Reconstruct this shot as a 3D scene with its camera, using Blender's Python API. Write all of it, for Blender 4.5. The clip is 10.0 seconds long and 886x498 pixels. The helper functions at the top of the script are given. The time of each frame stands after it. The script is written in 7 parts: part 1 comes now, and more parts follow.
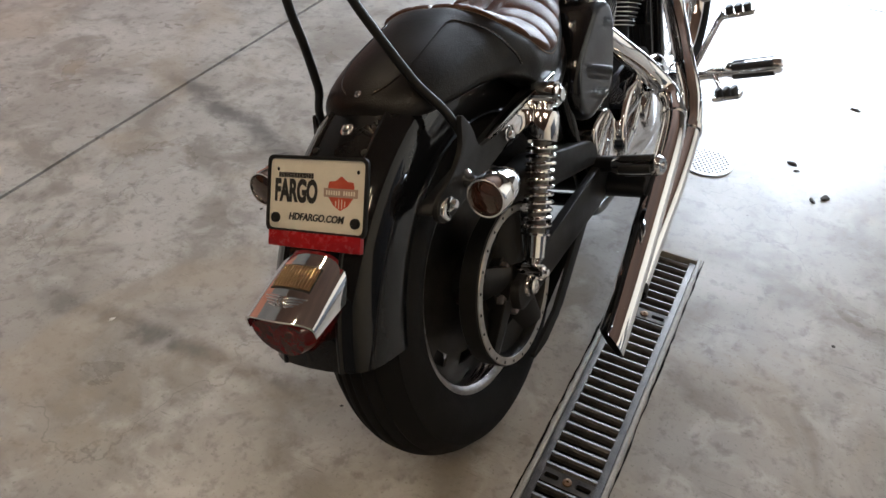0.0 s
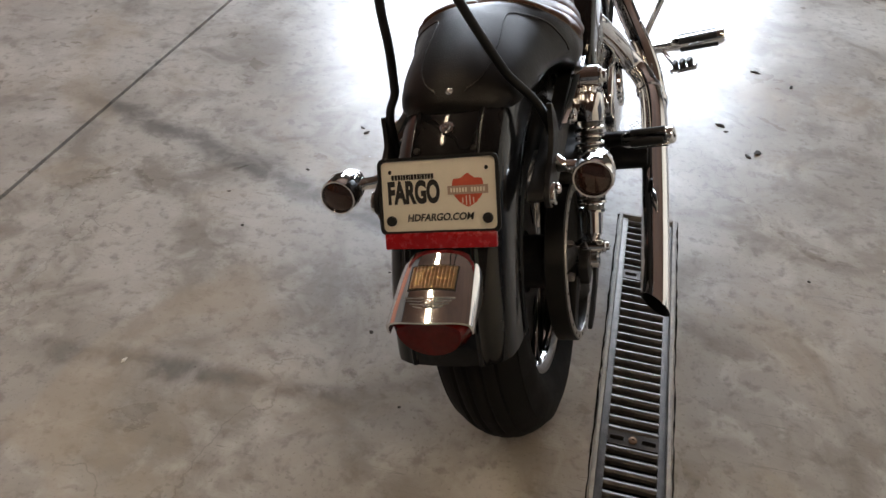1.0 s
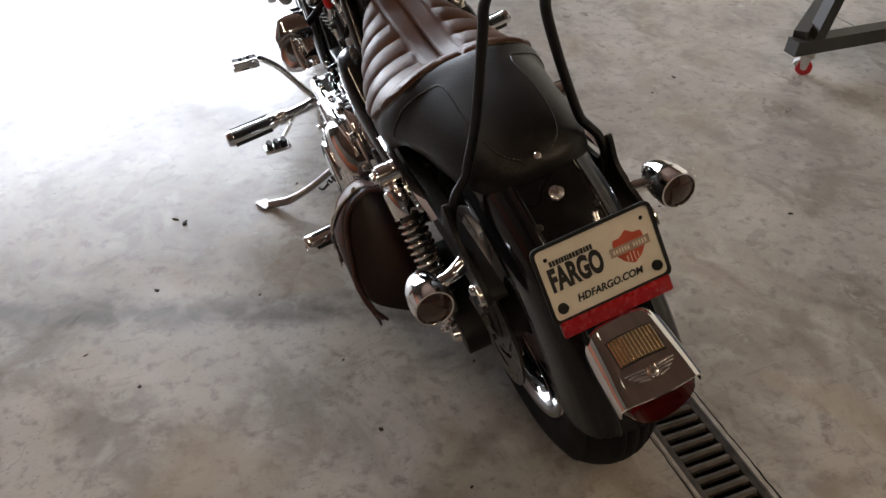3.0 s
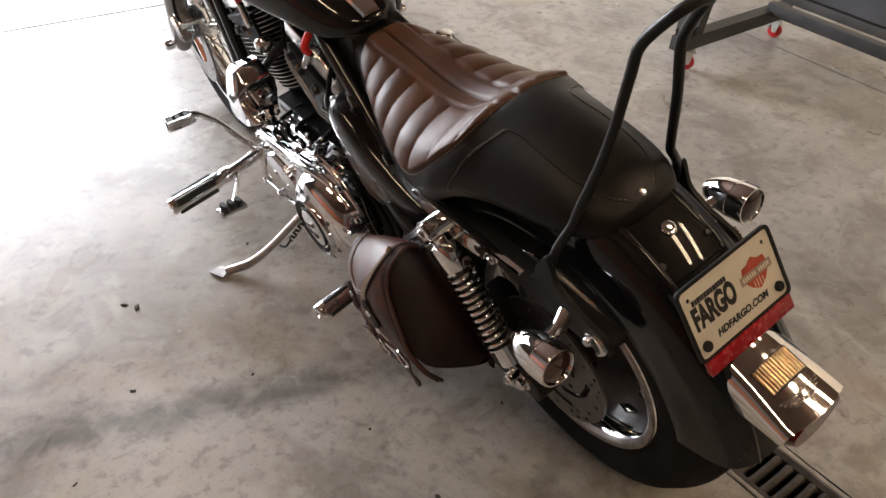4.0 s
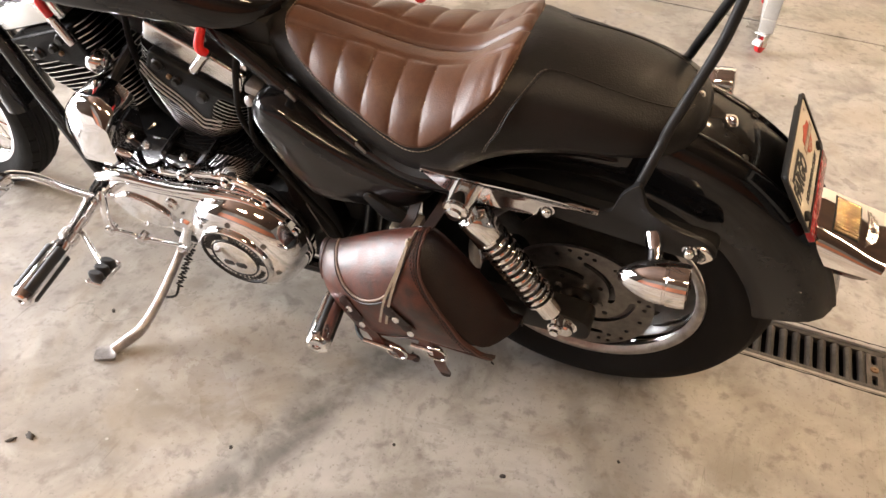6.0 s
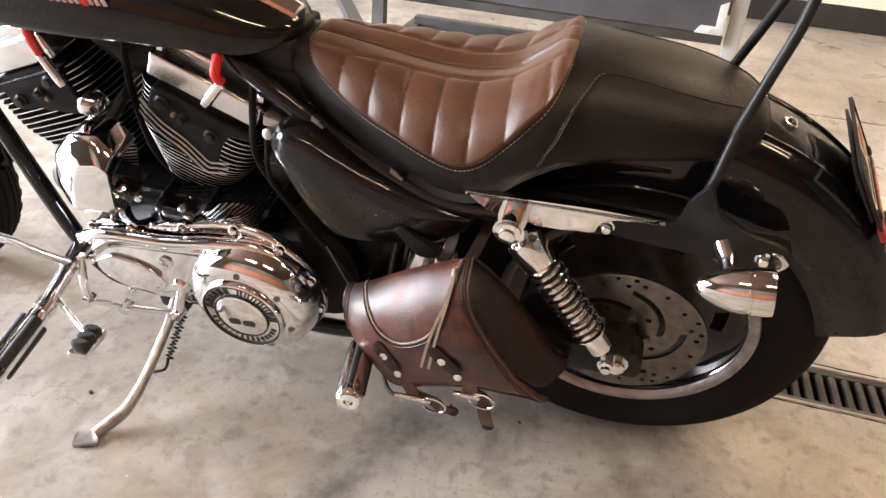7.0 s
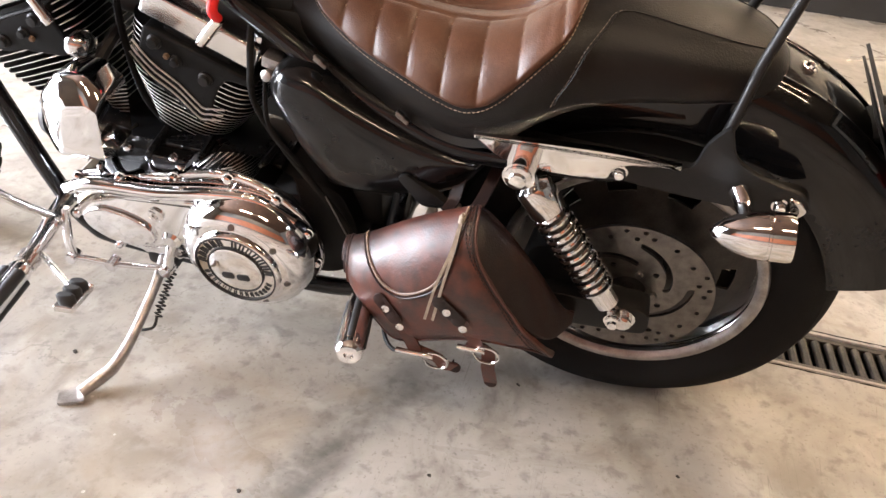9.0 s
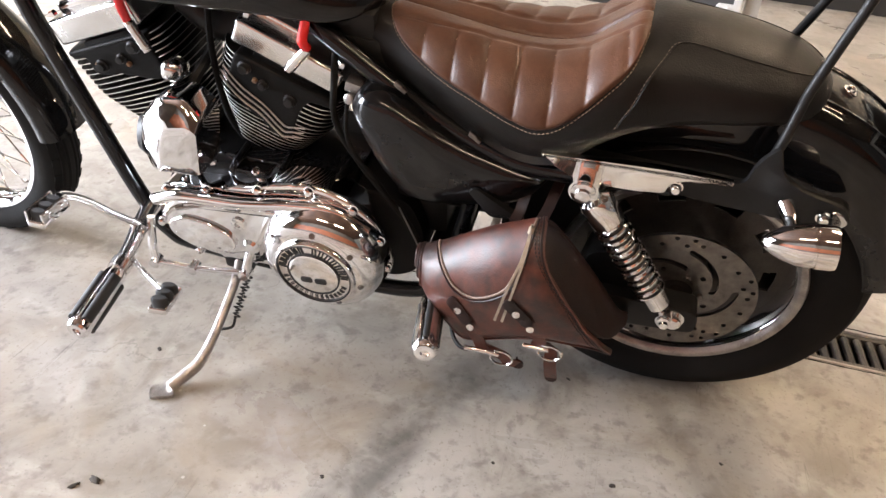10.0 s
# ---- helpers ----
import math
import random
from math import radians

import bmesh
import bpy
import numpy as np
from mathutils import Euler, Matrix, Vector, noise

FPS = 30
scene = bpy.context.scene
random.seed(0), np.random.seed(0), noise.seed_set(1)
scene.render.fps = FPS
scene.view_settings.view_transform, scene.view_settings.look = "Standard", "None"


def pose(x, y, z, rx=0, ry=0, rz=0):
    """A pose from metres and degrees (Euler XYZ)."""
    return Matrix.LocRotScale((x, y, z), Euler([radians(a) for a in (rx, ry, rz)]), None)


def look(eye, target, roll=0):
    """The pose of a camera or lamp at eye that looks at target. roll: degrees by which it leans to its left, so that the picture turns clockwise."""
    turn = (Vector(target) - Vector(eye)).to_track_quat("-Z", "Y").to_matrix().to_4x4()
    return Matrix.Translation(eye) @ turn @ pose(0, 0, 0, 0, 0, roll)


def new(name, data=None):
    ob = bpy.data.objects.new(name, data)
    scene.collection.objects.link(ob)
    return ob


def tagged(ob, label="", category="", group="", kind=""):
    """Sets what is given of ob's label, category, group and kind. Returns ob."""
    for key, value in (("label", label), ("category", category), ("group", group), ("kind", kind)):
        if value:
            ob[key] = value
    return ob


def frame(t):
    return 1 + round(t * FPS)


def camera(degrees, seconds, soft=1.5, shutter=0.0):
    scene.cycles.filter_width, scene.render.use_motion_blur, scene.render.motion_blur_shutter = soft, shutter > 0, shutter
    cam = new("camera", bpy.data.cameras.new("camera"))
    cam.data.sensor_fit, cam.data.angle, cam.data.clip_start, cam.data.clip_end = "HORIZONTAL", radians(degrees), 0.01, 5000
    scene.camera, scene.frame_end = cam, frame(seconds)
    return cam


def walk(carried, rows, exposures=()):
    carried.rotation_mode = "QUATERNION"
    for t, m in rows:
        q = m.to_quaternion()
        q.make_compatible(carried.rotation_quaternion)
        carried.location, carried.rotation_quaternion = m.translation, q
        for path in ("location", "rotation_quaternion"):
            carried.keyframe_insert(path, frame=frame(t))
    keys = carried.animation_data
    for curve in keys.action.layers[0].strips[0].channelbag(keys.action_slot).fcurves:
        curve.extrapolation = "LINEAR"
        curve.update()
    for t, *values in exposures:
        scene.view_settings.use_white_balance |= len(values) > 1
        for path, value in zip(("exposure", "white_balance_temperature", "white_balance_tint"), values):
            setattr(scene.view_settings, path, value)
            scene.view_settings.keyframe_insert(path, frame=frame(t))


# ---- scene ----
cam = camera(59.3, 10.0)
PATH = [
    (0, (0.174, -0.881, 1.308), (-0.517, 0.484, 0.02), 0.9),
    (0.5, (-0.012, -1.013, 1.324), (-0.511, 0.449, 0.054), 1.7),
    (1, (-0.201, -1.048, 1.309), (-0.508, 0.452, 0.022), 3.3),
    (1.5, (-0.384, -1.024, 1.304), (-0.383, 0.517, 0.029), 5.1),
    (2, (-0.601, -1.06, 1.326), (-0.293, 0.434, 0.032), 4.6),
    (2.5, (-0.79, -0.998, 1.331), (-0.281, 0.445, 0.044), 5.5),
    (3, (-0.931, -0.806, 1.325), (-0.282, 0.589, 0.047), 4.2),
    (3.2, (-0.992, -0.739, 1.325), (-0.278, 0.623, 0.046), 4.6),
    (4.3, (-1.249, -0.407, 1.293), (-0.121, 0.705, 0.072), 4.6),
    (4.5, (-1.253, -0.324, 1.295), (-0.083, 0.705, 0.041), 4.5),
    (5, (-1.303, -0.208, 1.259), (-0.023, 0.635, -0.026), 6.1),
    (5.5, (-1.435, -0.116, 1.25), (-0.033, 0.527, -0.023), 5.5),
    (5.7, (-1.458, -0.07, 1.236), (-0.01, 0.498, -0.021), 5.4),
    (6.8, (-1.492, 0.146, 1.059), (0.127, 0.534, -0.051), 5.7),
    (7, (-1.512, 0.165, 1.028), (0.187, 0.553, 0.041), 5.2),
    (7.5, (-1.518, 0.187, 0.981), (0.224, 0.552, 0.051), 5.0),
    (8, (-1.513, 0.185, 0.954), (0.202, 0.525, -0.025), 6.1),
    (8.5, (-1.519, 0.194, 0.947), (0.182, 0.524, -0.055), 6.6),
    (9, (-1.517, 0.199, 0.954), (0.186, 0.526, -0.053), 6.7),
    (9.5, (-1.554, 0.222, 0.973), (0.150, 0.579, -0.028), 6.3),
    (10, (-1.620, 0.275, 1.022), (0.073, 0.624, -0.011), 6.1),
]
EXPOSURES = [(0, 0.19, 6110, 11), (1.0, -0.03, 6320, 13), (2.0, -0.06, 6510, 14), (3.0, -0.28, 6530, 14), (4.3, 0.37, 7020, 17), (5.0, 0.87, 7240, 17), (5.7, 1.23, 7280, 18), (7.0, 1.32, 6780, 17), (8.0, 1.49, 6700, 17), (9.0, 1.54, 6660, 17), (10.0, 1.28, 6520, 16)]
walk(cam, [(t, look(eye, target, roll)) for t, eye, target, roll in PATH], EXPOSURES)

# ---- light ----
world = bpy.data.worlds.new("sky")
scene.world = world
world.use_nodes = True
wn = world.node_tree.nodes
sky = wn.new("ShaderNodeTexSky")
sky.sky_type, sky.sun_disc = "NISHITA", False
sky.sun_elevation, sky.sun_rotation = radians(48), radians(160)
world.node_tree.links.new(sky.outputs["Color"], wn["Background"].inputs["Color"])
wn["Background"].inputs["Strength"].default_value = 0.12

sun = new("sun", bpy.data.lights.new("sun", "SUN"))
sun.data.energy, sun.data.angle, sun.data.color = 3.5, radians(0.5), (1.0, 0.95, 0.88)
sun.matrix_world = look((2, -6, 12), (0, 9, 0))

door_light = new("door_daylight", bpy.data.lights.new("door_daylight", "AREA"))
door_light.data.shape, door_light.data.size, door_light.data.size_y = "RECTANGLE", 4.4, 3.4
door_light.data.energy, door_light.data.color = 900.0, (0.84, 0.92, 1.0)
door_light.matrix_world = look((-1.0, 6.95, 1.85), (-1.0, 0.0, 0.5))

# ---- materials ----


def rgba(c):
    return (*c, 1.0) if len(c) == 3 else c


def material(name, c1, c2=None, scale=8.0, rough=0.5, rough2=None, metal=0.0, bump=0.0, bump_scale=200.0, coat=0.0, detail=4.0, contrast=(0.35, 0.65), ior=1.5, transmission=0.0, per_piece=0.0, spec=0.5):
    """Two colours mixed by noise at two scales, with roughness that follows it and fine relief."""
    m = bpy.data.materials.new(name)
    m.use_nodes = True
    nodes, links = m.node_tree.nodes, m.node_tree.links
    b = nodes["Principled BSDF"]
    b.inputs["Metallic"].default_value = metal
    b.inputs["IOR"].default_value = ior
    b.inputs["Specular IOR Level"].default_value = spec
    b.inputs["Coat Weight"].default_value = coat
    b.inputs["Coat Roughness"].default_value = 0.04
    b.inputs["Transmission Weight"].default_value = transmission
    where = nodes.new("ShaderNodeTexCoord")
    big = nodes.new("ShaderNodeTexNoise")
    big.inputs["Scale"].default_value, big.inputs["Detail"].default_value = scale, detail
    links.new(where.outputs["Object"], big.inputs["Vector"])
    fine = nodes.new("ShaderNodeTexNoise")
    fine.inputs["Scale"].default_value, fine.inputs["Detail"].default_value = scale * 11, 3
    links.new(where.outputs["Object"], fine.inputs["Vector"])
    both = nodes.new("ShaderNodeMix")
    both.inputs["Factor"].default_value = 0.3
    links.new(big.outputs["Fac"], both.inputs["A"])
    links.new(fine.outputs["Fac"], both.inputs["B"])
    ramp = nodes.new("ShaderNodeMapRange")
    ramp.inputs["From Min"].default_value, ramp.inputs["From Max"].default_value = contrast
    links.new(both.outputs["Result"], ramp.inputs["Value"])
    mix = nodes.new("ShaderNodeMix")
    mix.data_type = "RGBA"
    mix.inputs["A"].default_value, mix.inputs["B"].default_value = rgba(c1), rgba(c2 or c1)
    links.new(ramp.outputs["Result"], mix.inputs["Factor"])
    links.new(mix.outputs["Result"], b.inputs["Base Color"])
    rr = nodes.new("ShaderNodeMapRange")
    rr.inputs["To Min"].default_value, rr.inputs["To Max"].default_value = rough, rough if rough2 is None else rough2
    links.new(ramp.outputs["Result"], rr.inputs["Value"])
    links.new(rr.outputs["Result"], b.inputs["Roughness"])
    if bump:
        grain = nodes.new("ShaderNodeTexNoise")
        grain.inputs["Scale"].default_value, grain.inputs["Detail"].default_value = bump_scale, 4
        links.new(where.outputs["Object"], grain.inputs["Vector"])
        bn = nodes.new("ShaderNodeBump")
        bn.inputs["Strength"].default_value, bn.inputs["Distance"].default_value = bump, 0.002
        links.new(grain.outputs["Fac"], bn.inputs["Height"])
        links.new(bn.outputs["Normal"], b.inputs["Normal"])
    if per_piece:
        info = nodes.new("ShaderNodeObjectInfo")
        hsv = nodes.new("ShaderNodeHueSaturation")
        v = nodes.new("ShaderNodeMapRange")
        v.inputs["To Min"].default_value, v.inputs["To Max"].default_value = 1 - per_piece, 1 + per_piece
        links.new(info.outputs["Random"], v.inputs["Value"])
        links.new(v.outputs["Result"], hsv.inputs["Value"])
        links.new(mix.outputs["Result"], hsv.inputs["Color"])
        links.new(hsv.outputs["Color"], b.inputs["Base Color"])
    return m


def leather(name, c1, c2, rough, rough2, cell=420.0, depth=0.35, scale=14.0, spec=0.5, contrast=(0.3, 0.7)):
    m = material(name, c1, c2, scale, rough, rough2, contrast=contrast, spec=spec, detail=6.0)
    nodes, links = m.node_tree.nodes, m.node_tree.links
    where = nodes.new("ShaderNodeTexCoord")
    v = nodes.new("ShaderNodeTexVoronoi")
    v.inputs["Scale"].default_value = cell
    links.new(where.outputs["Object"], v.inputs["Vector"])
    crease = nodes.new("ShaderNodeTexNoise")
    crease.inputs["Scale"].default_value, crease.inputs["Detail"].default_value, crease.inputs["Distortion"].default_value = 55, 5, 1.5
    links.new(where.outputs["Object"], crease.inputs["Vector"])
    mix = nodes.new("ShaderNodeMix")
    mix.inputs["Factor"].default_value = 0.55
    links.new(v.outputs["Distance"], mix.inputs["A"])
    links.new(crease.outputs["Fac"], mix.inputs["B"])
    bn = nodes.new("ShaderNodeBump")
    bn.inputs["Strength"].default_value, bn.inputs["Distance"].default_value = depth, 0.0015
    links.new(mix.outputs["Result"], bn.inputs["Height"])
    links.new(bn.outputs["Normal"], nodes["Principled BSDF"].inputs["Normal"])
    return m


def concrete(name):
    """Sealed, worn shop floor: mottled grey and beige, trowel clouds, tyre smears, hairline cracks, dust."""
    m = bpy.data.materials.new(name)
    m.use_nodes = True
    nodes, links = m.node_tree.nodes, m.node_tree.links
    b = nodes["Principled BSDF"]
    where = nodes.new("ShaderNodeTexCoord")

    def tex(scale, detail, distortion=0.0, offset=(0, 0, 0), stretch=(1, 1, 1), turn=0.0):
        mp = nodes.new("ShaderNodeMapping")
        mp.inputs["Location"].default_value, mp.inputs["Scale"].default_value = offset, stretch
        mp.inputs["Rotation"].default_value = (0, 0, turn)
        links.new(where.outputs["Object"], mp.inputs["Vector"])
        n = nodes.new("ShaderNodeTexNoise")
        n.inputs["Scale"].default_value, n.inputs["Detail"].default_value, n.inputs["Distortion"].default_value = scale, detail, distortion
        n.inputs["Roughness"].default_value = 0.6
        links.new(mp.outputs["Vector"], n.inputs["Vector"])
        return n.outputs["Fac"]

    def span(value, a, z, lo=0.0, hi=1.0):
        r = nodes.new("ShaderNodeMapRange")
        r.interpolation_type = "SMOOTHSTEP"
        for k, v in (("From Min", a), ("From Max", z), ("To Min", lo), ("To Max", hi)):
            r.inputs[k].default_value = v
        links.new(value, r.inputs["Value"])
        return r.outputs["Result"]

    def mixc(fac, a, c):
        x = nodes.new("ShaderNodeMix")
        x.data_type = "RGBA"
        links.new(fac, x.inputs["Factor"])
        for k, v in (("A", a), ("B", c)):
            if isinstance(v, tuple):
                x.inputs[k].default_value = rgba(v)
            else:
                links.new(v, x.inputs[k])
        return x.outputs["Result"]

    def math2(op, a, c):
        x = nodes.new("ShaderNodeMath")
        x.operation = op
        for i, v in enumerate((a, c)):
            if isinstance(v, float):
                x.inputs[i].default_value = v
            else:
                links.new(v, x.inputs[i])
        return x.outputs["Value"]

    cloud = tex(1.4, 5, 0.4)
    col = mixc(span(cloud, 0.38, 0.64), CONC_A, CONC_B)
    col = mixc(span(tex(4.2, 7, 0.8, (3, 1, 0)), 0.44, 0.66, 0.0, 0.9), col, CONC_C)
    col = mixc(span(tex(2.3, 6, 0.3, (7, 2, 0)), 0.58, 0.74, 0.0, 0.6), col, CONC_D)
    col = mixc(span(tex(9, 8, 0.6, (6, 4, 0)), 0.50, 0.70, 0.0, 0.55), col, CONC_D)
    col = mixc(span(tex(26, 6, 0.2, (0, 4, 0)), 0.50, 0.70, 0.0, 0.62), col, CONC_E)
    col = mixc(span(tex(110, 3), 0.58, 0.70, 0.0, 0.5), col, CONC_E)
    # long streaks from tyres and mops
    streak = span(tex(2.2, 6, 0.6, (1, 9, 0), (1.0, 4.5, 1), 0.35), 0.60, 0.76, 0.0, 0.55)
    col = mixc(streak, col, CONC_E)
    # the dark tyre smear that crosses the floor beside the motorcycle
    sep = nodes.new("ShaderNodeSeparateXYZ")
    links.new(where.outputs["Object"], sep.inputs["Vector"])

    def smear(x0, y0, x1, y1, width, strength):
        L = math.hypot(x1 - x0, y1 - y0)
        dx, dy = (x1 - x0) / L, (y1 - y0) / L
        along = math2("ADD", math2("MULTIPLY", sep.outputs["X"], dx), math2("MULTIPLY", sep.outputs["Y"], dy))
        along = math2("SUBTRACT", along, x0 * dx + y0 * dy)
        across = math2("ADD", math2("MULTIPLY", sep.outputs["X"], -dy), math2("MULTIPLY", sep.outputs["Y"], dx))
        across = math2("SUBTRACT", across, -x0 * dy + y0 * dx)
        wob = math2("MULTIPLY", math2("SUBTRACT", tex(7, 4, 0.5, (5, 5, 0)), 0.5), width * 2.2)
        across = math2("ABSOLUTE", math2("ADD", across, wob), 0.0)
        f = math2("MULTIPLY", span(across, width * 0.1, width, 1.0, 0.0), math2("MULTIPLY", span(along, -0.1, 0.15), span(along, L - 0.15, L + 0.1, 1.0, 0.0)))
        return math2("MULTIPLY", math2("MULTIPLY", f, span(tex(11, 7, 0.4, (2, 8, 0)), 0.22, 0.58)), strength)

    for x0, y0, x1, y1, w, s in SMEARS:
        col = mixc(smear(x0, y0, x1, y1, w, s), col, CONC_SMEAR)
    # hairline cracks
    crk = nodes.new("ShaderNodeTexVoronoi")
    crk.feature = "DISTANCE_TO_EDGE"
    crk.inputs["Scale"].default_value = 1.15
    warp = nodes.new("ShaderNodeVectorMath")
    nz = nodes.new("ShaderNodeTexNoise")
    nz.inputs["Scale"].default_value, nz.inputs["Detail"].default_value = 3.0, 8
    links.new(where.outputs["Object"], nz.inputs["Vector"])
    warp.operation = "MULTIPLY_ADD"
    links.new(nz.outputs["Color"], warp.inputs[0])
    warp.inputs[1].default_value = (0.9, 0.9, 0)
    links.new(where.outputs["Object"], warp.inputs[2])
    links.new(warp.outputs["Vector"], crk.inputs["Vector"])
    crack = math2("MULTIPLY", span(crk.outputs["Distance"], 0.001, 0.0045, 1.0, 0.0), span(tex(1.1, 2, 0, (4, 4, 0)), 0.54, 0.62, 0.0, 0.32))
    col = mixc(crack, col, (0.05, 0.045, 0.04))
    # faint straight scratches, at two slants
    for turn, off in ((0.5, (3, 7, 0)), (-0.75, (8, 1, 0)), (1.4, (5, 9, 0))):
        line = span(tex(5.5, 2, 0.15, off, (0.12, 6.0, 1), turn), 0.496, 0.5, 0.0, 1.0)
        line = math2("MULTIPLY", line, span(tex(5.5, 2, 0.15, off, (0.12, 6.0, 1), turn), 0.5, 0.504, 1.0, 0.0))
        line = math2("MULTIPLY", line, span(tex(2.6, 3, 0.3, (off[1], off[0], 0)), 0.56, 0.66, 0.0, 0.55))
        col = mixc(line, col, (0.10, 0.092, 0.082))
    # round drips and soft oil spots
    drip = nodes.new("ShaderNodeTexVoronoi")
    drip.inputs["Scale"].default_value = 4.5
    links.new(warp.outputs["Vector"], drip.inputs["Vector"])
    spot = math2("MULTIPLY", span(drip.outputs["Distance"], 0.05, 0.15, 1.0, 0.0), span(tex(1.7, 3, 0, (1, 6, 0)), 0.5, 0.62, 0.0, 0.5))
    col = mixc(spot, col, CONC_SMEAR)
    # warm tan stains
    tan = span(tex(1.9, 6, 0.9, (12, 3, 0)), 0.52, 0.68, 0.0, 0.45)
    col = mixc(tan, col, (0.34, 0.275, 0.20))
    # specks
    spk = nodes.new("ShaderNodeTexVoronoi")
    spk.inputs["Scale"].default_value = 9
    links.new(where.outputs["Object"], spk.inputs["Vector"])
    pale = nodes.new("ShaderNodeTexVoronoi")
    pale.inputs["Scale"].default_value = 13
    links.new(where.outputs["Object"], pale.inputs["Vector"])
    col = mixc(math2("MULTIPLY", span(pale.outputs["Distance"], 0.03, 0.05, 1.0, 0.0), span(tex(3.0, 2, 0, (2, 5, 0)), 0.55, 0.62, 0.0, 0.8)), col, (0.62, 0.6, 0.56))
    speck = math2("MULTIPLY", span(spk.outputs["Distance"], 0.02, 0.045, 1.0, 0.0), span(tex(2.0, 2, 0, (9, 9, 0)), 0.5, 0.6, 0.0, 0.7))
    col = mixc(speck, col, (0.07, 0.06, 0.05))
    links.new(col, b.inputs["Base Color"])
    rough = span(tex(3.1, 6, 0.5, (2, 2, 0)), 0.35, 0.68, CONC_ROUGH[0], CONC_ROUGH[1])
    links.new(rough, b.inputs["Roughness"])
    b.inputs["IOR"].default_value = 1.5
    bn = nodes.new("ShaderNodeBump")
    bn.inputs["Strength"].default_value, bn.inputs["Distance"].default_value = 0.25, 0.0015
    h = math2("SUBTRACT", math2("ADD", tex(18, 6), math2("MULTIPLY", tex(140, 4), 0.35)), math2("MULTIPLY", crack, 1.0))
    links.new(h, bn.inputs["Height"])
    links.new(bn.outputs["Normal"], b.inputs["Normal"])
    return m


def glowing(name, colour, strength):
    m = bpy.data.materials.new(name)
    m.use_nodes = True
    b = m.node_tree.nodes["Principled BSDF"]
    b.inputs["Base Color"].default_value = (0.9, 0.9, 0.9, 1)
    b.inputs["Emission Color"].default_value, b.inputs["Emission Strength"].default_value = rgba(colour), strength
    return m


CONC_A, CONC_B, CONC_C, CONC_D, CONC_E = (0.33, 0.305, 0.275), (0.43, 0.405, 0.37), (0.235, 0.21, 0.182), (0.50, 0.48, 0.45), (0.17, 0.152, 0.132)
CONC_SMEAR, CONC_ROUGH = (0.085, 0.08, 0.075), (0.27, 0.45)
SMEARS = [(-1.9, 0.93, -0.34, 0.43, 0.070, 0.72), (-1.3, -0.1, -0.5, -0.06, 0.05, 0.8), (-0.34, 0.075, -0.58, -0.03, 0.035, 0.6), (-0.35, -0.35, -0.9, -1.4, 0.04, 0.4), (0.5, 0.2, 1.6, -0.6, 0.03, 0.35)]

CONCRETE = concrete("sealed_concrete")
DARK_GAP = material("joint_dirt", (0.008, 0.0075, 0.007), (0.02, 0.018, 0.016), 60, 0.95, spec=0.0)
WALL_PAINT = material("cream_wall_paint", (0.72, 0.64, 0.50), (0.76, 0.68, 0.55), 1.5, 0.6, 0.7, bump=0.15, bump_scale=90)
# dark tone picked for the reflections of the unseen closing walls
SHOP_WALL = material("dark_closing_wall", (0.075, 0.07, 0.065), (0.13, 0.12, 0.105), 0.6, 0.6, 0.8, contrast=(0.4, 0.6))
# orange chosen only to warm what the chrome mirrors
REFLECTION_BAND = material("orange_reflection_band", (0.22, 0.062, 0.026), (0.30, 0.10, 0.045), 1.2, 0.55, 0.7)
# brown chosen to tint what the chrome mirrors from the unseen ceiling
CEILING_TINT = material("brown_ceiling_tint", (0.045, 0.021, 0.010), (0.078, 0.037, 0.018), 1.0, 0.8)
BASE_RUBBER = material("black_rubber_base", (0.012, 0.011, 0.010), (0.02, 0.018, 0.016), 6, 0.45, 0.6)
IRON = material("cast_iron_grate", (0.030, 0.027, 0.024), (0.105, 0.092, 0.080), 30, 0.30, 0.5, metal=0.5, bump=0.4, bump_scale=260, per_piece=0.25)
# near-black colour stands in for the shade inside drains and plate holes
HOLE_SHADE = material("near_black_hole_shade", (0.006, 0.006, 0.006), (0.012, 0.011, 0.01), 9, 0.9)
STEEL_EDGE = material("drain_edge_angle", (0.24, 0.215, 0.185), (0.42, 0.39, 0.34), 30, 0.5, 0.75, bump=0.3)
FIN_EDGE = material("machined_fin_edge", (0.62, 0.61, 0.59), (0.75, 0.74, 0.72), 60, 0.28, 0.42, metal=1.0)
FORK_GREY = material("dull_fork_alloy", (0.22, 0.21, 0.20), (0.34, 0.33, 0.31), 20, 0.3, 0.5, metal=1.0)
RUST = material("rusty_screw", (0.16, 0.09, 0.05), (0.26, 0.16, 0.09), 90, 0.5, metal=0.6)
GALV = material("round_drain_grey", (0.45, 0.45, 0.44), (0.6, 0.6, 0.6), 60, 0.5, metal=0.3)
CHROME = material("chrome", (0.86, 0.86, 0.87), (0.90, 0.90, 0.90), 20, 0.035, 0.075, metal=1.0, contrast=(0.3, 0.75))
PULLEY_FACE = material("machined_pulley_face", (0.42, 0.40, 0.38), (0.56, 0.54, 0.52), 60, 0.36, 0.5, metal=1.0)
WORN_STEEL = material("scuffed_plated_steel", (0.27, 0.25, 0.24), (0.52, 0.49, 0.47), 38, 0.32, 0.55, metal=1.0, bump=0.3, bump_scale=120)
CHROME_SOFT = material("worn_chrome", (0.74, 0.73, 0.72), (0.84, 0.83, 0.82), 40, 0.10, 0.22, metal=1.0)
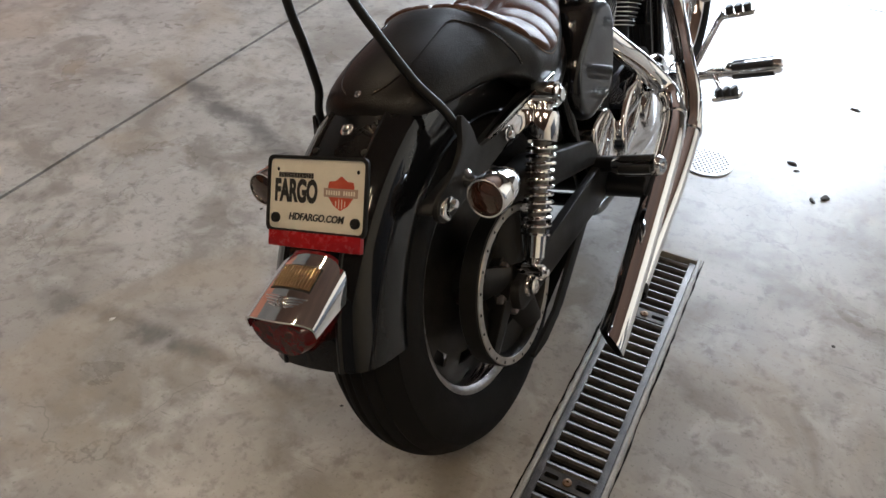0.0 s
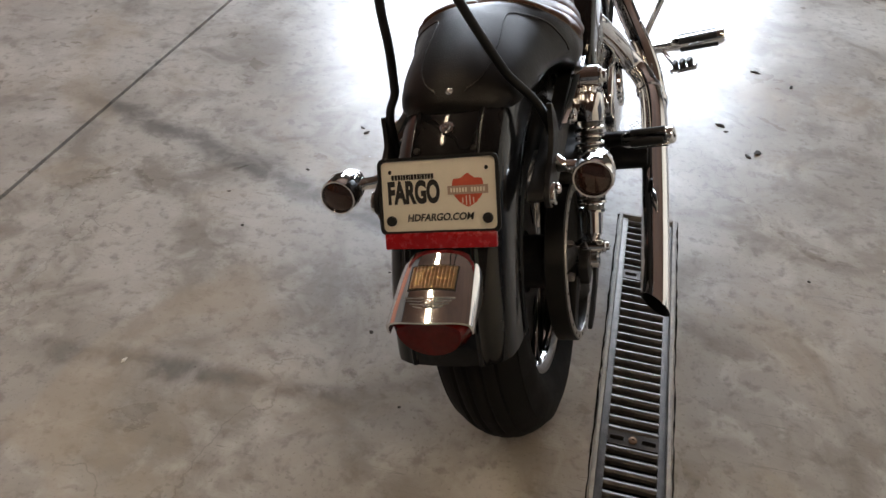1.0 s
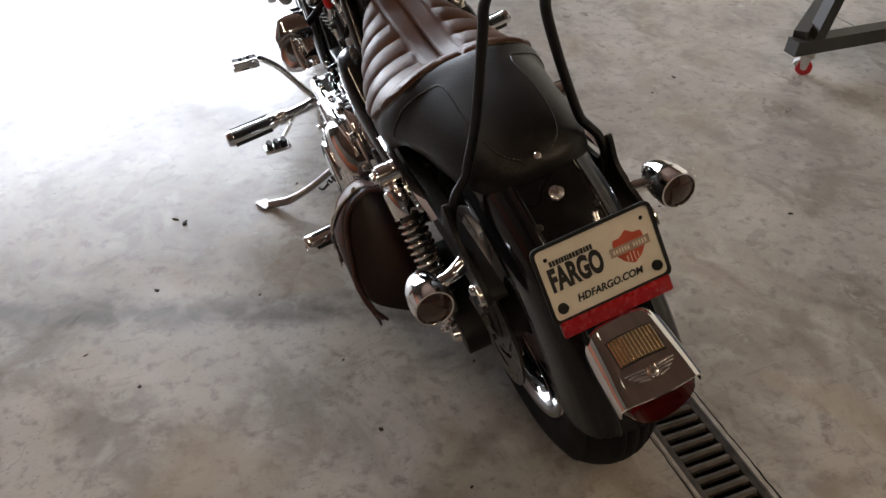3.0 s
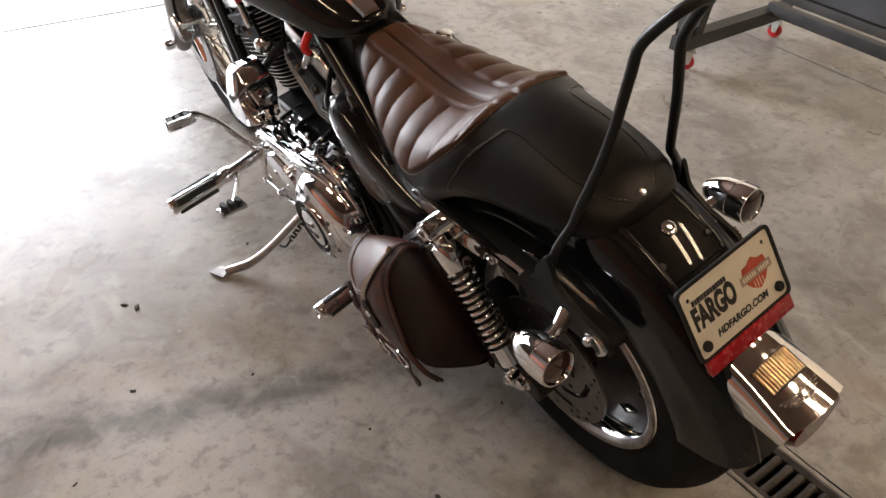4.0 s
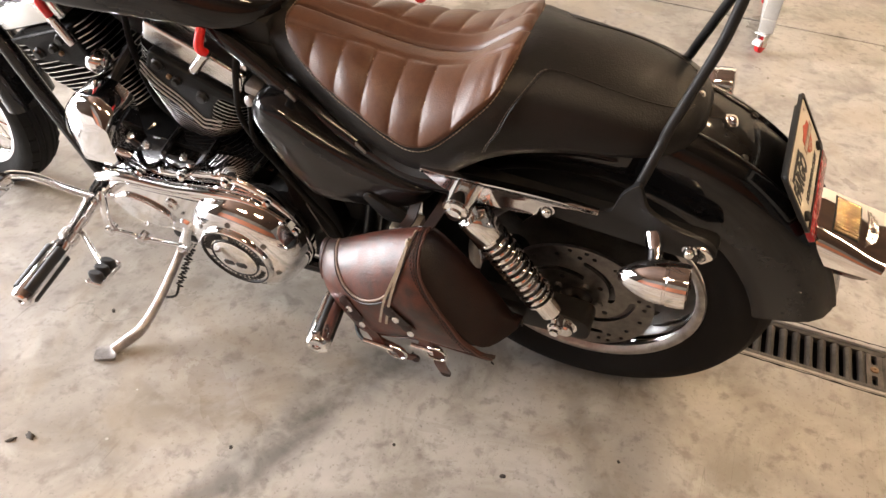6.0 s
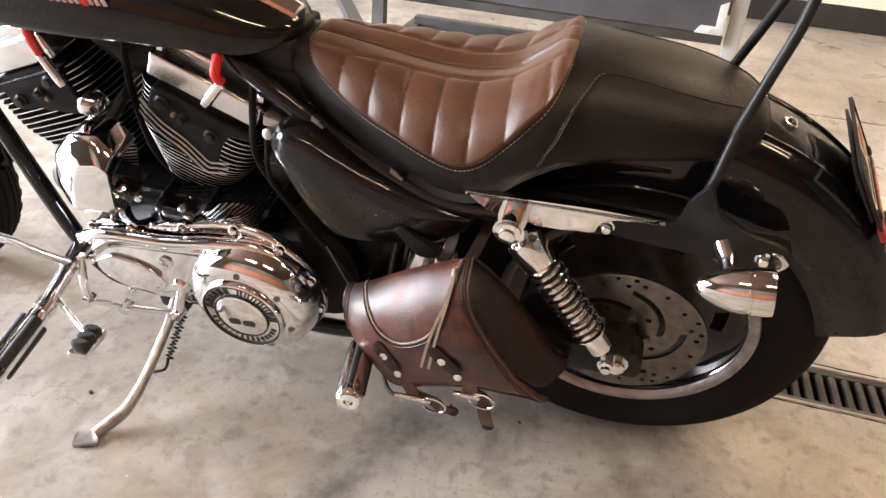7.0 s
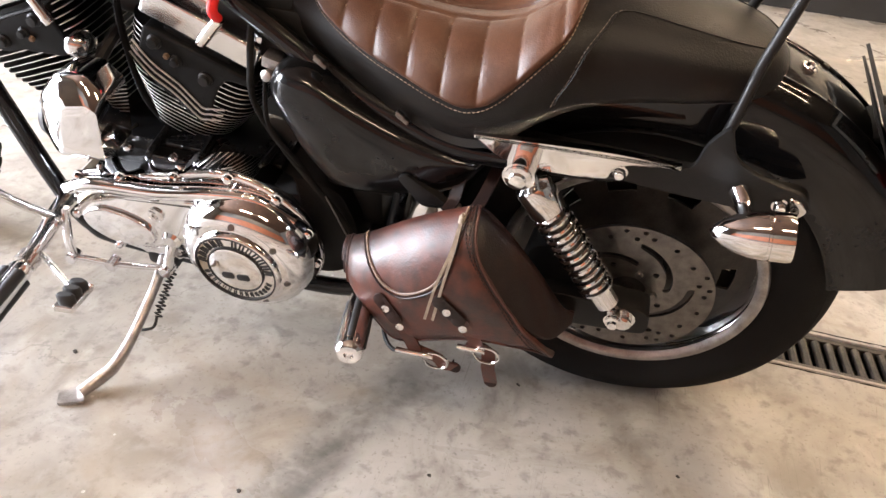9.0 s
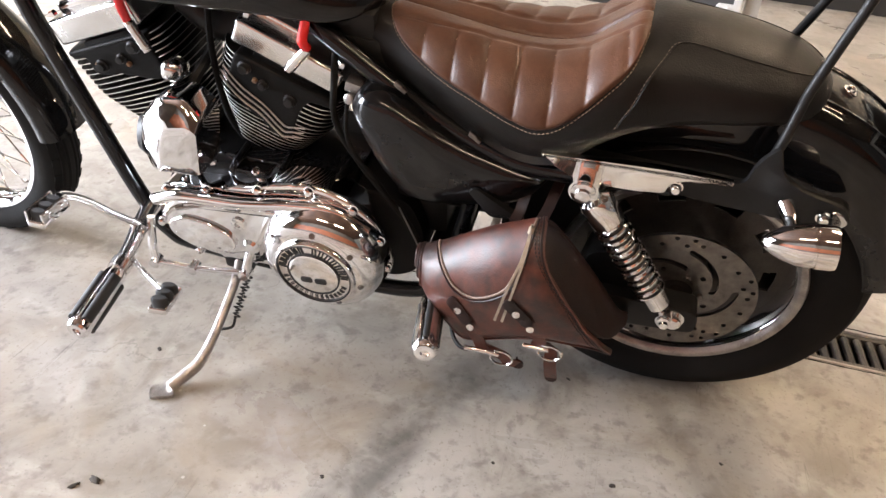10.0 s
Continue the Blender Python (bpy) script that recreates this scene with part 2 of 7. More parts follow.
ALU = material("polished_aluminium", (0.72, 0.72, 0.71), (0.82, 0.82, 0.81), 30, 0.16, 0.28, metal=1.0)
STEEL = material("brushed_disc_steel", (0.13, 0.12, 0.11), (0.23, 0.215, 0.20), 60, 0.3, 0.46, metal=1.0)
WHEEL_GREY = material("dark_wheel_casting", (0.03, 0.028, 0.026), (0.065, 0.06, 0.055), 26, 0.28, 0.42, metal=0.6, bump=0.1)
PAINT = material("gloss_black_paint", (0.0035, 0.0035, 0.0038), (0.005, 0.005, 0.0054), 12, 0.3, 0.4, coat=0.75, spec=0.06)
SATIN = material("satin_black_metal", (0.008, 0.008, 0.008), (0.014, 0.0135, 0.013), 25, 0.34, 0.5, bump=0.08, bump_scale=500, spec=0.25)
WRINKLE = material("wrinkle_black_engine", (0.006, 0.006, 0.006), (0.011, 0.0107, 0.0105), 40, 0.45, 0.6, bump=0.18, bump_scale=700, spec=0.12)
PLASTIC = material("black_plastic", (0.009, 0.009, 0.009), (0.015, 0.015, 0.0145), 30, 0.45, 0.6, spec=0.25)
RUBBER = material("tyre_rubber", (0.006, 0.0058, 0.0056), (0.012, 0.0115, 0.011), 18, 0.66, 0.88, bump=0.25, bump_scale=300, spec=0.15)
GRIP = material("peg_rubber", (0.012, 0.012, 0.012), (0.02, 0.02, 0.02), 40, 0.5, 0.7)
BLACK_HIDE = leather("black_seat_leather", (0.0055, 0.0048, 0.0042), (0.0095, 0.008, 0.007), 0.33, 0.46, spec=0.24)
BROWN_HIDE = leather("brown_seat_leather", (0.054, 0.0215, 0.0115), (0.098, 0.041, 0.021), 0.34, 0.46, spec=0.36)
BAG_HIDE = leather("oxblood_bag_leather", (0.027, 0.0145, 0.012), (0.135, 0.034, 0.018), 0.36, 0.50, 300, 0.25, 4.5, spec=0.5, contrast=(0.40, 0.62))
BAG_DARK = leather("dark_bag_leather", (0.012, 0.0068, 0.0058), (0.032, 0.012, 0.0085), 0.42, 0.6, 300, 0.3, 5.0, spec=0.35, contrast=(0.40, 0.64))
CORD_RED = leather("red_brown_leather_edge", (0.06, 0.023, 0.016), (0.10, 0.040, 0.028), 0.45, 0.55)
CORD = material("tan_cord", (0.13, 0.085, 0.062), (0.24, 0.17, 0.13), 90, 0.6)
STITCH_DARK = material("dark_waxed_thread", (0.006, 0.004, 0.0035), (0.012, 0.008, 0.007), 90, 0.7)
LACE = material("rawhide_lace", (0.27, 0.22, 0.165), (0.40, 0.335, 0.265), 90, 0.8)
THREAD = material("tan_thread", (0.26, 0.19, 0.13), (0.36, 0.28, 0.20), 90, 0.8)
DARK_THREAD = material("dark_thread", (0.14, 0.12, 0.10), (0.21, 0.18, 0.15), 90, 0.8)
RED_LENS = material("red_lens", (0.060, 0.0010, 0.0012), (0.095, 0.0016, 0.002), 60, 0.06, 0.10, coat=0.3, spec=0.2)
# gold put into the clear lens's colour for the lamplight reflected in it
GOLD_GLINT_LENS = material("lamp_glint_lens", (0.52, 0.36, 0.20), (0.64, 0.46, 0.27), 60, 0.10, 0.16, metal=0.85, coat=0.6)
RED_REFLECTOR = material("red_reflector", (0.30, 0.008, 0.012), (0.38, 0.012, 0.016), 90, 0.2, 0.3, coat=0.5)
RED_WIRE = material("red_silicone", (0.62, 0.012, 0.012), (0.72, 0.02, 0.018), 40, 0.35, 0.5)
SMOKE_LENS = material("smoked_lens", (0.03, 0.012, 0.008), (0.05, 0.02, 0.012), 60, 0.08, 0.14, coat=0.8)
PLATE_WHITE = material("plate_cream", (0.74, 0.69, 0.58), (0.80, 0.75, 0.64), 30, 0.35, 0.5)
INK = material("black_ink", (0.012, 0.011, 0.011), (0.02, 0.02, 0.02), 60, 0.5)
RED_INK = material("orange_red_ink", (0.50, 0.07, 0.035), (0.56, 0.10, 0.05), 60, 0.5)
GREY_INK = material("taupe_ink", (0.34, 0.25, 0.20), (0.42, 0.32, 0.26), 60, 0.5)
PINK_INK = material("pale_pink_decal", (0.45, 0.28, 0.28), (0.55, 0.36, 0.36), 60, 0.35)
BOARD = material("charcoal_board", (0.055, 0.057, 0.065), (0.085, 0.087, 0.095), 5, 0.35, 0.55)
GREY_STEEL = material("grey_painted_steel", (0.36, 0.35, 0.33), (0.44, 0.43, 0.40), 12, 0.4, 0.55)
DARK_STEEL = material("dark_painted_steel", (0.03, 0.029, 0.028), (0.055, 0.052, 0.05), 14, 0.45, 0.6)
BRACKET = material("zinc_bracket", (0.66, 0.65, 0.63), (0.8, 0.79, 0.77), 40, 0.35, 0.5, metal=0.4)
RED_CASTER = material("red_urethane", (0.55, 0.015, 0.02), (0.65, 0.03, 0.03), 60, 0.35, 0.5)
BIN_GREY = material("grey_bin_plastic", (0.30, 0.28, 0.27), (0.40, 0.37, 0.36), 5, 0.5, 0.6)
CRUMB = material("dirt_crumb", (0.02, 0.017, 0.014), (0.06, 0.05, 0.04), 200, 0.9)
CHIP = material("pale_chip", (0.55, 0.52, 0.46), (0.7, 0.66, 0.6), 200, 0.8)
WARM_TUBE = glowing("warm_lamp", (1.0, 0.79, 0.53), 66.0)
OUTSIDE = material("sunlit_apron", (0.55, 0.53, 0.50), (0.62, 0.60, 0.57), 0.8, 0.8)

# ---- mesh tools ----


def spline(keys):
    """A smooth function through (place, value) keys."""
    xs, ys = [k[0] for k in keys], [k[1] for k in keys]
    n = len(xs)
    d = [(ys[min(i + 1, n - 1)] - ys[max(i - 1, 0)]) / (xs[min(i + 1, n - 1)] - xs[max(i - 1, 0)]) for i in range(n)]

    def f(x):
        if x <= xs[0]:
            return ys[0]
        if x >= xs[-1]:
            return ys[-1]
        i = max(j for j in range(n - 1) if xs[j] <= x)
        h = xs[i + 1] - xs[i]
        s = (x - xs[i]) / h
        return (ys[i] * (1 + 2 * s) * (1 - s) ** 2 + d[i] * h * s * (1 - s) ** 2 + ys[i + 1] * s * s * (3 - 2 * s) + d[i + 1] * h * s * s * (s - 1))

    return f


def smooth_path(points, per=8, closed=False):
    P = [Vector(p) for p in points]
    n = len(P)
    if n == 2:
        return P
    out = []
    for i in range(n if closed else n - 1):
        a, b, c, d = (P[(i + k) % n] if closed else P[min(max(i + k, 0), n - 1)] for k in (-1, 0, 1, 2))
        for s in range(per):
            t = s / per
            out.append(0.5 * ((2 * b) + (c - a) * t + (2 * a - 5 * b + 4 * c - d) * t * t + (3 * b - a - 3 * c + d) * t ** 3))
    if not closed:
        out.append(P[-1])
    return out


def tube(bm, points, r, per=8, segs=12, closed=False, caps=True, flat=1.0, straight=False):
    """A round bar along points; r: a radius, or radii at the points."""
    pts = [Vector(p) for p in points] if straight else smooth_path(points, per, closed)
    n = len(pts)
    if isinstance(r, (list, tuple)):
        radii = [float(np.interp(i / max(n - 1, 1), np.linspace(0, 1, len(r)), r)) for i in range(n)]
    else:
        radii = [r] * n
    rings, up = [], None
    for i, p in enumerate(pts):
        a, b = (pts[i - 1], pts[(i + 1) % n]) if closed else (pts[max(i - 1, 0)], pts[min(i + 1, n - 1)])
        t = (b - a).normalized()
        if up is None:
            up = t.orthogonal().normalized()
        up = (up - t * up.dot(t)).normalized()
        side = t.cross(up)
        rings.append([bm.verts.new(p + radii[i] * (math.cos(2 * math.pi * k / segs) * up + flat * math.sin(2 * math.pi * k / segs) * side)) for k in range(segs)])
    for i in range(n if closed else n - 1):
        A, B = rings[i], rings[(i + 1) % n]
        for k in range(segs):
            bm.faces.new((A[k], A[(k + 1) % segs], B[(k + 1) % segs], B[k]))
    if caps and not closed:
        bm.faces.new(rings[0][::-1])
        bm.faces.new(rings[-1])
    return bm


def frame_axes(axis):
    z = Vector(axis).normalized()
    x = z.orthogonal().normalized() if abs(z.x) < 0.99 else Vector((0, 1, 0))
    y = z.cross(x)
    return x, y, z


def lathe(bm, profile, origin, axis, segs=48, closed=False, start=0.0, sweep=2 * math.pi, squash=1.0):
    """Turns (along, radius) about an axis through origin. closed: the profile is a ring."""
    x, y, z = frame_axes(axis)
    o = Vector(origin)
    full = abs(sweep - 2 * math.pi) < 1e-6
    count = segs if full else segs + 1
    rings = []
    for a, r in profile:
        if r < 1e-6:
            rings.append([bm.verts.new(o + a * z)] * count)
            continue
        rings.append([bm.verts.new(o + a * z + r * (math.cos(start + sweep * k / segs) * x + squash * math.sin(start + sweep * k / segs) * y)) for k in range(count)])
    m = len(rings)
    for i in range(m if closed else m - 1):
        A, B = rings[i], rings[(i + 1) % m]
        for k in range(segs):
            j = (k + 1) % count
            f = [A[k], A[j], B[j], B[k]]
            f = [v for q, v in enumerate(f) if v not in f[:q]]
            if len(f) > 2:
                bm.faces.new(f)
    return bm


def join(bm, other, m=None):
    me = bpy.data.meshes.new("t")
    other.to_mesh(me)
    other.free()
    if m is not None:
        me.transform(m)
    bm.from_mesh(me)
    bpy.data.meshes.remove(me)
    return bm


def box(bm, size, m=None, bevel=0.0, segs=2):
    o = bmesh.new()
    bmesh.ops.create_cube(o, size=1.0)
    for v in o.verts:
        v.co = Vector((v.co.x * size[0], v.co.y * size[1], v.co.z * size[2]))
    if bevel:
        bmesh.ops.bevel(o, geom=o.edges[:], offset=bevel, segments=segs, profile=0.6, affect="EDGES")
    return join(bm, o, m)


def rounded(poly, r, n=4):
    """The polygon with its corners rounded; r: one radius, or one a corner."""
    out, m = [], len(poly)
    for i in range(m):
        p, a, b = Vector(poly[i]), Vector(poly[i - 1]), Vector(poly[(i + 1) % m])
        rr = r[i] if isinstance(r, (list, tuple)) else r
        u, v = a - p, b - p
        k = min(rr, u.length * 0.48, v.length * 0.48)
        s, e = p + u.normalized() * k, p + v.normalized() * k
        for j in range(n + 1):
            t = j / n
            out.append((1 - t) ** 2 * s + 2 * t * (1 - t) * p + t * t * e)
    return out


def prism(bm, poly, x0, x1, bevel=0.0, segs=2, dome=0.0):
    """A plate with outline poly in (y, z) from x0 (outer, bevelled) to x1. dome: how far the outer face bulges."""
    o = bmesh.new()
    ring = [o.verts.new((x0, p[0], p[1])) for p in poly]
    f = o.faces.new(ring)
    ext = bmesh.ops.extrude_face_region(o, geom=[f])
    for v in ext["geom"]:
        if isinstance(v, bmesh.types.BMVert):
            v.co.x = x1
    o.faces.ensure_lookup_table()
    if bevel:
        rim = [e for e in o.edges if all(abs(v.co.x - x0) < 1e-6 for v in e.verts)]
        bmesh.ops.bevel(o, geom=rim, offset=bevel, segments=segs, profile=0.6, affect="EDGES")
    bmesh.ops.recalc_face_normals(o, faces=o.faces[:])
    return join(bm, o)


def pierced(bm, outer, holes, t, m):
    """A flat plate (x, y outlines) with holes, t thick, set by m."""
    o = bmesh.new()
    edges = []
    for loop in (outer, *holes):
        vs = [o.verts.new((p[0], p[1], 0)) for p in loop]
        edges += [o.edges.new((vs[i - 1], vs[i])) for i in range(len(vs))]
    bmesh.ops.triangle_fill(o, use_beauty=True, use_dissolve=False, edges=edges)
    ext = bmesh.ops.extrude_face_region(o, geom=o.faces[:])
    for v in ext["geom"]:
        if isinstance(v, bmesh.types.BMVert):
            v.co.z += t
    bmesh.ops.recalc_face_normals(o, faces=o.faces[:])
    return join(bm, o, m)


def circle(cx, cy, r, n=24, a0=0.0):
    return [(cx + r * math.cos(a0 + 2 * math.pi * k / n), cy + r * math.sin(a0 + 2 * math.pi * k / n)) for k in range(n)]


def slot_arc(r0, r1, a0, a1, n=10):
    """The outline of a curved slot round the origin."""
    A = [(r1 * math.cos(a0 + (a1 - a0) * k / n), r1 * math.sin(a0 + (a1 - a0) * k / n)) for k in range(n + 1)]
    B = [(r0 * math.cos(a1 + (a0 - a1) * k / n), r0 * math.sin(a1 + (a0 - a1) * k / n)) for k in range(n + 1)]
    return A + B


def loft(bm, rings, cap=True, wrap=True):
    R = [[bm.verts.new(p) for p in ring] for ring in rings]
    for A, B in zip(R, R[1:]):
        n = len(A)
        for k in range(n if wrap else n - 1):
            bm.faces.new((A[k], A[(k + 1) % n], B[(k + 1) % n], B[k]))
    if cap:
        bm.faces.new(R[0][::-1])
        bm.faces.new(R[-1])
    return bm


def part(name, bm, mat, parent=None, label="", sharp=38.0, slots=None):
    """Links a bmesh as one mesh object under a thing or a part."""
    bmesh.ops.recalc_face_normals(bm, faces=bm.faces[:])
    for f in bm.faces:
        f.smooth = True
    for e in bm.edges:
        if len(e.link_faces) == 2:
            e.smooth = e.calc_face_angle(0.0) < radians(sharp)
    me = bpy.data.meshes.new(name)
    bm.to_mesh(me)
    bm.free()
    for s in slots or [mat]:
        me.materials.append(s)
    ob = new(name, me)
    if parent is not None:
        ob.parent = parent
    return tagged(ob, label)


def lettering(name, text, size, mat, parent, m, depth=0.0006, bold=0.0, width=1.0):
    cu = bpy.data.curves.new(name, "FONT")
    cu.body, cu.size, cu.align_x, cu.align_y, cu.extrude, cu.offset = text, size, "CENTER", "CENTER", depth, bold
    ob = new(name, cu)
    me = bpy.data.meshes.new_from_object(ob.evaluated_get(bpy.context.evaluated_depsgraph_get()))
    bpy.data.objects.remove(ob)
    me.transform(m @ Matrix.Diagonal((width, 1, 1, 1)))
    me.materials.clear()
    me.materials.append(mat)
    out = new(name, me)
    out.parent = parent
    return out


def bm_():
    return bmesh.new()


def bolt(bm, p, axis, r=0.006, h=0.005):
    lathe(bm, [(0, r), (h * 0.7, r), (h, r * 0.75), (h, 0)], p, axis, 6)


# ---- room ----
WEST, EAST, SOUTH, NORTH, HIGH = -6.5, 3.95, -8.0, 6.8, 4.6
DOOR_W, DOOR_E, DOOR_H = -3.3, 1.3, 3.6
DRAIN_W, DRAIN_E, DRAIN_END = -0.073, 0.083, 0.778


def build_floor():
    """The slab, with its sawn joints and the trench left open."""
    bm = bm_()
    xs = [WEST, -1.7275, -1.7145, DRAIN_W, DRAIN_E, 2.0235, 2.0365, EAST]
    ys = [SOUTH, DRAIN_END, 2.724, 2.736, NORTH]
    for i in range(len(xs) - 1):
        for j in range(len(ys) - 1):
            if i == 3 and j == 0:
                continue
            groove = i in (1, 5) or j == 2
            x0, x1, y0, y1, z = xs[i], xs[i + 1], ys[j], ys[j + 1], 0.0
            if groove:
                continue
            box(bm, (x1 - x0, y1 - y0, 0.12), pose((x0 + x1) / 2, (y0 + y1) / 2, -0.06))
    return tagged(part("floor", bm, CONCRETE, sharp=20), "mottled grey sealed concrete shop floor with stains and scuffs", "floor", kind="structure")


def build_joints():
    bm = bm_()
    box(bm, (0.02, NORTH - SOUTH, 0.1), pose(-1.721, (NORTH + SOUTH) / 2, -0.062))
    box(bm, (0.02, NORTH - SOUTH, 0.1), pose(2.03, (NORTH + SOUTH) / 2, -0.062))
    box(bm, (EAST - WEST, 0.02, 0.1), pose((EAST + WEST) / 2, 2.73, -0.067))
    return tagged(part("joint_filler", bm, DARK_GAP), "dark dirt-filled sawn joints in the concrete", "floor joint", kind="structure")


def wall(name, x0, x1, y0, y1, z0, z1, mat=WALL_PAINT):
    bm = bm_()
    box(bm, (x1 - x0, y1 - y0, z1 - z0), pose((x0 + x1) / 2, (y0 + y1) / 2, (z0 + z1) / 2))
    return bm


floor = build_floor()
build_joints()
tagged(part("wall_east", wall("", EAST, EAST + 0.2, SOUTH, NORTH + 0.2, -0.12, HIGH), WALL_PAINT), "cream painted shop wall above a black rubber base", "wall", kind="structure")
# unseen west wall, added dark so chrome and black paint mirror little light
west = wall("", WEST - 0.2, WEST, SOUTH, NORTH + 0.2, 2.5, HIGH)
join(west, wall("", WEST - 0.2, WEST, SOUTH, NORTH + 0.2, -0.12, 0.5))
tagged(part("wall_west", west, SHOP_WALL), "unseen dark closing wall, added for dark reflections", "wall", kind="structure")
# unseen band, added to give the chrome its orange reflections
tagged(part("wall_west_reflection_band", wall("", WEST - 0.2, WEST, SOUTH, NORTH + 0.2, 0.5, 2.5), REFLECTION_BAND), "unseen burnt orange wall band, added to warm the chrome's reflections", "wall", kind="structure")
# south wall, likewise unseen and kept dark for the reflections
tagged(part("wall_south", wall("", WEST - 0.2, EAST + 0.2, SOUTH - 0.2, SOUTH, -0.12, HIGH), SHOP_WALL), "unseen dark closing wall, added for dark reflections", "wall", kind="structure")
# unseen north wall, dark for the same reflections, open where daylight enters
bm = wall("", WEST - 0.2, DOOR_W, NORTH, NORTH + 0.2, -0.12, HIGH)
join(bm, wall("", DOOR_E, EAST, NORTH, NORTH + 0.2, -0.12, HIGH))
join(bm, wall("", DOOR_W, DOOR_E, NORTH, NORTH + 0.2, DOOR_H, HIGH))
tagged(part("wall_north", bm, SHOP_WALL), "unseen dark closing wall with a wide open garage door", "wall", kind="structure")
# unseen ceiling, added in brown so that the chrome mirrors a warm tone
tagged(part("ceiling", wall("", WEST - 0.2, EAST + 0.2, SOUTH - 0.2, NORTH + 0.2, HIGH, HIGH + 0.15), CEILING_TINT), "unseen dark brown ceiling, tinted for the chrome's reflections", "ceiling", kind="structure")
bm = bm_()
box(bm, (0.012, NORTH - SOUTH, 0.15), pose(EAST - 0.006, (NORTH + SOUTH) / 2, 0.077), 0.003)
tagged(part("baseboard", bm, BASE_RUBBER), "black rubber wall base", "baseboard", kind="structure")
bm = bm_()
box(bm, (60, 40, 0.1), pose(0, NORTH + 0.2 + 20, -0.07))
tagged(part("ground", bm, OUTSIDE), "pale sunlit concrete apron outside the door", "ground", kind="structure")


def ceiling_light(x, y):
    lamp = tagged(new("ceiling_light"), "long warm two-tube fluorescent shop light", "ceiling light", group="ceiling lights")
    lamp.matrix_world = pose(x, y, HIGH)
    bm = bm_()
    box(bm, (0.24, 1.5, 0.05), pose(0, 0, -0.027), 0.006)
    part("housing", bm, GREY_STEEL, lamp)
    for k in range(2):
        bm = bm_()
        s = -0.055 + 0.11 * k
        tube(bm, [(s, -0.7, -0.072), (s, 0.7, -0.072)], 0.016, segs=10)
        part("fluorescent_tube", bm, WARM_TUBE, lamp, "glowing warm white tube")
    return lamp


for x, y in ((-3.2, 1.2), (-3.0, -1.4), (0.9, -1.7), (1.7, -1.7), (-1.2, -3.6)):
    ceiling_light(x, y)


def build_trench():
    drain = tagged(new("trench_drain"), "black cast-iron slotted trench drain set in the concrete floor", "floor drain", kind="structure")
    drain.matrix_world = pose(0, 0, 0)
    y0, y1 = SOUTH + 0.02, DRAIN_END
    # channel walls and bottom, coloured near-black for the shade under the grate
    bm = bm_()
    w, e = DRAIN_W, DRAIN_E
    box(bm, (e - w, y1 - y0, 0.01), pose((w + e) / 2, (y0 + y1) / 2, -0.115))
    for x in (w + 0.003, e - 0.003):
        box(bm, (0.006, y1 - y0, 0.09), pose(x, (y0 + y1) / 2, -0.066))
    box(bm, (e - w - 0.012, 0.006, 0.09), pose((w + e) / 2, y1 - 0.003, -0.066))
    part("channel", bm, HOLE_SHADE, drain)
    bm = bm_()
    for x in (w + 0.005, e - 0.005):
        box(bm, (0.009, y1 - y0 + 0.004, 0.02), pose(x, (y0 + y1) / 2, -0.0085), 0.0015)
    box(bm, (e - w - 0.02, 0.009, 0.02), pose((w + e) / 2, y1 - 0.005, -0.0085), 0.0015)
    part("edge_angle", bm, STEEL_EDGE, drain, "dirty steel edge angle")
    rail_w = 0.016
    for x in (w + 0.0105 + rail_w / 2, e - 0.0105 - rail_w / 2):
        bm = bm_()
        box(bm, (rail_w, y1 - y0 - 0.02, 0.016), pose(x, (y0 + y1) / 2 - 0.006, -0.0115), 0.002)
        part("grate_rail", bm, IRON, drain)
    pitch = 0.0275
    inner = e - w - 0.021 - 2 * rail_w
    bar = bm_()
    ring = []
    for x in np.linspace(-inner / 2 - 0.002, inner / 2 + 0.002, 5):
        k = 1.0 + 0.12 * (abs(x) > inner * 0.4)
        ring.append([(x, 0.0090 * k * math.cos(a), 0.009 * math.sin(a) * (1 if math.sin(a) > 0 else 1.2)) for a in np.linspace(0, 2 * math.pi, 9)[:-1]])
    loft(bar, ring)
    first = part("grate_bar", bar, IRON, drain)
    cx = (w + e) / 2
    screws = [0.524 * i for i in range(1, -15, -1)]
    rows = [y1 - 0.03 - pitch * i for i in range(8) if y1 - 0.03 - pitch * i > 0.524 + 0.024]
    for top in screws:
        rows += [top - 0.524 * (i + 0.9) / 18.8 for i in range(18)]
    rows = [y for y in rows if y > y0 + 0.05]
    first.matrix_basis = pose(cx, rows[0], -0.0125)
    for y in rows[1:]:
        o = new("grate_bar", first.data)
        o.parent = drain
        o.matrix_basis = pose(cx, y, -0.0125)
    for s in screws:
        if s < y0 + 0.05:
            continue
        bm = bm_()
        outer = [(-inner / 2 - 0.002, -0.017), (inner / 2 + 0.002, -0.017), (inner / 2 + 0.002, 0.017), (-inner / 2 - 0.002, 0.017)]
        h = inner / 2
        holes = [rounded([(-h + 0.004, -0.006), (-0.018, -0.006), (-0.018, 0.006), (-h + 0.004, 0.006)], 0.005), rounded([(0.018, -0.006), (h - 0.004, -0.006), (h - 0.004, 0.006), (0.018, 0.006)], 0.005)]
        pierced(bm, outer, holes, 0.012, pose(cx, s, -0.0165))
        p = part("screw_plate", bm, IRON, drain)
        bm = bm_()
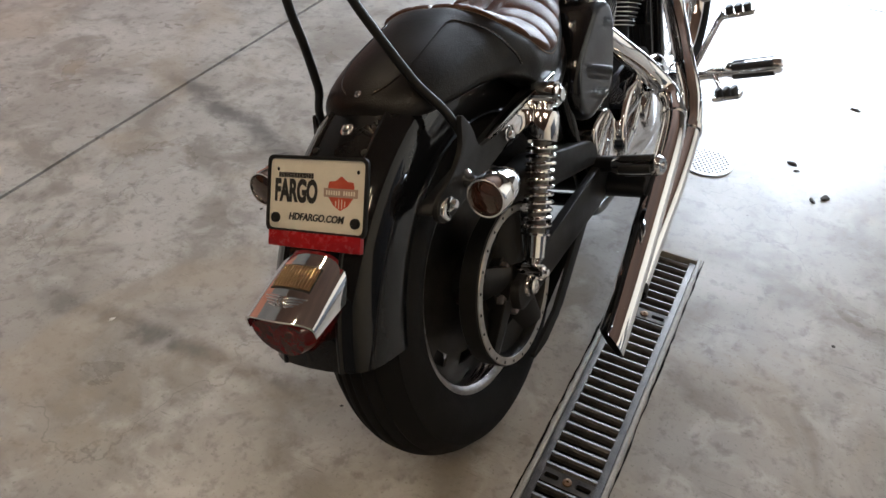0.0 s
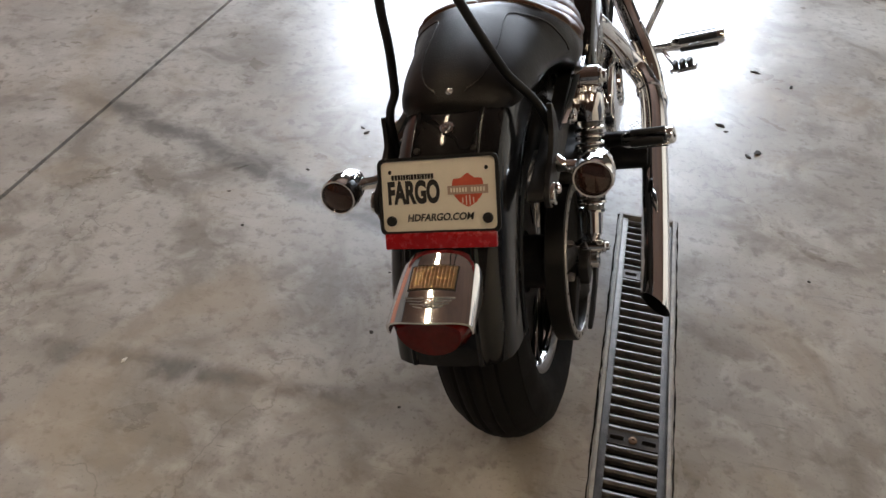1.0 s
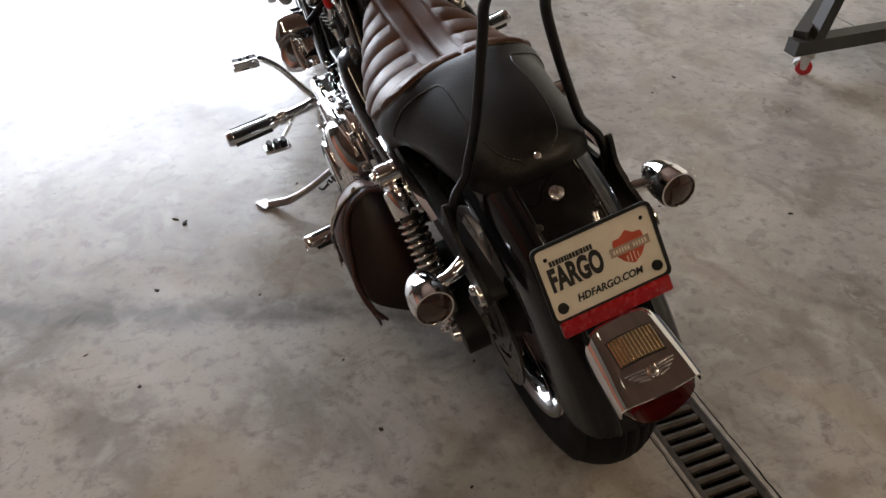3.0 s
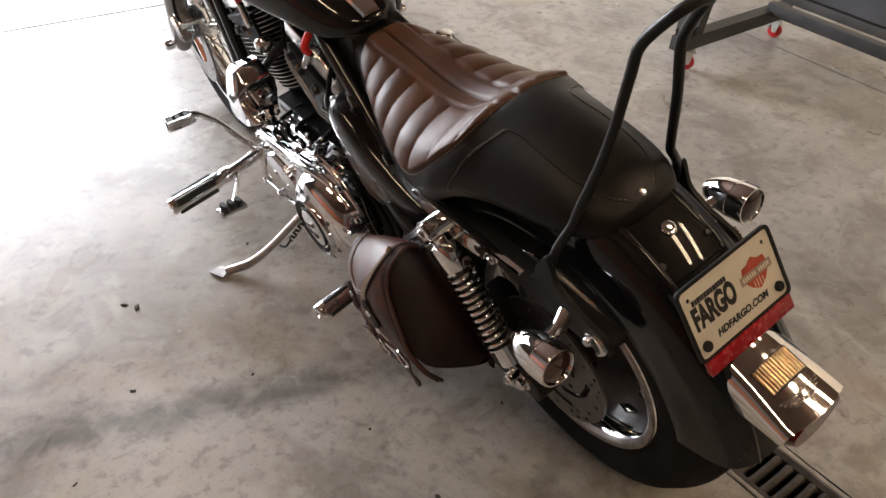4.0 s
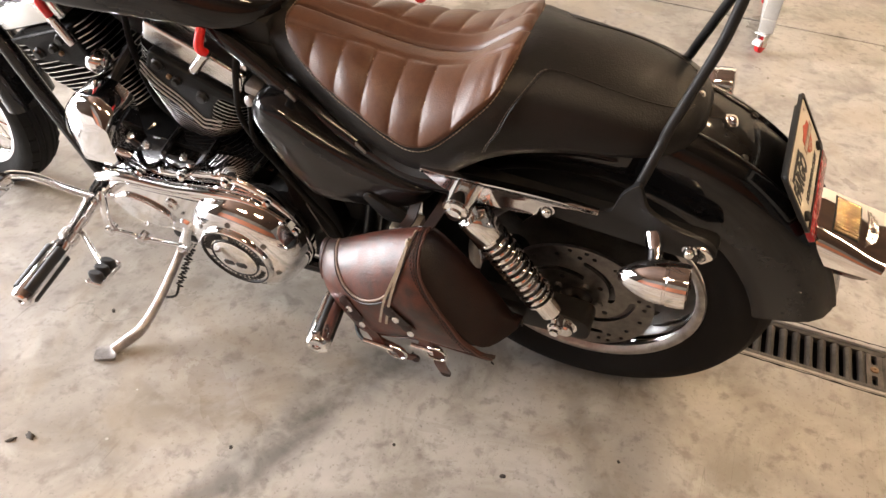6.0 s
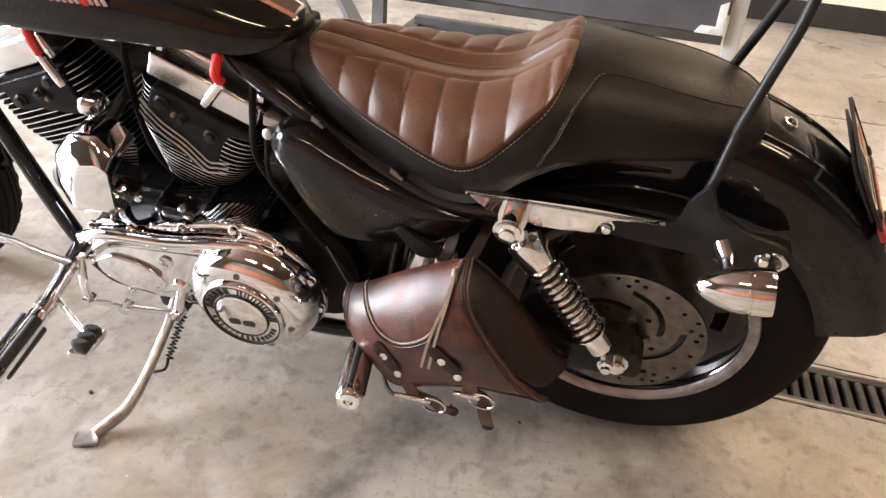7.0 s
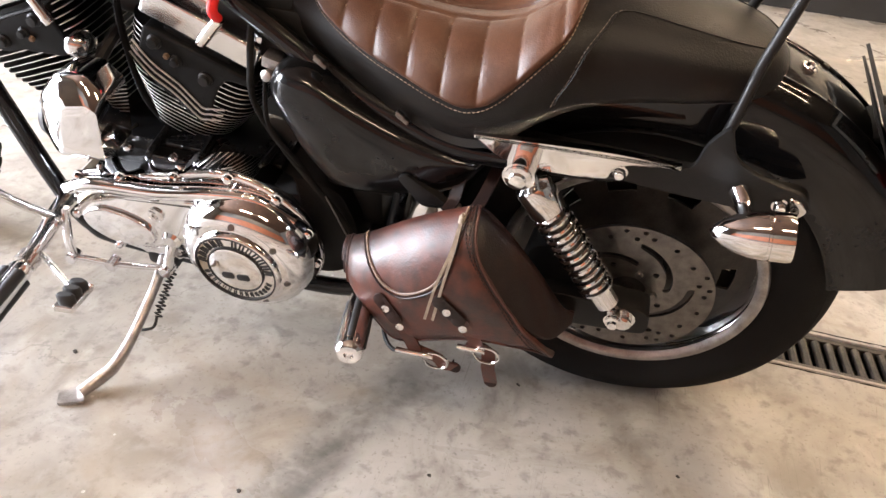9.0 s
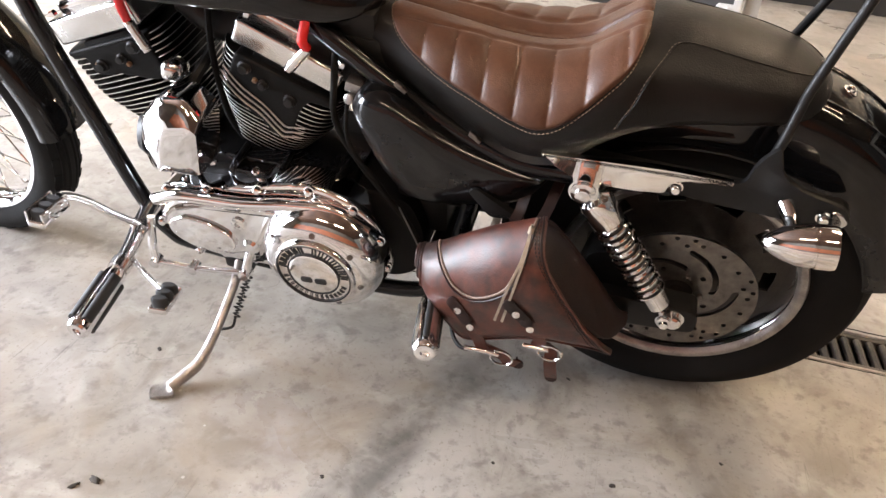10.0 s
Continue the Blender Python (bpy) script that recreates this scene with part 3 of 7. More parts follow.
        lathe(bm, [(0, 0.009), (0.002, 0.009), (0.0028, 0.0075), (0.0028, 0.003), (0.001, 0.0025), (0.001, 0)], (cx, s, -0.0045), (0, 0, 1), 20)
        part("screw", bm, RUST, p, "rusty brass-coloured screw")
    return drain


build_trench()


def build_trench_seams():
    """Ragged dirty lines where the concrete was patched along the trench."""
    rnd = random.Random(5)
    for x in (DRAIN_W - 0.0035, DRAIN_E + 0.004):
        bm = bm_()
        y, rows = -4.0, []
        while y < DRAIN_END + 0.012:
            w = 0.0008 + 0.0022 * rnd.random()
            c = x + 0.0025 * (rnd.random() - 0.5)
            rows.append([(c - w, y, 0.0002), (c - w * 0.6, y, 0.0009), (c + w * 0.6, y, 0.0009), (c + w, y, 0.0002)])
            y += 0.012 + 0.02 * rnd.random()
        loft(bm, rows, wrap=False, cap=False)
        tagged(part("trim", bm, DARK_GAP), "ragged dirty seam in the concrete beside the drain", "floor seam", kind="structure")


build_trench_seams()


def build_round_drain():
    bm = bm_()
    holes = []
    for i in range(-5, 6):
        for j in range(-5, 6):
            x, y = 0.0135 * (i + 0.5 * (j % 2)), 0.0117 * j
            if math.hypot(x, y) < 0.062:
                holes.append(circle(x, y, 0.0042, 6))
    pierced(bm, circle(0, 0, 0.078, 40), holes, 0.004, pose(0, 0, 0.0005))
    ob = tagged(part("round_drain_cover", bm, GALV), "small round perforated metal floor drain cover", "floor drain", kind="structure")
    ob.matrix_world = pose(-0.012, 1.245, 0)
    # flat near-black disc drawn as the shade below the perforated cover
    bm = bm_()
    lathe(bm, [(0, 0.072), (0.0004, 0.072), (0.0004, 0)], (0, 0, 0.0001), (0, 0, 1), 32)
    part("drain_hole_shade", bm, HOLE_SHADE, ob)


build_round_drain()


def crumb(x, y, size, flat, seed, pale=False):
    rnd = random.Random(seed)
    bm = bm_()
    bmesh.ops.create_icosphere(bm, subdivisions=2, radius=1.0)
    for v in bm.verts:
        n = 0.65 + 0.6 * rnd.random()
        v.co = Vector((v.co.x * size * n, v.co.y * size * flat * n, max(v.co.z, -0.1) * size * 0.28 * n))
    low = min(v.co.z for v in bm.verts)
    for v in bm.verts:
        v.co.z -= low
    ob = part("paint_chip" if pale else "dirt_crumb", bm, CHIP if pale else CRUMB)
    tagged(ob, "small pale chip lying on the concrete" if pale else "small dark crumb of dirt on the concrete", "debris", group="floor debris")
    ob.matrix_world = pose(x, y, 0, 0, 0, rnd.random() * 180)


for i, (x, y, s, f) in enumerate(((0.22, 1.36, 0.016, 0.6), (0.236, 1.325, 0.009, 0.7), (0.329, 1.218, 0.018, 0.6), (0.30, 1.19, 0.014, 0.5), (-0.602, 0.14, 0.006, 0.8), (-0.879, 0.961, 0.012, 0.5), (-0.90, 0.985, 0.010, 0.4),
                                  (-0.98, 0.715, 0.007, 0.8), (0.777, 0.467, 0.009, 0.4), (0.36, 1.80, 0.02, 0.3), (0.48, 1.72, 0.016, 0.3), (-0.342, 0.249, 0.006, 0.4), (0.95, 1.30, 0.009, 0.8), (0.80, 1.22, 0.006, 0.7), (-0.75, 0.62, 0.005, 0.7),
                                  (-0.55, 1.05, 0.007, 0.5), (-0.62, 0.35, 0.004, 0.8), (-1.05, 0.42, 0.005, 0.8), (-0.48, -0.05, 0.004, 0.8), (0.42, 0.62, 0.005, 0.8), (-1.15, 0.55, 0.006, 0.4))):
    crumb(x, y, s, f, i)
crumb(-1.092, -0.088, 0.009, 0.5, 77, True)
crumb(0.62, 0.72, 0.006, 0.5, 78, True)


def caster(parent, x, y, turn):
    """A red swivel caster; its plate is at z = 0.08."""
    m = pose(x, y, 0, 0, 0, turn) @ Matrix.Diagonal((0.8, 0.8, 0.8, 1))
    bm = bm_()
    lathe(bm, [(-0.013, 0.0), (-0.013, 0.030), (-0.010, 0.0375), (0.010, 0.0375), (0.013, 0.030), (0.013, 0.0)], (0, 0, 0.0375), (1, 0, 0), 28)
    bm.transform(m)
    wheel = part("caster_wheel", bm, RED_CASTER, parent, "red urethane caster wheel")
    bm = bm_()
    for s in (-0.018, 0.018):
        prism(bm, rounded([(-0.012, 0.03), (0.012, 0.03), (0.03, 0.095), (-0.022, 0.095)], 0.006), s - 0.0015, s + 0.0015)
    box(bm, (0.06, 0.07, 0.006), pose(0, 0.004, 0.098), 0.002)
    lathe(bm, [(0, 0.02), (0.007, 0.02), (0.007, 0.0)], (0, 0.004, 0.098), (0, 0, 1), 20)
    bm.transform(m)
    part("caster_fork", bm, BRACKET, parent, "zinc-plated caster fork")
    bm = bm_()
    tube(bm, [(-0.03, 0, 0.0375), (0.03, 0, 0.0375)], 0.006, segs=8)
    prism(bm, rounded([(0.03, 0.04), (0.055, 0.045), (0.05, 0.06), (0.028, 0.075)], 0.006), -0.02, 0.02, 0.003)
    bm.transform(m)
    part("brake_lever", bm, BRACKET, parent)


def build_board():
    """A charcoal board with zinc corners on a rolling steel stand."""
    rack = tagged(new("rolling_board_stand"), "charcoal board with zinc corners on a red-castered rolling stand", "rolling stand")
    rack.matrix_world = pose(0, 0, 0)
    bm = bm_()
    box(bm, (0.05, 1.27, 0.95), pose(1.68, 0.515, 0.36 + 0.475), 0.006)
    panel = part("panel", bm, BOARD, rack, "charcoal laminate board")
    bm = bm_()
    box(bm, (0.06, 1.28, 0.035), pose(1.685, 0.515, 0.335), 0.004)
    part("panel_edge", bm, DARK_STEEL, panel)
    for y, s in ((-0.12, 1), (1.15, -1)):
        bm = bm_()
        L = [(0, 0), (0.105, 0), (0.085, 0.03), (0.03, 0.03), (0.03, 0.11), (0, 0.125)]
        prism(bm, [(s * a, b) for a, b in L], 0, 0.004, 0.0008)
        for a, b in ((0.05, 0.014), (0.085, 0.014), (0.014, 0.06)):
            bolt(bm, (0, s * a, b), (-1, 0, 0), 0.005, 0.003)
        bm.transform(pose(1.649, y, 0.355))
        part("corner_bracket", bm, BRACKET, panel, "zinc corner bracket")
    bm = bm_()
    lathe(bm, [(0, 0.014), (0.003, 0.014), (0.005, 0.010), (0.005, 0)], (1.655, 0.0, 0.50), (-1, 0, 0), 20)
    part("magnet", bm, PLATE_WHITE, panel, "round white magnet")
    for y in (-0.165, 1.20):
        grey = y < 0
        bm = bm_()
        if grey:
            box(bm, (0.05, 0.055, 1.4), pose(1.70, y, 0.086 + 0.7), 0.004)
            part("post", bm, GREY_STEEL, rack, "grey steel post")
        else:
            tube(bm, [(1.47, 1.19, 0.13), (1.72, 1.28, 0.95)], 0.034, segs=4, straight=True)
            part("post", bm, DARK_STEEL, rack, "dark steel tube post")
        bm = bm_()
        if grey:
            box(bm, (0.62, 0.055, 0.05), pose(1.97, y, 0.111), 0.004)
        else:
            tube(bm, [(1.37, 1.19, 0.118), (2.15, 1.20, 0.125)], 0.040, segs=4, straight=True)
            tube(bm, [(1.40, 1.195, 0.15), (1.95, 1.56, 0.26)], 0.036, segs=4, straight=True)
        part("foot_beam", bm, GREY_STEEL if grey else DARK_STEEL, rack)
    caster(rack, 1.685, -0.165, 60)
    caster(rack, 1.46, 1.18, 40)
    caster(rack, 2.24, -0.165, 20)
    caster(rack, 2.12, 1.20, 10)
    bm = bm_()
    box(bm, (0.05, 1.36, 0.05), pose(2.0, 0.515, 0.160), 0.004)
    part("cross_beam", bm, DARK_STEEL, rack)
    return rack


build_board()


def build_bin():
    bm = bm_()
    lathe(bm, [(0.03, 0.0), (0.03, 0.19), (0.05, 0.205), (0.55, 0.25), (0.62, 0.252), (0.63, 0.265), (0.66, 0.265), (0.66, 0.245), (0.56, 0.24), (0.06, 0.19), (0.06, 0)], (0, 0, 0), (0, 0, 1), 40)
    ob = tagged(part("waste_bin", bm, BIN_GREY), "grey round plastic waste bin on a caster dolly", "waste bin")
    ob.matrix_world = pose(3.3, 2.15, 0.05)
    bm = bm_()
    lathe(bm, [(-0.01, 0), (-0.01, 0.20), (0.03, 0.20), (0.03, 0)], (0, 0, 0), (0, 0, 1), 32)
    for k in range(4):
        a = radians(45 + 90 * k)
        lathe(bm, [(-0.01, 0), (-0.01, 0.025), (0.01, 0.025), (0.01, 0)], (0.17 * math.cos(a), 0.17 * math.sin(a), -0.025), (math.sin(a), -math.cos(a), 0), 16)
    part("dolly", bm, PLASTIC, ob, "black dolly with casters")


build_bin()

# ---- motorcycle: x right, y ahead, z up from where the rear tyre stands ----
bike = tagged(new("motorcycle"), "black cruiser motorcycle, brown quilted seat, leaning on its side stand", "motorcycle")
bike.matrix_world = pose(-0.218, 0.116, 0.0, 0, -15.5, 0)
AXLE = 0.327
FRONT = Vector((0.0, 1.585, 0.326))
R_FRONT = 0.328


def tyre_mesh(width, outer, bead, grooves, drop=0.20):
    h = width / 2
    e = 1 - drop
    prof = [(-h * 0.72, bead), (-h * 0.90, bead + 0.018), (-h, bead + (outer - bead) * 0.42), (-h * 0.97, bead + (outer - bead) * (e - 0.17)), (-h * 0.86, bead + (outer - bead) * e), (-h * 0.84, bead + (outer - bead) * e)]
    for k in range(1, 24):
        a = -0.84 + 1.68 * k / 24
        r = bead + (outer - bead) * (1 - drop * abs(a / 0.84) ** 2.2)
        if any(abs(a - g) < 0.035 for g in grooves):
            r -= 0.004
        prof.append((h * a, r))
    prof += [(h * 0.84, bead + (outer - bead) * e), (h * 0.86, bead + (outer - bead) * e), (h * 0.97, bead + (outer - bead) * (e - 0.17)), (h, bead + (outer - bead) * 0.42), (h * 0.90, bead + 0.018), (h * 0.72, bead)]
    return prof


def build_rear_wheel():
    o = (0, 0, AXLE)
    bm = bm_()
    lathe(bm, [(-0.062, 0.219), (-0.066, 0.215), (-0.066, 0.207), (-0.060, 0.200), (-0.050, 0.196), (-0.025, 0.186), (0.025, 0.186), (0.050, 0.196), (0.060, 0.200), (0.066, 0.207), (0.066, 0.215), (0.062, 0.219), (0.03, 0.207), (-0.03, 0.207)], o, (1, 0, 0), 96, closed=True)
    wheel = part("rear_wheel", bm, CHROME, bike, "polished rim of the rear wheel")
    for s in (-1, 1):
        bm = bm_()
        lathe(bm, [(0.0595, 0.1985), (0.0665, 0.2035), (0.0685, 0.2075), (0.0685, 0.2150), (0.0645, 0.2175), (0.0645, 0.2085), (0.058, 0.2015)], o, (s, 0, 0), 96, closed=True)
        part("rim_lip", bm, WORN_STEEL, wheel, "brushed rim lip")
    bm = bm_()
    lathe(bm, tyre_mesh(0.166, 0.333, 0.211, (-0.42, -0.14, 0.14, 0.42), 0.26), (0.007, 0, AXLE), (1, 0, 0), 120)
    part("rear_tyre", bm, RUBBER, wheel, "black rear tyre")
    # slotted dish
    for s in (-1, 1):
        bm = bm_()
        holes = [slot_arc(0.146, 0.170, a + 0.14, a + 0.44, 8) for a in np.arange(10) * 2 * math.pi / 10]
        pierced(bm, circle(0, 0, 0.190, 80), [*holes, circle(0, 0, 0.06, 30)], 0.004, Matrix.Identity(4))
        for v in bm.verts:
            r = math.hypot(v.co.x, v.co.y)
            v.co.z += 0.028 * (1 - min(r / 0.19, 1.0)) + 0.014
        bm.transform(Matrix.Translation(o) @ Matrix.Rotation(radians(90 * s), 4, "Y"))
        part("slotted_dish", bm, WHEEL_GREY, wheel, "dull grey slotted wheel dish")
    bm = bm_()
    lathe(bm, [(-0.09, 0.0), (-0.09, 0.04), (-0.07, 0.052), (0.07, 0.052), (0.09, 0.04), (0.09, 0)], o, (1, 0, 0), 40)
    part("hub", bm, WHEEL_GREY, wheel)
    bm = bm_()
    holes = []
    for a in np.arange(5) * 2 * math.pi / 5 + radians(23):
        for r, deg in ((0.116, 0), (0.119, 21), (0.120, 40), (0.128, 47), (0.113, 52), (0.128, 60)):
            q = a + radians(deg)
            holes.append(circle(r * math.cos(q), r * math.sin(q), 0.0042, 10))
        # a spiral slot with round ends
        mid = [(0.060 + 0.041 * t, a + radians(42 + 78 * t)) for t in np.linspace(0, 1, 10)]
        side = []
        for sgn in (1, -1):
            for r, q in (mid if sgn > 0 else mid[::-1]):
                side.append(((r + sgn * 0.0058) * math.cos(q), (r + sgn * 0.0058) * math.sin(q)))
        holes.append(rounded([Vector((x, y)) for x, y in side], 0.005, 2))
        q = a + radians(81)
        holes.append(circle(0.058 * math.cos(q), 0.058 * math.sin(q), 0.0052, 12))
    pierced(bm, circle(0, 0, 0.1365, 90), [*holes, circle(0, 0, 0.030, 30)], 0.006, Matrix.Translation((-0.092, 0, AXLE)) @ Matrix.Rotation(radians(-90), 4, "Y"))
    disc = part("brake_disc", bm, STEEL, wheel, "drilled steel brake disc")
    for k in range(5):
        a = 2 * math.pi * k / 5 + 0.6
        bm = bm_()
        bolt(bm, (-0.098, 0.042 * math.cos(a), AXLE + 0.042 * math.sin(a)), (-1, 0, 0), 0.0065, 0.006)
        part("disc_bolt", bm, STEEL, disc)
    bm = bm_()
    lathe(bm, [(0.100, 0.085), (0.100, 0.147), (0.103, 0.150), (0.134, 0.150), (0.137, 0.147), (0.137, 0.132), (0.134, 0.130), (0.118, 0.128), (0.112, 0.085)], o, (1, 0, 0), 90, closed=True)
    pul = part("belt_pulley", bm, SATIN, wheel, "black belt pulley with a bright drilled rim")
    bm = bm_()
    lathe(bm, [(0.1355, 0.1325), (0.1355, 0.1480), (0.1385, 0.1465), (0.1385, 0.1335)], o, (1, 0, 0), 90, closed=True)
    part("pulley_rim", bm, PULLEY_FACE, pul, "bright machined rim face")
    bm = bm_()
    for k in range(5):
        a = 2 * math.pi * k / 5
        d = Vector((0, math.cos(a), math.sin(a)))
        tube(bm, [Vector((0.115, 0, AXLE)) + d * 0.04, Vector((0.115, 0, AXLE)) + d * 0.132], [0.040, 0.034], segs=10, flat=0.5)
    lathe(bm, [(0.085, 0), (0.085, 0.06), (0.122, 0.06), (0.128, 0.045), (0.128, 0)], o, (1, 0, 0), 40)
    lathe(bm, [(0.100, 0.05), (0.100, 0.131), (0.104, 0.131), (0.104, 0.05)], o, (1, 0, 0), 60, closed=True)
    for k in range(24):
        a = 2 * math.pi * k / 24
        d = Vector((0, math.cos(a), math.sin(a)))
        lathe(bm, [(0.134, 0.0028), (0.1392, 0.0028), (0.1392, 0)], Vector((0, 0, AXLE)) + d * 0.1415, (1, 0, 0), 8)
    part("pulley_spider", bm, SATIN, pul, "black pulley spokes")
    for k in range(5):
        a = 2 * math.pi * (k + 0.5) / 5
        bm = bm_()
        bolt(bm, (0.124, 0.05 * math.cos(a), AXLE + 0.05 * math.sin(a)), (1, 0, 0), 0.0100, 0.012)
        part("pulley_bolt", bm, WORN_STEEL, pul, "chrome bolt")
    for s in (-1, 1):
        bm = bm_()
        lathe(bm, [(0.09, 0.011), (0.160, 0.011), (0.160, 0.020), (0.163, 0.020), (0.163, 0.0145), (0.174, 0.0145), (0.177, 0.011), (0.177, 0)], o, (s, 0, 0), 12)
        part("axle_nut", bm, CHROME_SOFT, wheel, "chrome axle nut")
    wheel.location = (0, -0.012, 0.004)


build_rear_wheel()


def build_rear_fender():
    sec = [(0.093, 0.308), (0.0935, 0.330), (0.093, 0.365), (0.089, 0.388), (0.079, 0.406), (0.062, 0.4165), (0.056, 0.4185), (0.053, 0.4225), (0.049, 0.4225), (0.046, 0.4195), (0.025, 0.4225), (0.0, 0.4235)]
    sec = sec + [(-x, r) for x, r in sec[-2::-1]]
    bm = bm_()
    rings = []
    for a in np.linspace(radians(42), radians(163), 64):
        flare = 1.0 + 0.02 * max(0.0, (a - radians(135)) / radians(28))
        outer = [(x * flare, r * math.cos(a), AXLE + r * math.sin(a)) for x, r in sec]
        inner = [(x * flare * 0.965, (r - 0.004) * math.cos(a), AXLE + (r - 0.004) * math.sin(a)) for x, r in sec[::-1]]
        rings.append(outer + inner)
    loft(bm, rings)
    fender = part("rear_fender", bm, PAINT, bike, "gloss black rear fender with rolled beads", sharp=50)
    bm = bm_()
    a = math.atan2(0.714 - AXLE, -0.165)
    d = Vector((0, math.cos(a), math.sin(a)))
    p = Vector((0, 0, AXLE)) + d * 0.4235
    lathe(bm, [(0, 0.011), (0.003, 0.011), (0.004, 0.009), (0.004, 0.007), (0.008, 0.0065), (0.0085, 0.004), (0.006, 0.003), (0.006, 0)], p, d, 20)
    part("seat_screw", bm, CHROME, fender, "chrome seat screw")
    for x in (-0.045, 0.045):
        bm = bm_()
        a = radians(118)
        d = Vector((0, math.cos(a), math.sin(a)))
        lathe(bm, [(0, 0.006), (0.003, 0.005), (0.004, 0)], Vector((x, 0, AXLE)) + d * 0.420, d, 12)
        part("fender_bolt", bm, SATIN, fender)


build_rear_fender()

# ---- seat ----
SEAT_W = spline([(-0.136, 0.034), (-0.125, 0.066), (-0.09, 0.096), (-0.03, 0.113), (0.05, 0.124), (0.12, 0.138), (0.16, 0.150), (0.20, 0.164), (0.26, 0.168), (0.34, 0.147), (0.42, 0.114), (0.50, 0.080), (0.55, 0.060), (0.57, 0.040)])
SEAT_C = spline([(-0.136, 0.735), (-0.125, 0.749), (-0.09, 0.767), (-0.03, 0.784), (0.05, 0.796), (0.11, 0.799), (0.14, 0.792), (0.17, 0.769), (0.21, 0.736), (0.27, 0.720), (0.34, 0.720), (0.42, 0.732), (0.50, 0.744), (0.55, 0.746), (0.57, 0.734)])
SEAT_B = spline([(-0.136, 0.718), (-0.09, 0.712), (-0.03, 0.706), (0.05, 0.697), (0.12, 0.680), (0.17, 0.653), (0.22, 0.616), (0.26, 0.605), (0.30, 0.605), (0.34, 0.613), (0.38, 0.623), (0.42, 0.635), (0.46, 0.647), (0.50, 0.658), (0.54, 0.678), (0.57, 0.698)])
SEAT_TUCK = spline([(-0.136, 0.985), (0.12, 0.985), (0.18, 0.93), (0.24, 0.85), (0.32, 0.86), (0.40, 0.91), (0.50, 0.90), (0.57, 0.88)])
PANEL_U = spline([(0.128, 0.05), (0.132, 0.26), (0.143, 0.50), (0.173, 0.61), (0.202, 0.67), (0.238, 0.745), (0.267, 0.765), (0.303, 0.745), (0.362, 0.715), (0.416, 0.71), (0.469, 0.64), (0.500, 0.53), (0.515, 0.36), (0.526, 0.10)])


def seat_point(y, u):
    w, c, b = SEAT_W(y), SEAT_C(y), SEAT_B(y)
    t, s = abs(u), 1 if u >= 0 else -1
    h = c - b
    k = min(max((0.17 - y) / 0.08, 0.0), 1.0)
    k = k * k * (3 - 2 * k)
    lobe = 0.026 if 0.20 < y < 0.38 else 0.026 * max(0.0, 1 - (max(0.0, 0.20 - y) / 0.05 + max(0.0, y - 0.38) / 0.12))
    P = ((0, c), ((0.62 - 0.12 * k) * w, c + max(0.010 * (1 - k), lobe)), ((1.10 - 0.13 * k) * w, c - (0.24 + 0.08 * k) * h), (SEAT_TUCK(y) * w, b))
    q = ((1 - t) ** 3, 3 * t * (1 - t) ** 2, 3 * t * t * (1 - t), t ** 3)
    return Vector((s * sum(k * p[0] for k, p in zip(q, P)), y, sum(k * p[1] for k, p in zip(q, P))))


def seat_normal(y, u):
    e = 0.004
    a = seat_point(y + e, u) - seat_point(y - e, u)
    b = seat_point(y, min(u + e, 1)) - seat_point(y, max(u - e, -1))
    n = b.cross(a).normalized()
    return n if n.length > 0 else Vector((0, 0, 1))


RIB = 0.0505


def rib_height(y, x):
    """Relief of the insert: a deep spine groove, a plain strip on each side of it, then the padded ribs."""
    x = abs(x)
    ribs = min(max((x - 0.040) / 0.010, 0.0), 1.0)
    arch = abs(math.sin(math.pi * (y + 0.10 * x - 0.0105) / RIB)) ** 0.45
    spine = 0.0060 * math.exp(-(x / 0.0035) ** 2)
    strip = 0.0030 * math.exp(-((x - 0.040) / 0.003) ** 2)
    return 0.0025 + 0.0056 * arch * ribs + 0.0044 * (1 - ribs) - spine - strip


def stitches(bm, pts, r, long=0.0045, gap=0.0022):
    """Separate short stitches along a line of points."""
    cum = [0.0]
    for p, q in zip(pts, pts[1:]):
        cum.append(cum[-1] + (q - p).length)

    def at(d):
        i = min(max(int(np.searchsorted(cum, d)) - 1, 0), len(pts) - 2)
        return pts[i].lerp(pts[i + 1], (d - cum[i]) / max(cum[i + 1] - cum[i], 1e-6))

    d = 0.0
    while d + long < cum[-1]:
        tube(bm, [at(d), at(d + long / 2), at(d + long)], [r * 0.5, r, r * 0.5], segs=5, straight=True)
        d += long + gap
    return bm


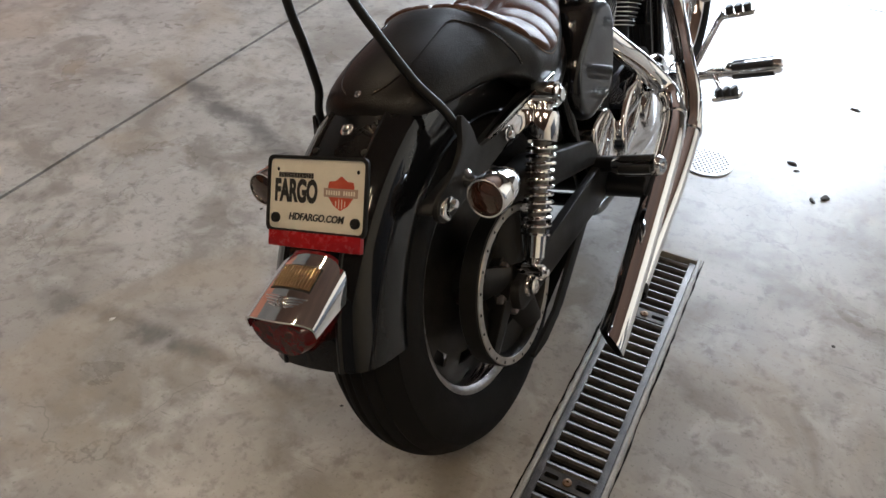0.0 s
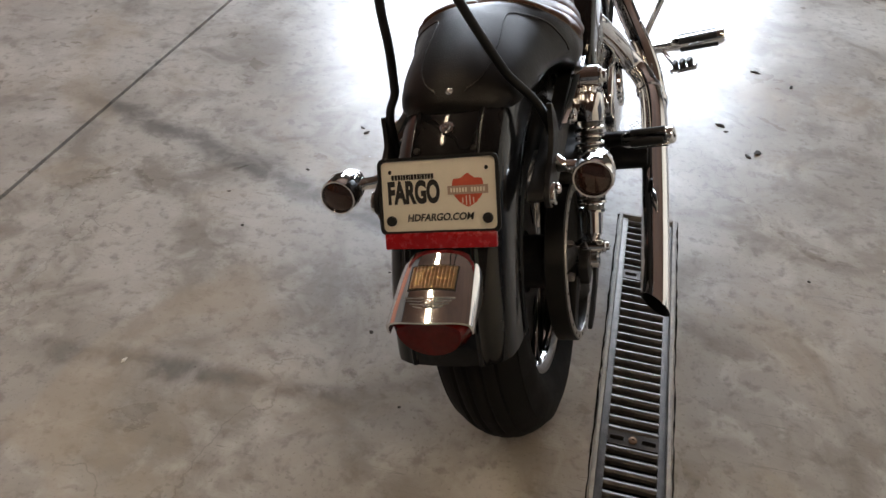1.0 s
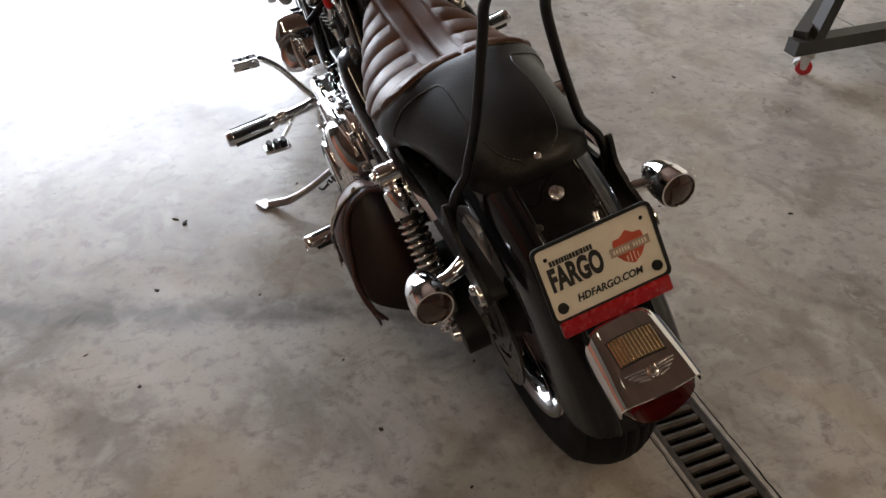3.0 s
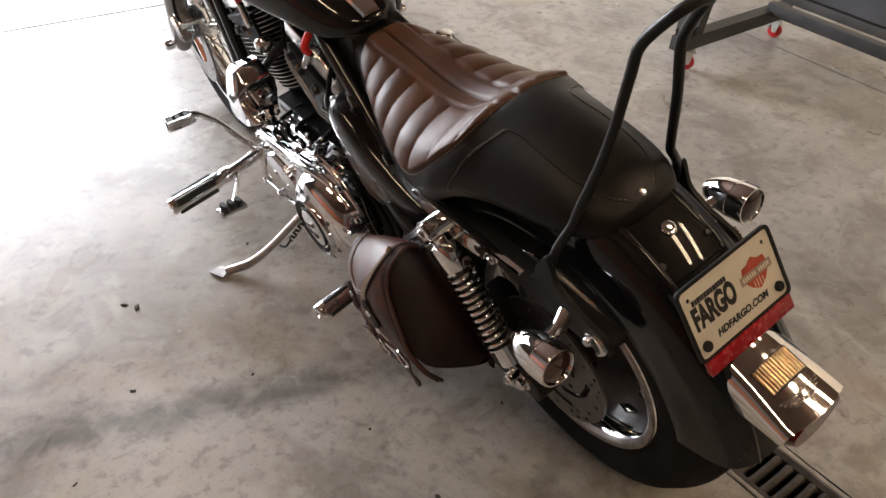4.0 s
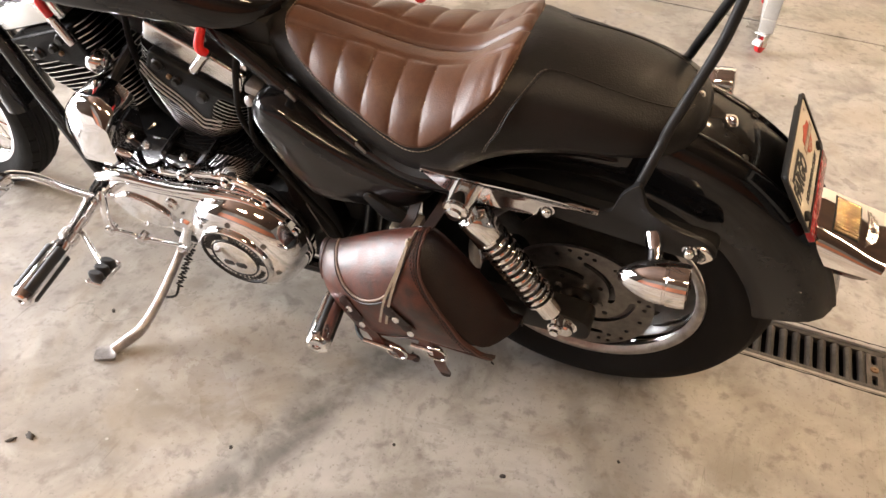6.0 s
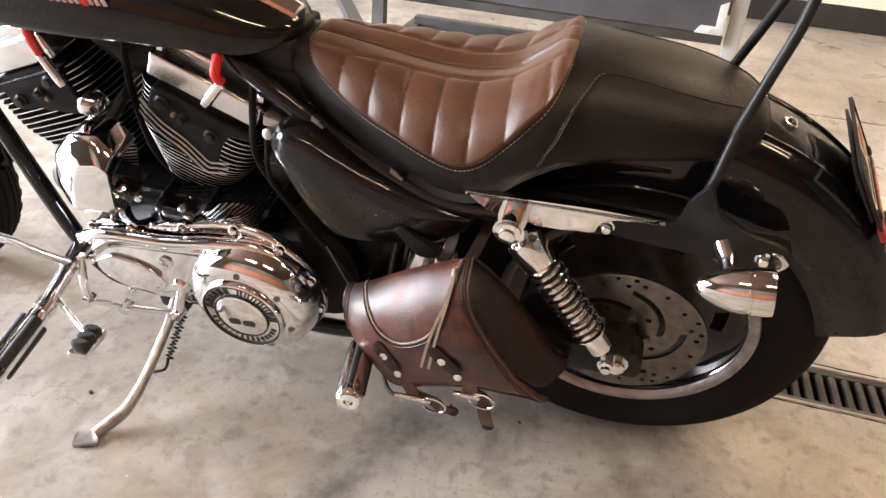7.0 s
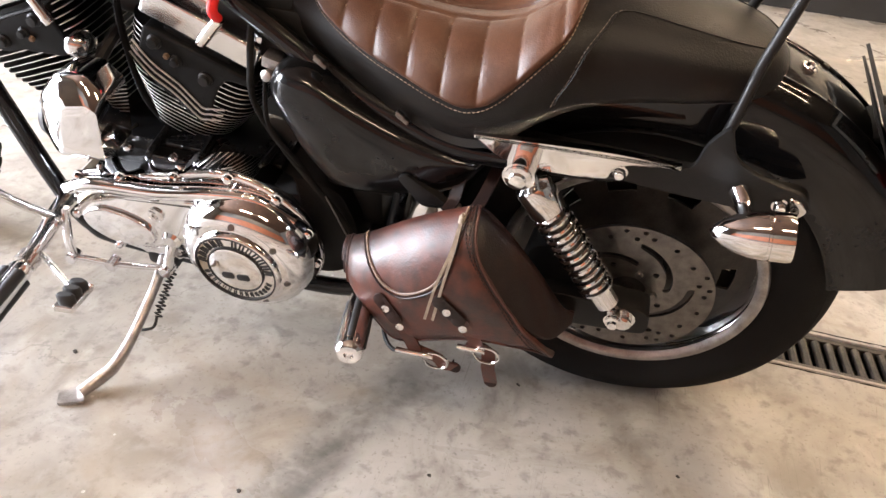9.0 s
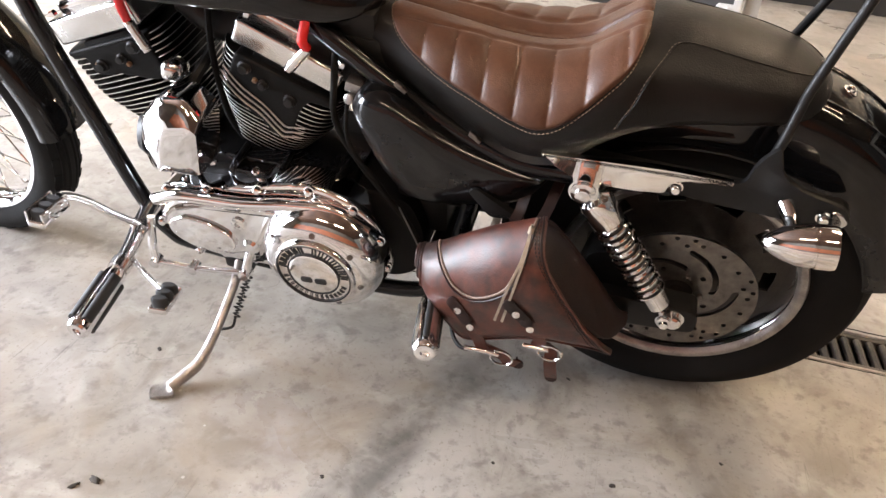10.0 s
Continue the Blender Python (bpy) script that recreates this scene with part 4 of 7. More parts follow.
def build_seat():
    bm = bm_()
    rings = []
    for y in np.linspace(-0.136, 0.57, 90):
        ring = [seat_point(y, u) for u in np.linspace(-1, 1, 41)]
        w, b = SEAT_W(y), SEAT_B(y)
        ring += [Vector((0.9 * w, y, b - 0.008)), Vector((0, y, b - 0.008)), Vector((-0.9 * w, y, b - 0.008))]
        rings.append(ring)
    loft(bm, rings)
    seat = part("seat", bm, BLACK_HIDE, bike, "two-up seat in black leather with a brown quilted insert", sharp=60)
    bm = bm_()
    ys = np.linspace(0.130, 0.525, 150)
    grid = []
    for y in ys:
        row = []
        for v in np.linspace(-1, 1, 81):
            u = v * PANEL_U(y)
            p = seat_point(y, u)
            edge = min(1.0, (1 - abs(v)) / 0.05, (y - 0.130) / 0.012, (0.525 - y) / 0.012)
            row.append(bm.verts.new(p + seat_normal(y, u) * (-0.002 + (rib_height(y, p.x) + 0.002) * math.sqrt(max(edge, 0)))))
        grid.append(row)
    for A, B in zip(grid, grid[1:]):
        for k in range(80):
            bm.faces.new((A[k], A[k + 1], B[k + 1], B[k]))
    part("quilted_insert", bm, BROWN_HIDE, seat, "brown leather insert with stitched ribs", sharp=80)
    # seams round the insert and down its ribs
    rim = []
    for y in np.linspace(0.131, 0.524, 90):
        u = min(PANEL_U(y) + 0.022, 0.97)
        rim.append((y, u))
    loop = rim + [(y, -u) for y, u in rim[::-1]]
    pts = [seat_point(y, u) + seat_normal(y, u) * 0.0006 for y, u in loop]
    part("seam", stitches(bm_(), pts, 0.0009), THREAD, seat, "tan stitched seam")
    for k in range(3, 11):
        for s in (-1, 1):
            pts = []
            for i in range(34):
                x = 0.043 + 0.125 * i / 33
                y = 0.0105 + RIB * k - 0.10 * x
                if not 0.136 < y < 0.515:
                    continue
                us = np.linspace(0, 1, 60)
                xs = [seat_point(y, u).x for u in us]
                top = int(np.argmax(xs))
                if x > xs[top]:
                    break
                u = float(np.interp(x, xs[:top + 1], us[:top + 1]))
                if u > PANEL_U(y) - 0.02:
                    break
                pts.append(seat_point(y, s * u) + seat_normal(y, s * u) * 0.0030)
            if len(pts) > 3:
                bm = bm_()
                tube(bm, pts, 0.00055, segs=4, straight=True)
                part("rib_seam", bm, THREAD, seat)
    # the pillion's seam: up its side, then back along its shoulder
    for s in (-1, 1):
        keys = [(0.148, 0.93), (0.143, 0.88), (0.131, 0.80), (0.119, 0.65), (0.101, 0.47), (0.093, 0.37), (0.082, 0.33), (0.06, 0.33), (0.0, 0.37), (-0.059, 0.38), (-0.10, 0.33), (-0.118, 0.22)]
        path = smooth_path([(y, s * u, 0) for y, u in keys], 8)
        bm = bm_()
        tube(bm, [seat_point(p.x, p.y) + seat_normal(p.x, p.y) * 0.0002 for p in path], 0.0011, segs=6, straight=True)
        seam = part("pillion_seam", bm, BLACK_HIDE, seat, "raised pillion seam")
        pts = [seat_point(p.x + 0.004, p.y) + seat_normal(p.x + 0.004, p.y) * 0.0003 for p in path]
        part("pillion_stitching", stitches(bm_(), pts, 0.0006), DARK_THREAD, seam)
    bm = bm_()
    p, n = seat_point(-0.118, 0.0), seat_normal(-0.118, 0.0)
    lathe(bm, [(-0.001, 0.006), (0.001, 0.006), (0.003, 0.004), (0.0035, 0)], p, n, 14)
    part("seat_stud", bm, CHROME_SOFT, seat, "small chrome stud")


build_seat()

# ---- struts, sissy bar, shocks, signals ----


def build_strut(s):
    poly = rounded([(0.250, 0.612), (0.150, 0.620), (0.05, 0.626), (-0.030, 0.622), (0.035, 0.610), (0.055, 0.602), (0.060, 0.580), (0.12, 0.575), (0.205, 0.576)], [0.004, 0.05, 0.05, 0.002, 0.012, 0.008, 0.006, 0.05, 0.03])
    bm = bm_()
    prism(bm, poly, s * 0.158, s * 0.146, 0.004, 3)
    strut = part("fender_strut", bm, CHROME, bike, "chrome fender strut cover")
    bm = bm_()
    poly = rounded([(0.075, 0.600), (0.02, 0.606), (-0.045, 0.614), (-0.052, 0.655), (-0.075, 0.690), (-0.092, 0.640), (-0.13, 0.618), (-0.19, 0.603), (-0.205, 0.580), (-0.185, 0.560), (-0.10, 0.565), (0.0, 0.570), (0.07, 0.575)], 0.014)
    prism(bm, poly, s * 0.1445, s * 0.136, 0.002)
    br = part("sissy_bar_bracket", bm, SATIN, strut, "satin black sissy bar side plate")
    bm = bm_()
    prism(bm, rounded([(0.24, 0.605), (-0.19, 0.596), (-0.205, 0.585), (-0.17, 0.572), (0.24, 0.57)], 0.014), s * 0.1355, s * 0.110, 0.004)
    part("fender_rail", bm, SATIN, strut)
    for y, z in ((0.046, 0.590), (-0.164, 0.584)):
        bm = bm_()
        lathe(bm, [(0, 0.011), (0.003, 0.011), (0.004, 0.0085), (0.009, 0.0085), (0.013, 0.006), (0.014, 0)], (s * (0.1445 if y < 0 else 0.146), y, z), (s, 0, 0), 18)
        part("strut_bolt", bm, CHROME, br, "chrome acorn bolt")
    bm = bm_()
    prism(bm, rounded([(-0.168, 0.6005), (-0.186, 0.598), (-0.199, 0.583), (-0.186, 0.566), (-0.176, 0.567), (-0.187, 0.580), (-0.182, 0.590)], 0.006), s * 0.152, s * 0.1445, 0.003, 3)
    part("strut_end", bm, CHROME_SOFT, strut, "bright metal strut end")
    strut.location.z = 0.013


for s in (-1, 1):
    build_strut(s)

bm = bm_()
left = [(-0.1365, -0.066, 0.612), (-0.134, -0.068, 0.655), (-0.124, -0.078, 0.705), (-0.103, -0.087, 0.742), (-0.097, -0.091, 0.765), (-0.082, -0.108, 0.83), (-0.071, -0.125, 0.900), (-0.055, -0.136, 0.985), (-0.050, -0.142, 1.020), (-0.044, -0.160, 1.048), (-0.030, -0.182, 1.074)]
right = [(0.1365, -0.066, 0.612), (0.134, -0.068, 0.655), (0.120, -0.078, 0.705), (0.098, -0.087, 0.742), (0.085, -0.091, 0.765), (0.0645, -0.108, 0.83), (0.045, -0.125, 0.900), (0.031, -0.134, 0.970), (0.028, -0.140, 0.998), (0.020, -0.160, 1.035), (0.008, -0.182, 1.068)]
tube(bm, left + right[::-1], 0.0072, per=6, segs=12)
part("sissy_bar", bm, SATIN, bike, "slim black round-bar sissy bar")


def build_shock(s):
    a, b = (Vector((-0.160, 0.003, 0.338)), Vector((-0.168, 0.176, 0.594))) if s < 0 else (Vector((0.165, 0.006, 0.350)), Vector((0.168, 0.172, 0.616)))
    d = (b - a).normalized()
    L = (b - a).length
    bm = bm_()
    lathe(bm, [(L * 0.74, 0.020), (L * 0.74, 0.0265), (L * 0.745, 0.0275), (L - 0.036, 0.0275), (L - 0.030, 0.025), (L - 0.026, 0.015), (L - 0.012, 0.013)], a, d, 32)
    shock = part("rear_shock", bm, CHROME, bike, "chrome rear shock absorber")
    bm = bm_()
    lathe(bm, [(0.012, 0.010), (0.020, 0.014), (0.026, 0.019), (L * 0.205, 0.0195), (L * 0.21, 0.027), (L * 0.222, 0.027), (L * 0.222, 0.012), (L * 0.75, 0.012)], a, d, 28)
    part("shock_body", bm, CHROME, shock)
    bm = bm_()
    lathe(bm, [(L * 0.224, 0.0165), (L * 0.738, 0.0165)], a, d, 20)
    part("damper_sleeve", bm, STEEL, shock, "dark steel damper sleeve")
    bm = bm_()
    x, y, z = frame_axes(d)
    turns, lo, hi = 11.5, L * 0.232, L * 0.735
    pts = [a + d * (lo + (hi - lo) * t) + 0.0240 * (math.cos(2 * math.pi * turns * t) * x + math.sin(2 * math.pi * turns * t) * y) for t in np.linspace(0, 1, int(turns * 22))]
    tube(bm, pts, 0.0040, segs=8, straight=True)
    part("coil_spring", bm, CHROME, shock, "chrome coil spring")
    for p, r, w in ((a, 0.0145, 0.018), (b, 0.0225, 0.021)):
        bm = bm_()
        lathe(bm, [(-w, r * 0.6), (-w, r), (w, r), (w, r * 0.6)], p, (1, 0, 0), 28, closed=True)
        eye = part("shock_eye", bm, CHROME, shock)
        bm = bm_()
        lathe(bm, [(-0.03, 0.009), (w + 0.001, 0.009), (w + 0.001, r * 0.82), (w + 0.005, r * 0.82), (w + 0.007, r * 0.55), (w + 0.012, r * 0.5), (w + 0.014, 0)], p, (s, 0, 0), 24)
        part("shock_bolt", bm, CHROME, eye, "chrome shock bolt and washer")


for s in (-1, 1):
    build_shock(s)


def build_signal(s):
    o = Vector((-0.217, -0.174, 0.606)) if s < 0 else Vector((0.207, -0.163, 0.609))
    d = Vector((0, 1, -0.14)).normalized()
    bm = bm_()
    lathe(bm, [(0.004, 0.026), (0.0, 0.028), (0.0, 0.0305), (0.006, 0.032), (0.026, 0.032), (0.027, 0.0305), (0.030, 0.0305), (0.031, 0.032), (0.050, 0.030), (0.068, 0.0245), (0.083, 0.017), (0.094, 0.0085), (0.099, 0.0)], o, d, 40)
    body = part("turn_signal", bm, CHROME, bike, "chrome bullet turn signal")
    bm = bm_()
    lathe(bm, [(0.006, 0.0275), (0.003, 0.0265), (-0.001, 0.019), (-0.003, 0.0)], o, d, 32)
    part("signal_lens", bm, SMOKE_LENS, body, "smoked lens")
    bm = bm_()
    q = o + d * 0.052
    tube(bm, [q + Vector((-s * 0.025, 0, 0)), q + Vector((-s * 0.05, 0.004, 0.0)), (s * 0.142, q.y + 0.012, 0.604)], [0.0105, 0.0115, 0.0145], segs=16)
    part("signal_stalk", bm, CHROME, body)


for s in (-1, 1):
    build_signal(s)

# ---- plate and tail light ----


def build_plate():
    # centre and tilt of the plate: x right, y up its face, z towards the rear
    top, low = Vector((0.004, -0.260, 0.7015)), Vector((0.004, -0.2975, 0.6425))
    c = (top + low) / 2
    up = (top - low).normalized()
    n = Vector((1, 0, 0)).cross(up).normalized()
    if n.y > 0:
        n = -n
    m = Matrix.Translation(c) @ Matrix((Vector((1, 0, 0)), up, n)).transposed().to_4x4()
    out = rounded([(-0.0915, -0.056), (0.0915, -0.056), (0.0915, 0.056), (-0.0915, 0.056)], 0.012, 5)
    hole = rounded([(-0.0865, -0.051), (0.0865, -0.051), (0.0865, 0.051), (-0.0865, 0.051)], 0.009, 5)
    bm = bm_()
    pierced(bm, out, [hole], 0.005, m @ pose(0, 0, -0.002))
    fr = part("plate_frame", bm, PLASTIC, bike, "black plate frame")
    bm = bm_()
    pierced(bm, rounded([(-0.089, -0.0535), (0.089, -0.0535), (0.089, 0.0535), (-0.089, 0.0535)], 0.009, 5), [circle(x, 0.0355, 0.0032, 12) for x in (-0.073, 0.073)], 0.0015, m @ pose(0, 0, -0.0008))
    plate = part("dealer_plate", bm, PLATE_WHITE, fr, "cream dealer plate with black lettering")
    bm = bm_()
    box(bm, (0.15, 0.09, 0.004), m @ pose(0, 0, -0.008), 0.001)
    box(bm, (0.08, 0.012, 0.075), m @ pose(0, -0.02, -0.045), 0.003)
    part("plate_bracket", bm, SATIN, fr)
    for x in (-0.073, 0.073):
        bm = bm_()
        lathe(bm, [(0, 0.0075), (0.004, 0.0075), (0.0055, 0.006), (0.0055, 0)], m @ Vector((x, -0.0355, 0.0008)), n, 18)
        part("plate_screw", bm, PLASTIC, fr, "black plastic plate screw")
    # flat near-black discs drawn as the shade in the plate's holes
    for x in (-0.073, 0.073):
        bm = bm_()
        lathe(bm, [(0, 0.003), (0.0003, 0.003), (0.0003, 0)], m @ Vector((x, 0.0355, -0.0012)), n, 12)
        part("plate_hole_shade", bm, HOLE_SHADE, fr)
    lettering("city_lettering", "FARGO", 0.0435, INK, fr, m @ pose(-0.0375, 0.0035, 0.0012), 0.0003, 0.0021, 0.56)
    lettering("web_lettering", "HDFARGO.COM", 0.0142, INK, fr, m @ pose(0.002, -0.0325, 0.0012) @ Matrix(((1, 0.2, 0, 0), (0, 1, 0, 0), (0, 0, 1, 0), (0, 0, 0, 1))), 0.0003, 0.0004, 0.97)
    x = -0.071
    for wd in (0.0052, 0.0048, 0.0052, 0.0035, 0.0045, 0.0045, 0.003, 0.0052, 0.005, 0.005, 0.002, 0.005, 0.0042, 0.005, 0.005):
        bm = bm_()
        box(bm, (wd * 0.78, 0.0075, 0.0005), m @ pose(x + wd / 2, 0.0275, 0.0011))
        part("lettering_bar", bm, INK, fr)
        x += wd * 0.98
    bm = bm_()
    sh = rounded([(-0.022, 0.010), (-0.020, 0.016), (-0.010, 0.0165), (0, 0.024), (0.010, 0.0165), (0.020, 0.016), (0.022, 0.010), (0.0205, -0.006), (0.012, -0.017), (0, -0.024), (-0.012, -0.017), (-0.0205, -0.006)], 0.002)
    pierced(bm, [(p[0] * 1.05, p[1] * 1.02) for p in sh], [], 0.0005, m @ pose(0.045, 0.005, 0.0008))
    part("badge_shield", bm, RED_INK, fr)
    bm = bm_()
    box(bm, (0.060, 0.0125, 0.0005), m @ pose(0.045, 0.0055, 0.0017))
    bd = part("badge_band", bm, GREY_INK, fr)
    for k in range(12):
        if k != 6:
            bm = bm_()
            box(bm, (0.0024, 0.0062, 0.0003), m @ pose(0.045 - 0.0245 + k * 0.0044, 0.0055, 0.0021))
            part("badge_bar", bm, PLATE_WHITE, bd)
    for k in range(4):
        bm = bm_()
        box(bm, (0.0012, 0.013 if k in (1, 2) else 0.008, 0.0003), m @ pose(0.045 - 0.008 + k * 0.0053, -0.0095, 0.0016))
        part("badge_bar", bm, PLATE_WHITE, bd)
    bm = bm_()
    box(bm, (0.170, 0.024, 0.010), Matrix.Translation((0.004, -0.3135, 0.6165)) @ m.to_3x3().to_4x4(), 0.003)
    part("reflector", bm, RED_REFLECTOR, bike, "red reflector strip under the plate")


build_plate()


def build_tail_light():
    def ring(y, w, zt, zb, k):
        # top flat, shoulders sloping, sides down to zb
        zs, top = zb + (zt - zb) * 0.35, zt + k
        pts = [(-w, zb), (-w, (zb + zs) / 2)] + [(-w * math.copysign(abs(math.cos(a)) ** 0.8, math.cos(a)), zs + (top - zs) * abs(math.sin(a)) ** 0.82) for a in np.linspace(0, math.pi, 25)] + [(w, (zb + zs) / 2), (w, zb)]
        return [(x, y, z) for x, z in pts]

    bm = bm_()
    rows = []
    for t in np.linspace(0, 1, 14):
        y = -0.268 - 0.160 * t
        w = 0.0615 + 0.0025 * t
        step = 1.0 if t < 0.3 else 0.0
        zt = 0.610 - 0.026 * t - 0.02 * t * t + 0.003 * step
        w += 0.0015 * step
        zb = 0.548 - 0.006 * t
        peak = 0.004 + 0.002 * t
        rows.append([(x, yy - (0.010 * (1 - (x / w) ** 2) if t > 0.99 else 0), z) for x, yy, z in ring(y, w, zt, zb, peak)])
    outer = rows
    inner = [[(x * 0.95, y, z - 0.003) for x, y, z in r] for r in rows]
    A = [[bm.verts.new(p) for p in r] for r in outer]
    B = [[bm.verts.new(p) for p in r] for r in inner]
    n = len(A[0])
    for i in range(len(A) - 1):
        for k in range(n - 1):
            bm.faces.new((A[i][k], A[i][k + 1], A[i + 1][k + 1], A[i + 1][k]))
            bm.faces.new((B[i][k], B[i + 1][k], B[i + 1][k + 1], B[i][k + 1]))
    for k in range(n - 1):
        bm.faces.new((A[0][k], B[0][k], B[0][k + 1], A[0][k + 1]))
        bm.faces.new((A[-1][k], A[-1][k + 1], B[-1][k + 1], B[-1][k]))
    for i in range(len(A) - 1):
        bm.faces.new((A[i][0], A[i + 1][0], B[i + 1][0], B[i][0]))
        bm.faces.new((A[i][-1], B[i][-1], B[i + 1][-1], A[i + 1][-1]))
    lamp = part("tail_light", bm, CHROME, bike, "chrome hooded tail light", sharp=25)
    bm = bm_()
    rows = []
    for t in np.linspace(0, 1, 10):
        y = -0.275 - 0.160 * t
        w = 0.056 + 0.0045 * t
        sh = 1 - 0.22 * max(0, (t - 0.82) / 0.18) ** 2
        zc = 0.552 - 0.004 * t
        r = [(w * sh * math.cos(a), y, zc + (0.022 if math.sin(a) > 0 else 0.056) * sh * math.sin(a)) for a in np.linspace(0, 2 * math.pi, 33)[:-1]]
        rows.append(r)
    loft(bm, rows)
    part("tail_lens", bm, RED_LENS, lamp, "deep red lens", sharp=50)
    def crown(x, t):
        # height of the hood's top at x across and t along
        w, zt, zb = 0.0615 + 0.0025 * t, 0.610 - 0.026 * t - 0.02 * t * t, 0.548 - 0.006 * t
        zs, top = zb + (zt - zb) * 0.35, zt + 0.004 + 0.002 * t
        c = min(0.9999, (abs(x) / w) ** (1 / 0.8))
        return Vector((x, -0.268 - 0.160 * t, zs + (top - zs) * math.sqrt(1 - c * c) ** 0.82))

    def skin(half, t0, t1, lift, rib, count, skirt=0.002):
        # a shell on the hood's top, with ribs running along it
        rows = []
        for t in np.linspace(t0, t1, 7):
            r = []
            for k in range(count * 6 + 1):
                u = k / (count * 6)
                p = crown(-half + 2 * half * u, t)
                p.z += lift + rib * abs(math.sin(math.pi * u * count))
                r.append(p)
            rows.append([r[0] - Vector((0, 0, skirt))] + r + [r[-1] - Vector((0, 0, skirt))])
        ends = [[p - Vector((0, 0, skirt)) for p in rows[0]], [p - Vector((0, 0, skirt)) for p in rows[-1]]]
        return loft(bm_(), [ends[0]] + rows + [ends[1]], cap=False, wrap=False)

    part("window_gasket", skin(0.0360, 0.490, 0.745, 0.0004, 0.0, 6), PLASTIC, lamp)
    # clear ribbed window; its gold colour imitates reflected lamplight
    part("plate_lamp_window", skin(0.0338, 0.505, 0.730, 0.0008, 0.0016, 12), GOLD_GLINT_LENS, lamp, "ribbed lamp window, coloured gold for the lamplight it reflects")
    bm = bm_()
    c = crown(0, 0.865)
    lathe(bm, [(-0.002, 0.0085), (0.0012, 0.0085), (0.0024, 0.0072), (0.0018, 0.0058), (0.0034, 0.0042), (0.0038, 0)], c, Vector((0, -0.33, 1)).normalized(), 24)
    em = part("emblem", bm, CHROME_SOFT, lamp, "raised winged chrome emblem")
    for s in (-1, 1):
        for k, length in enumerate((0.030, 0.026, 0.021, 0.015)):
            bm = bm_()
            rows = []
            for u in np.linspace(0, 1, 6):
                p = crown(s * (0.0075 + length * u), 0.825 + 0.028 * k - 0.02 * u)
                h = 0.0016 * (1 - 0.5 * u)
                rows.append([p + Vector((0, 0.0018, -0.001)), p + Vector((0, 0.0009, h)), p + Vector((0, -0.0009, h)), p + Vector((0, -0.0018, -0.001))])
            loft(bm, rows)
            part("wing_bar", bm, CHROME_SOFT, em)
    for s in (-1, 1):
        bm = bm_()
        bolt(bm, (s * 0.0585, -0.385, 0.557), (s, 0, 0), 0.005, 0.003)
        part("lens_screw", bm, SATIN, lamp)
    bm = bm_()
    box(bm, (0.075, 0.06, 0.05), pose(0, -0.270, 0.575), 0.008)
    part("lamp_base", bm, SATIN, lamp)


build_tail_light()

# ---- frame, swingarm ----


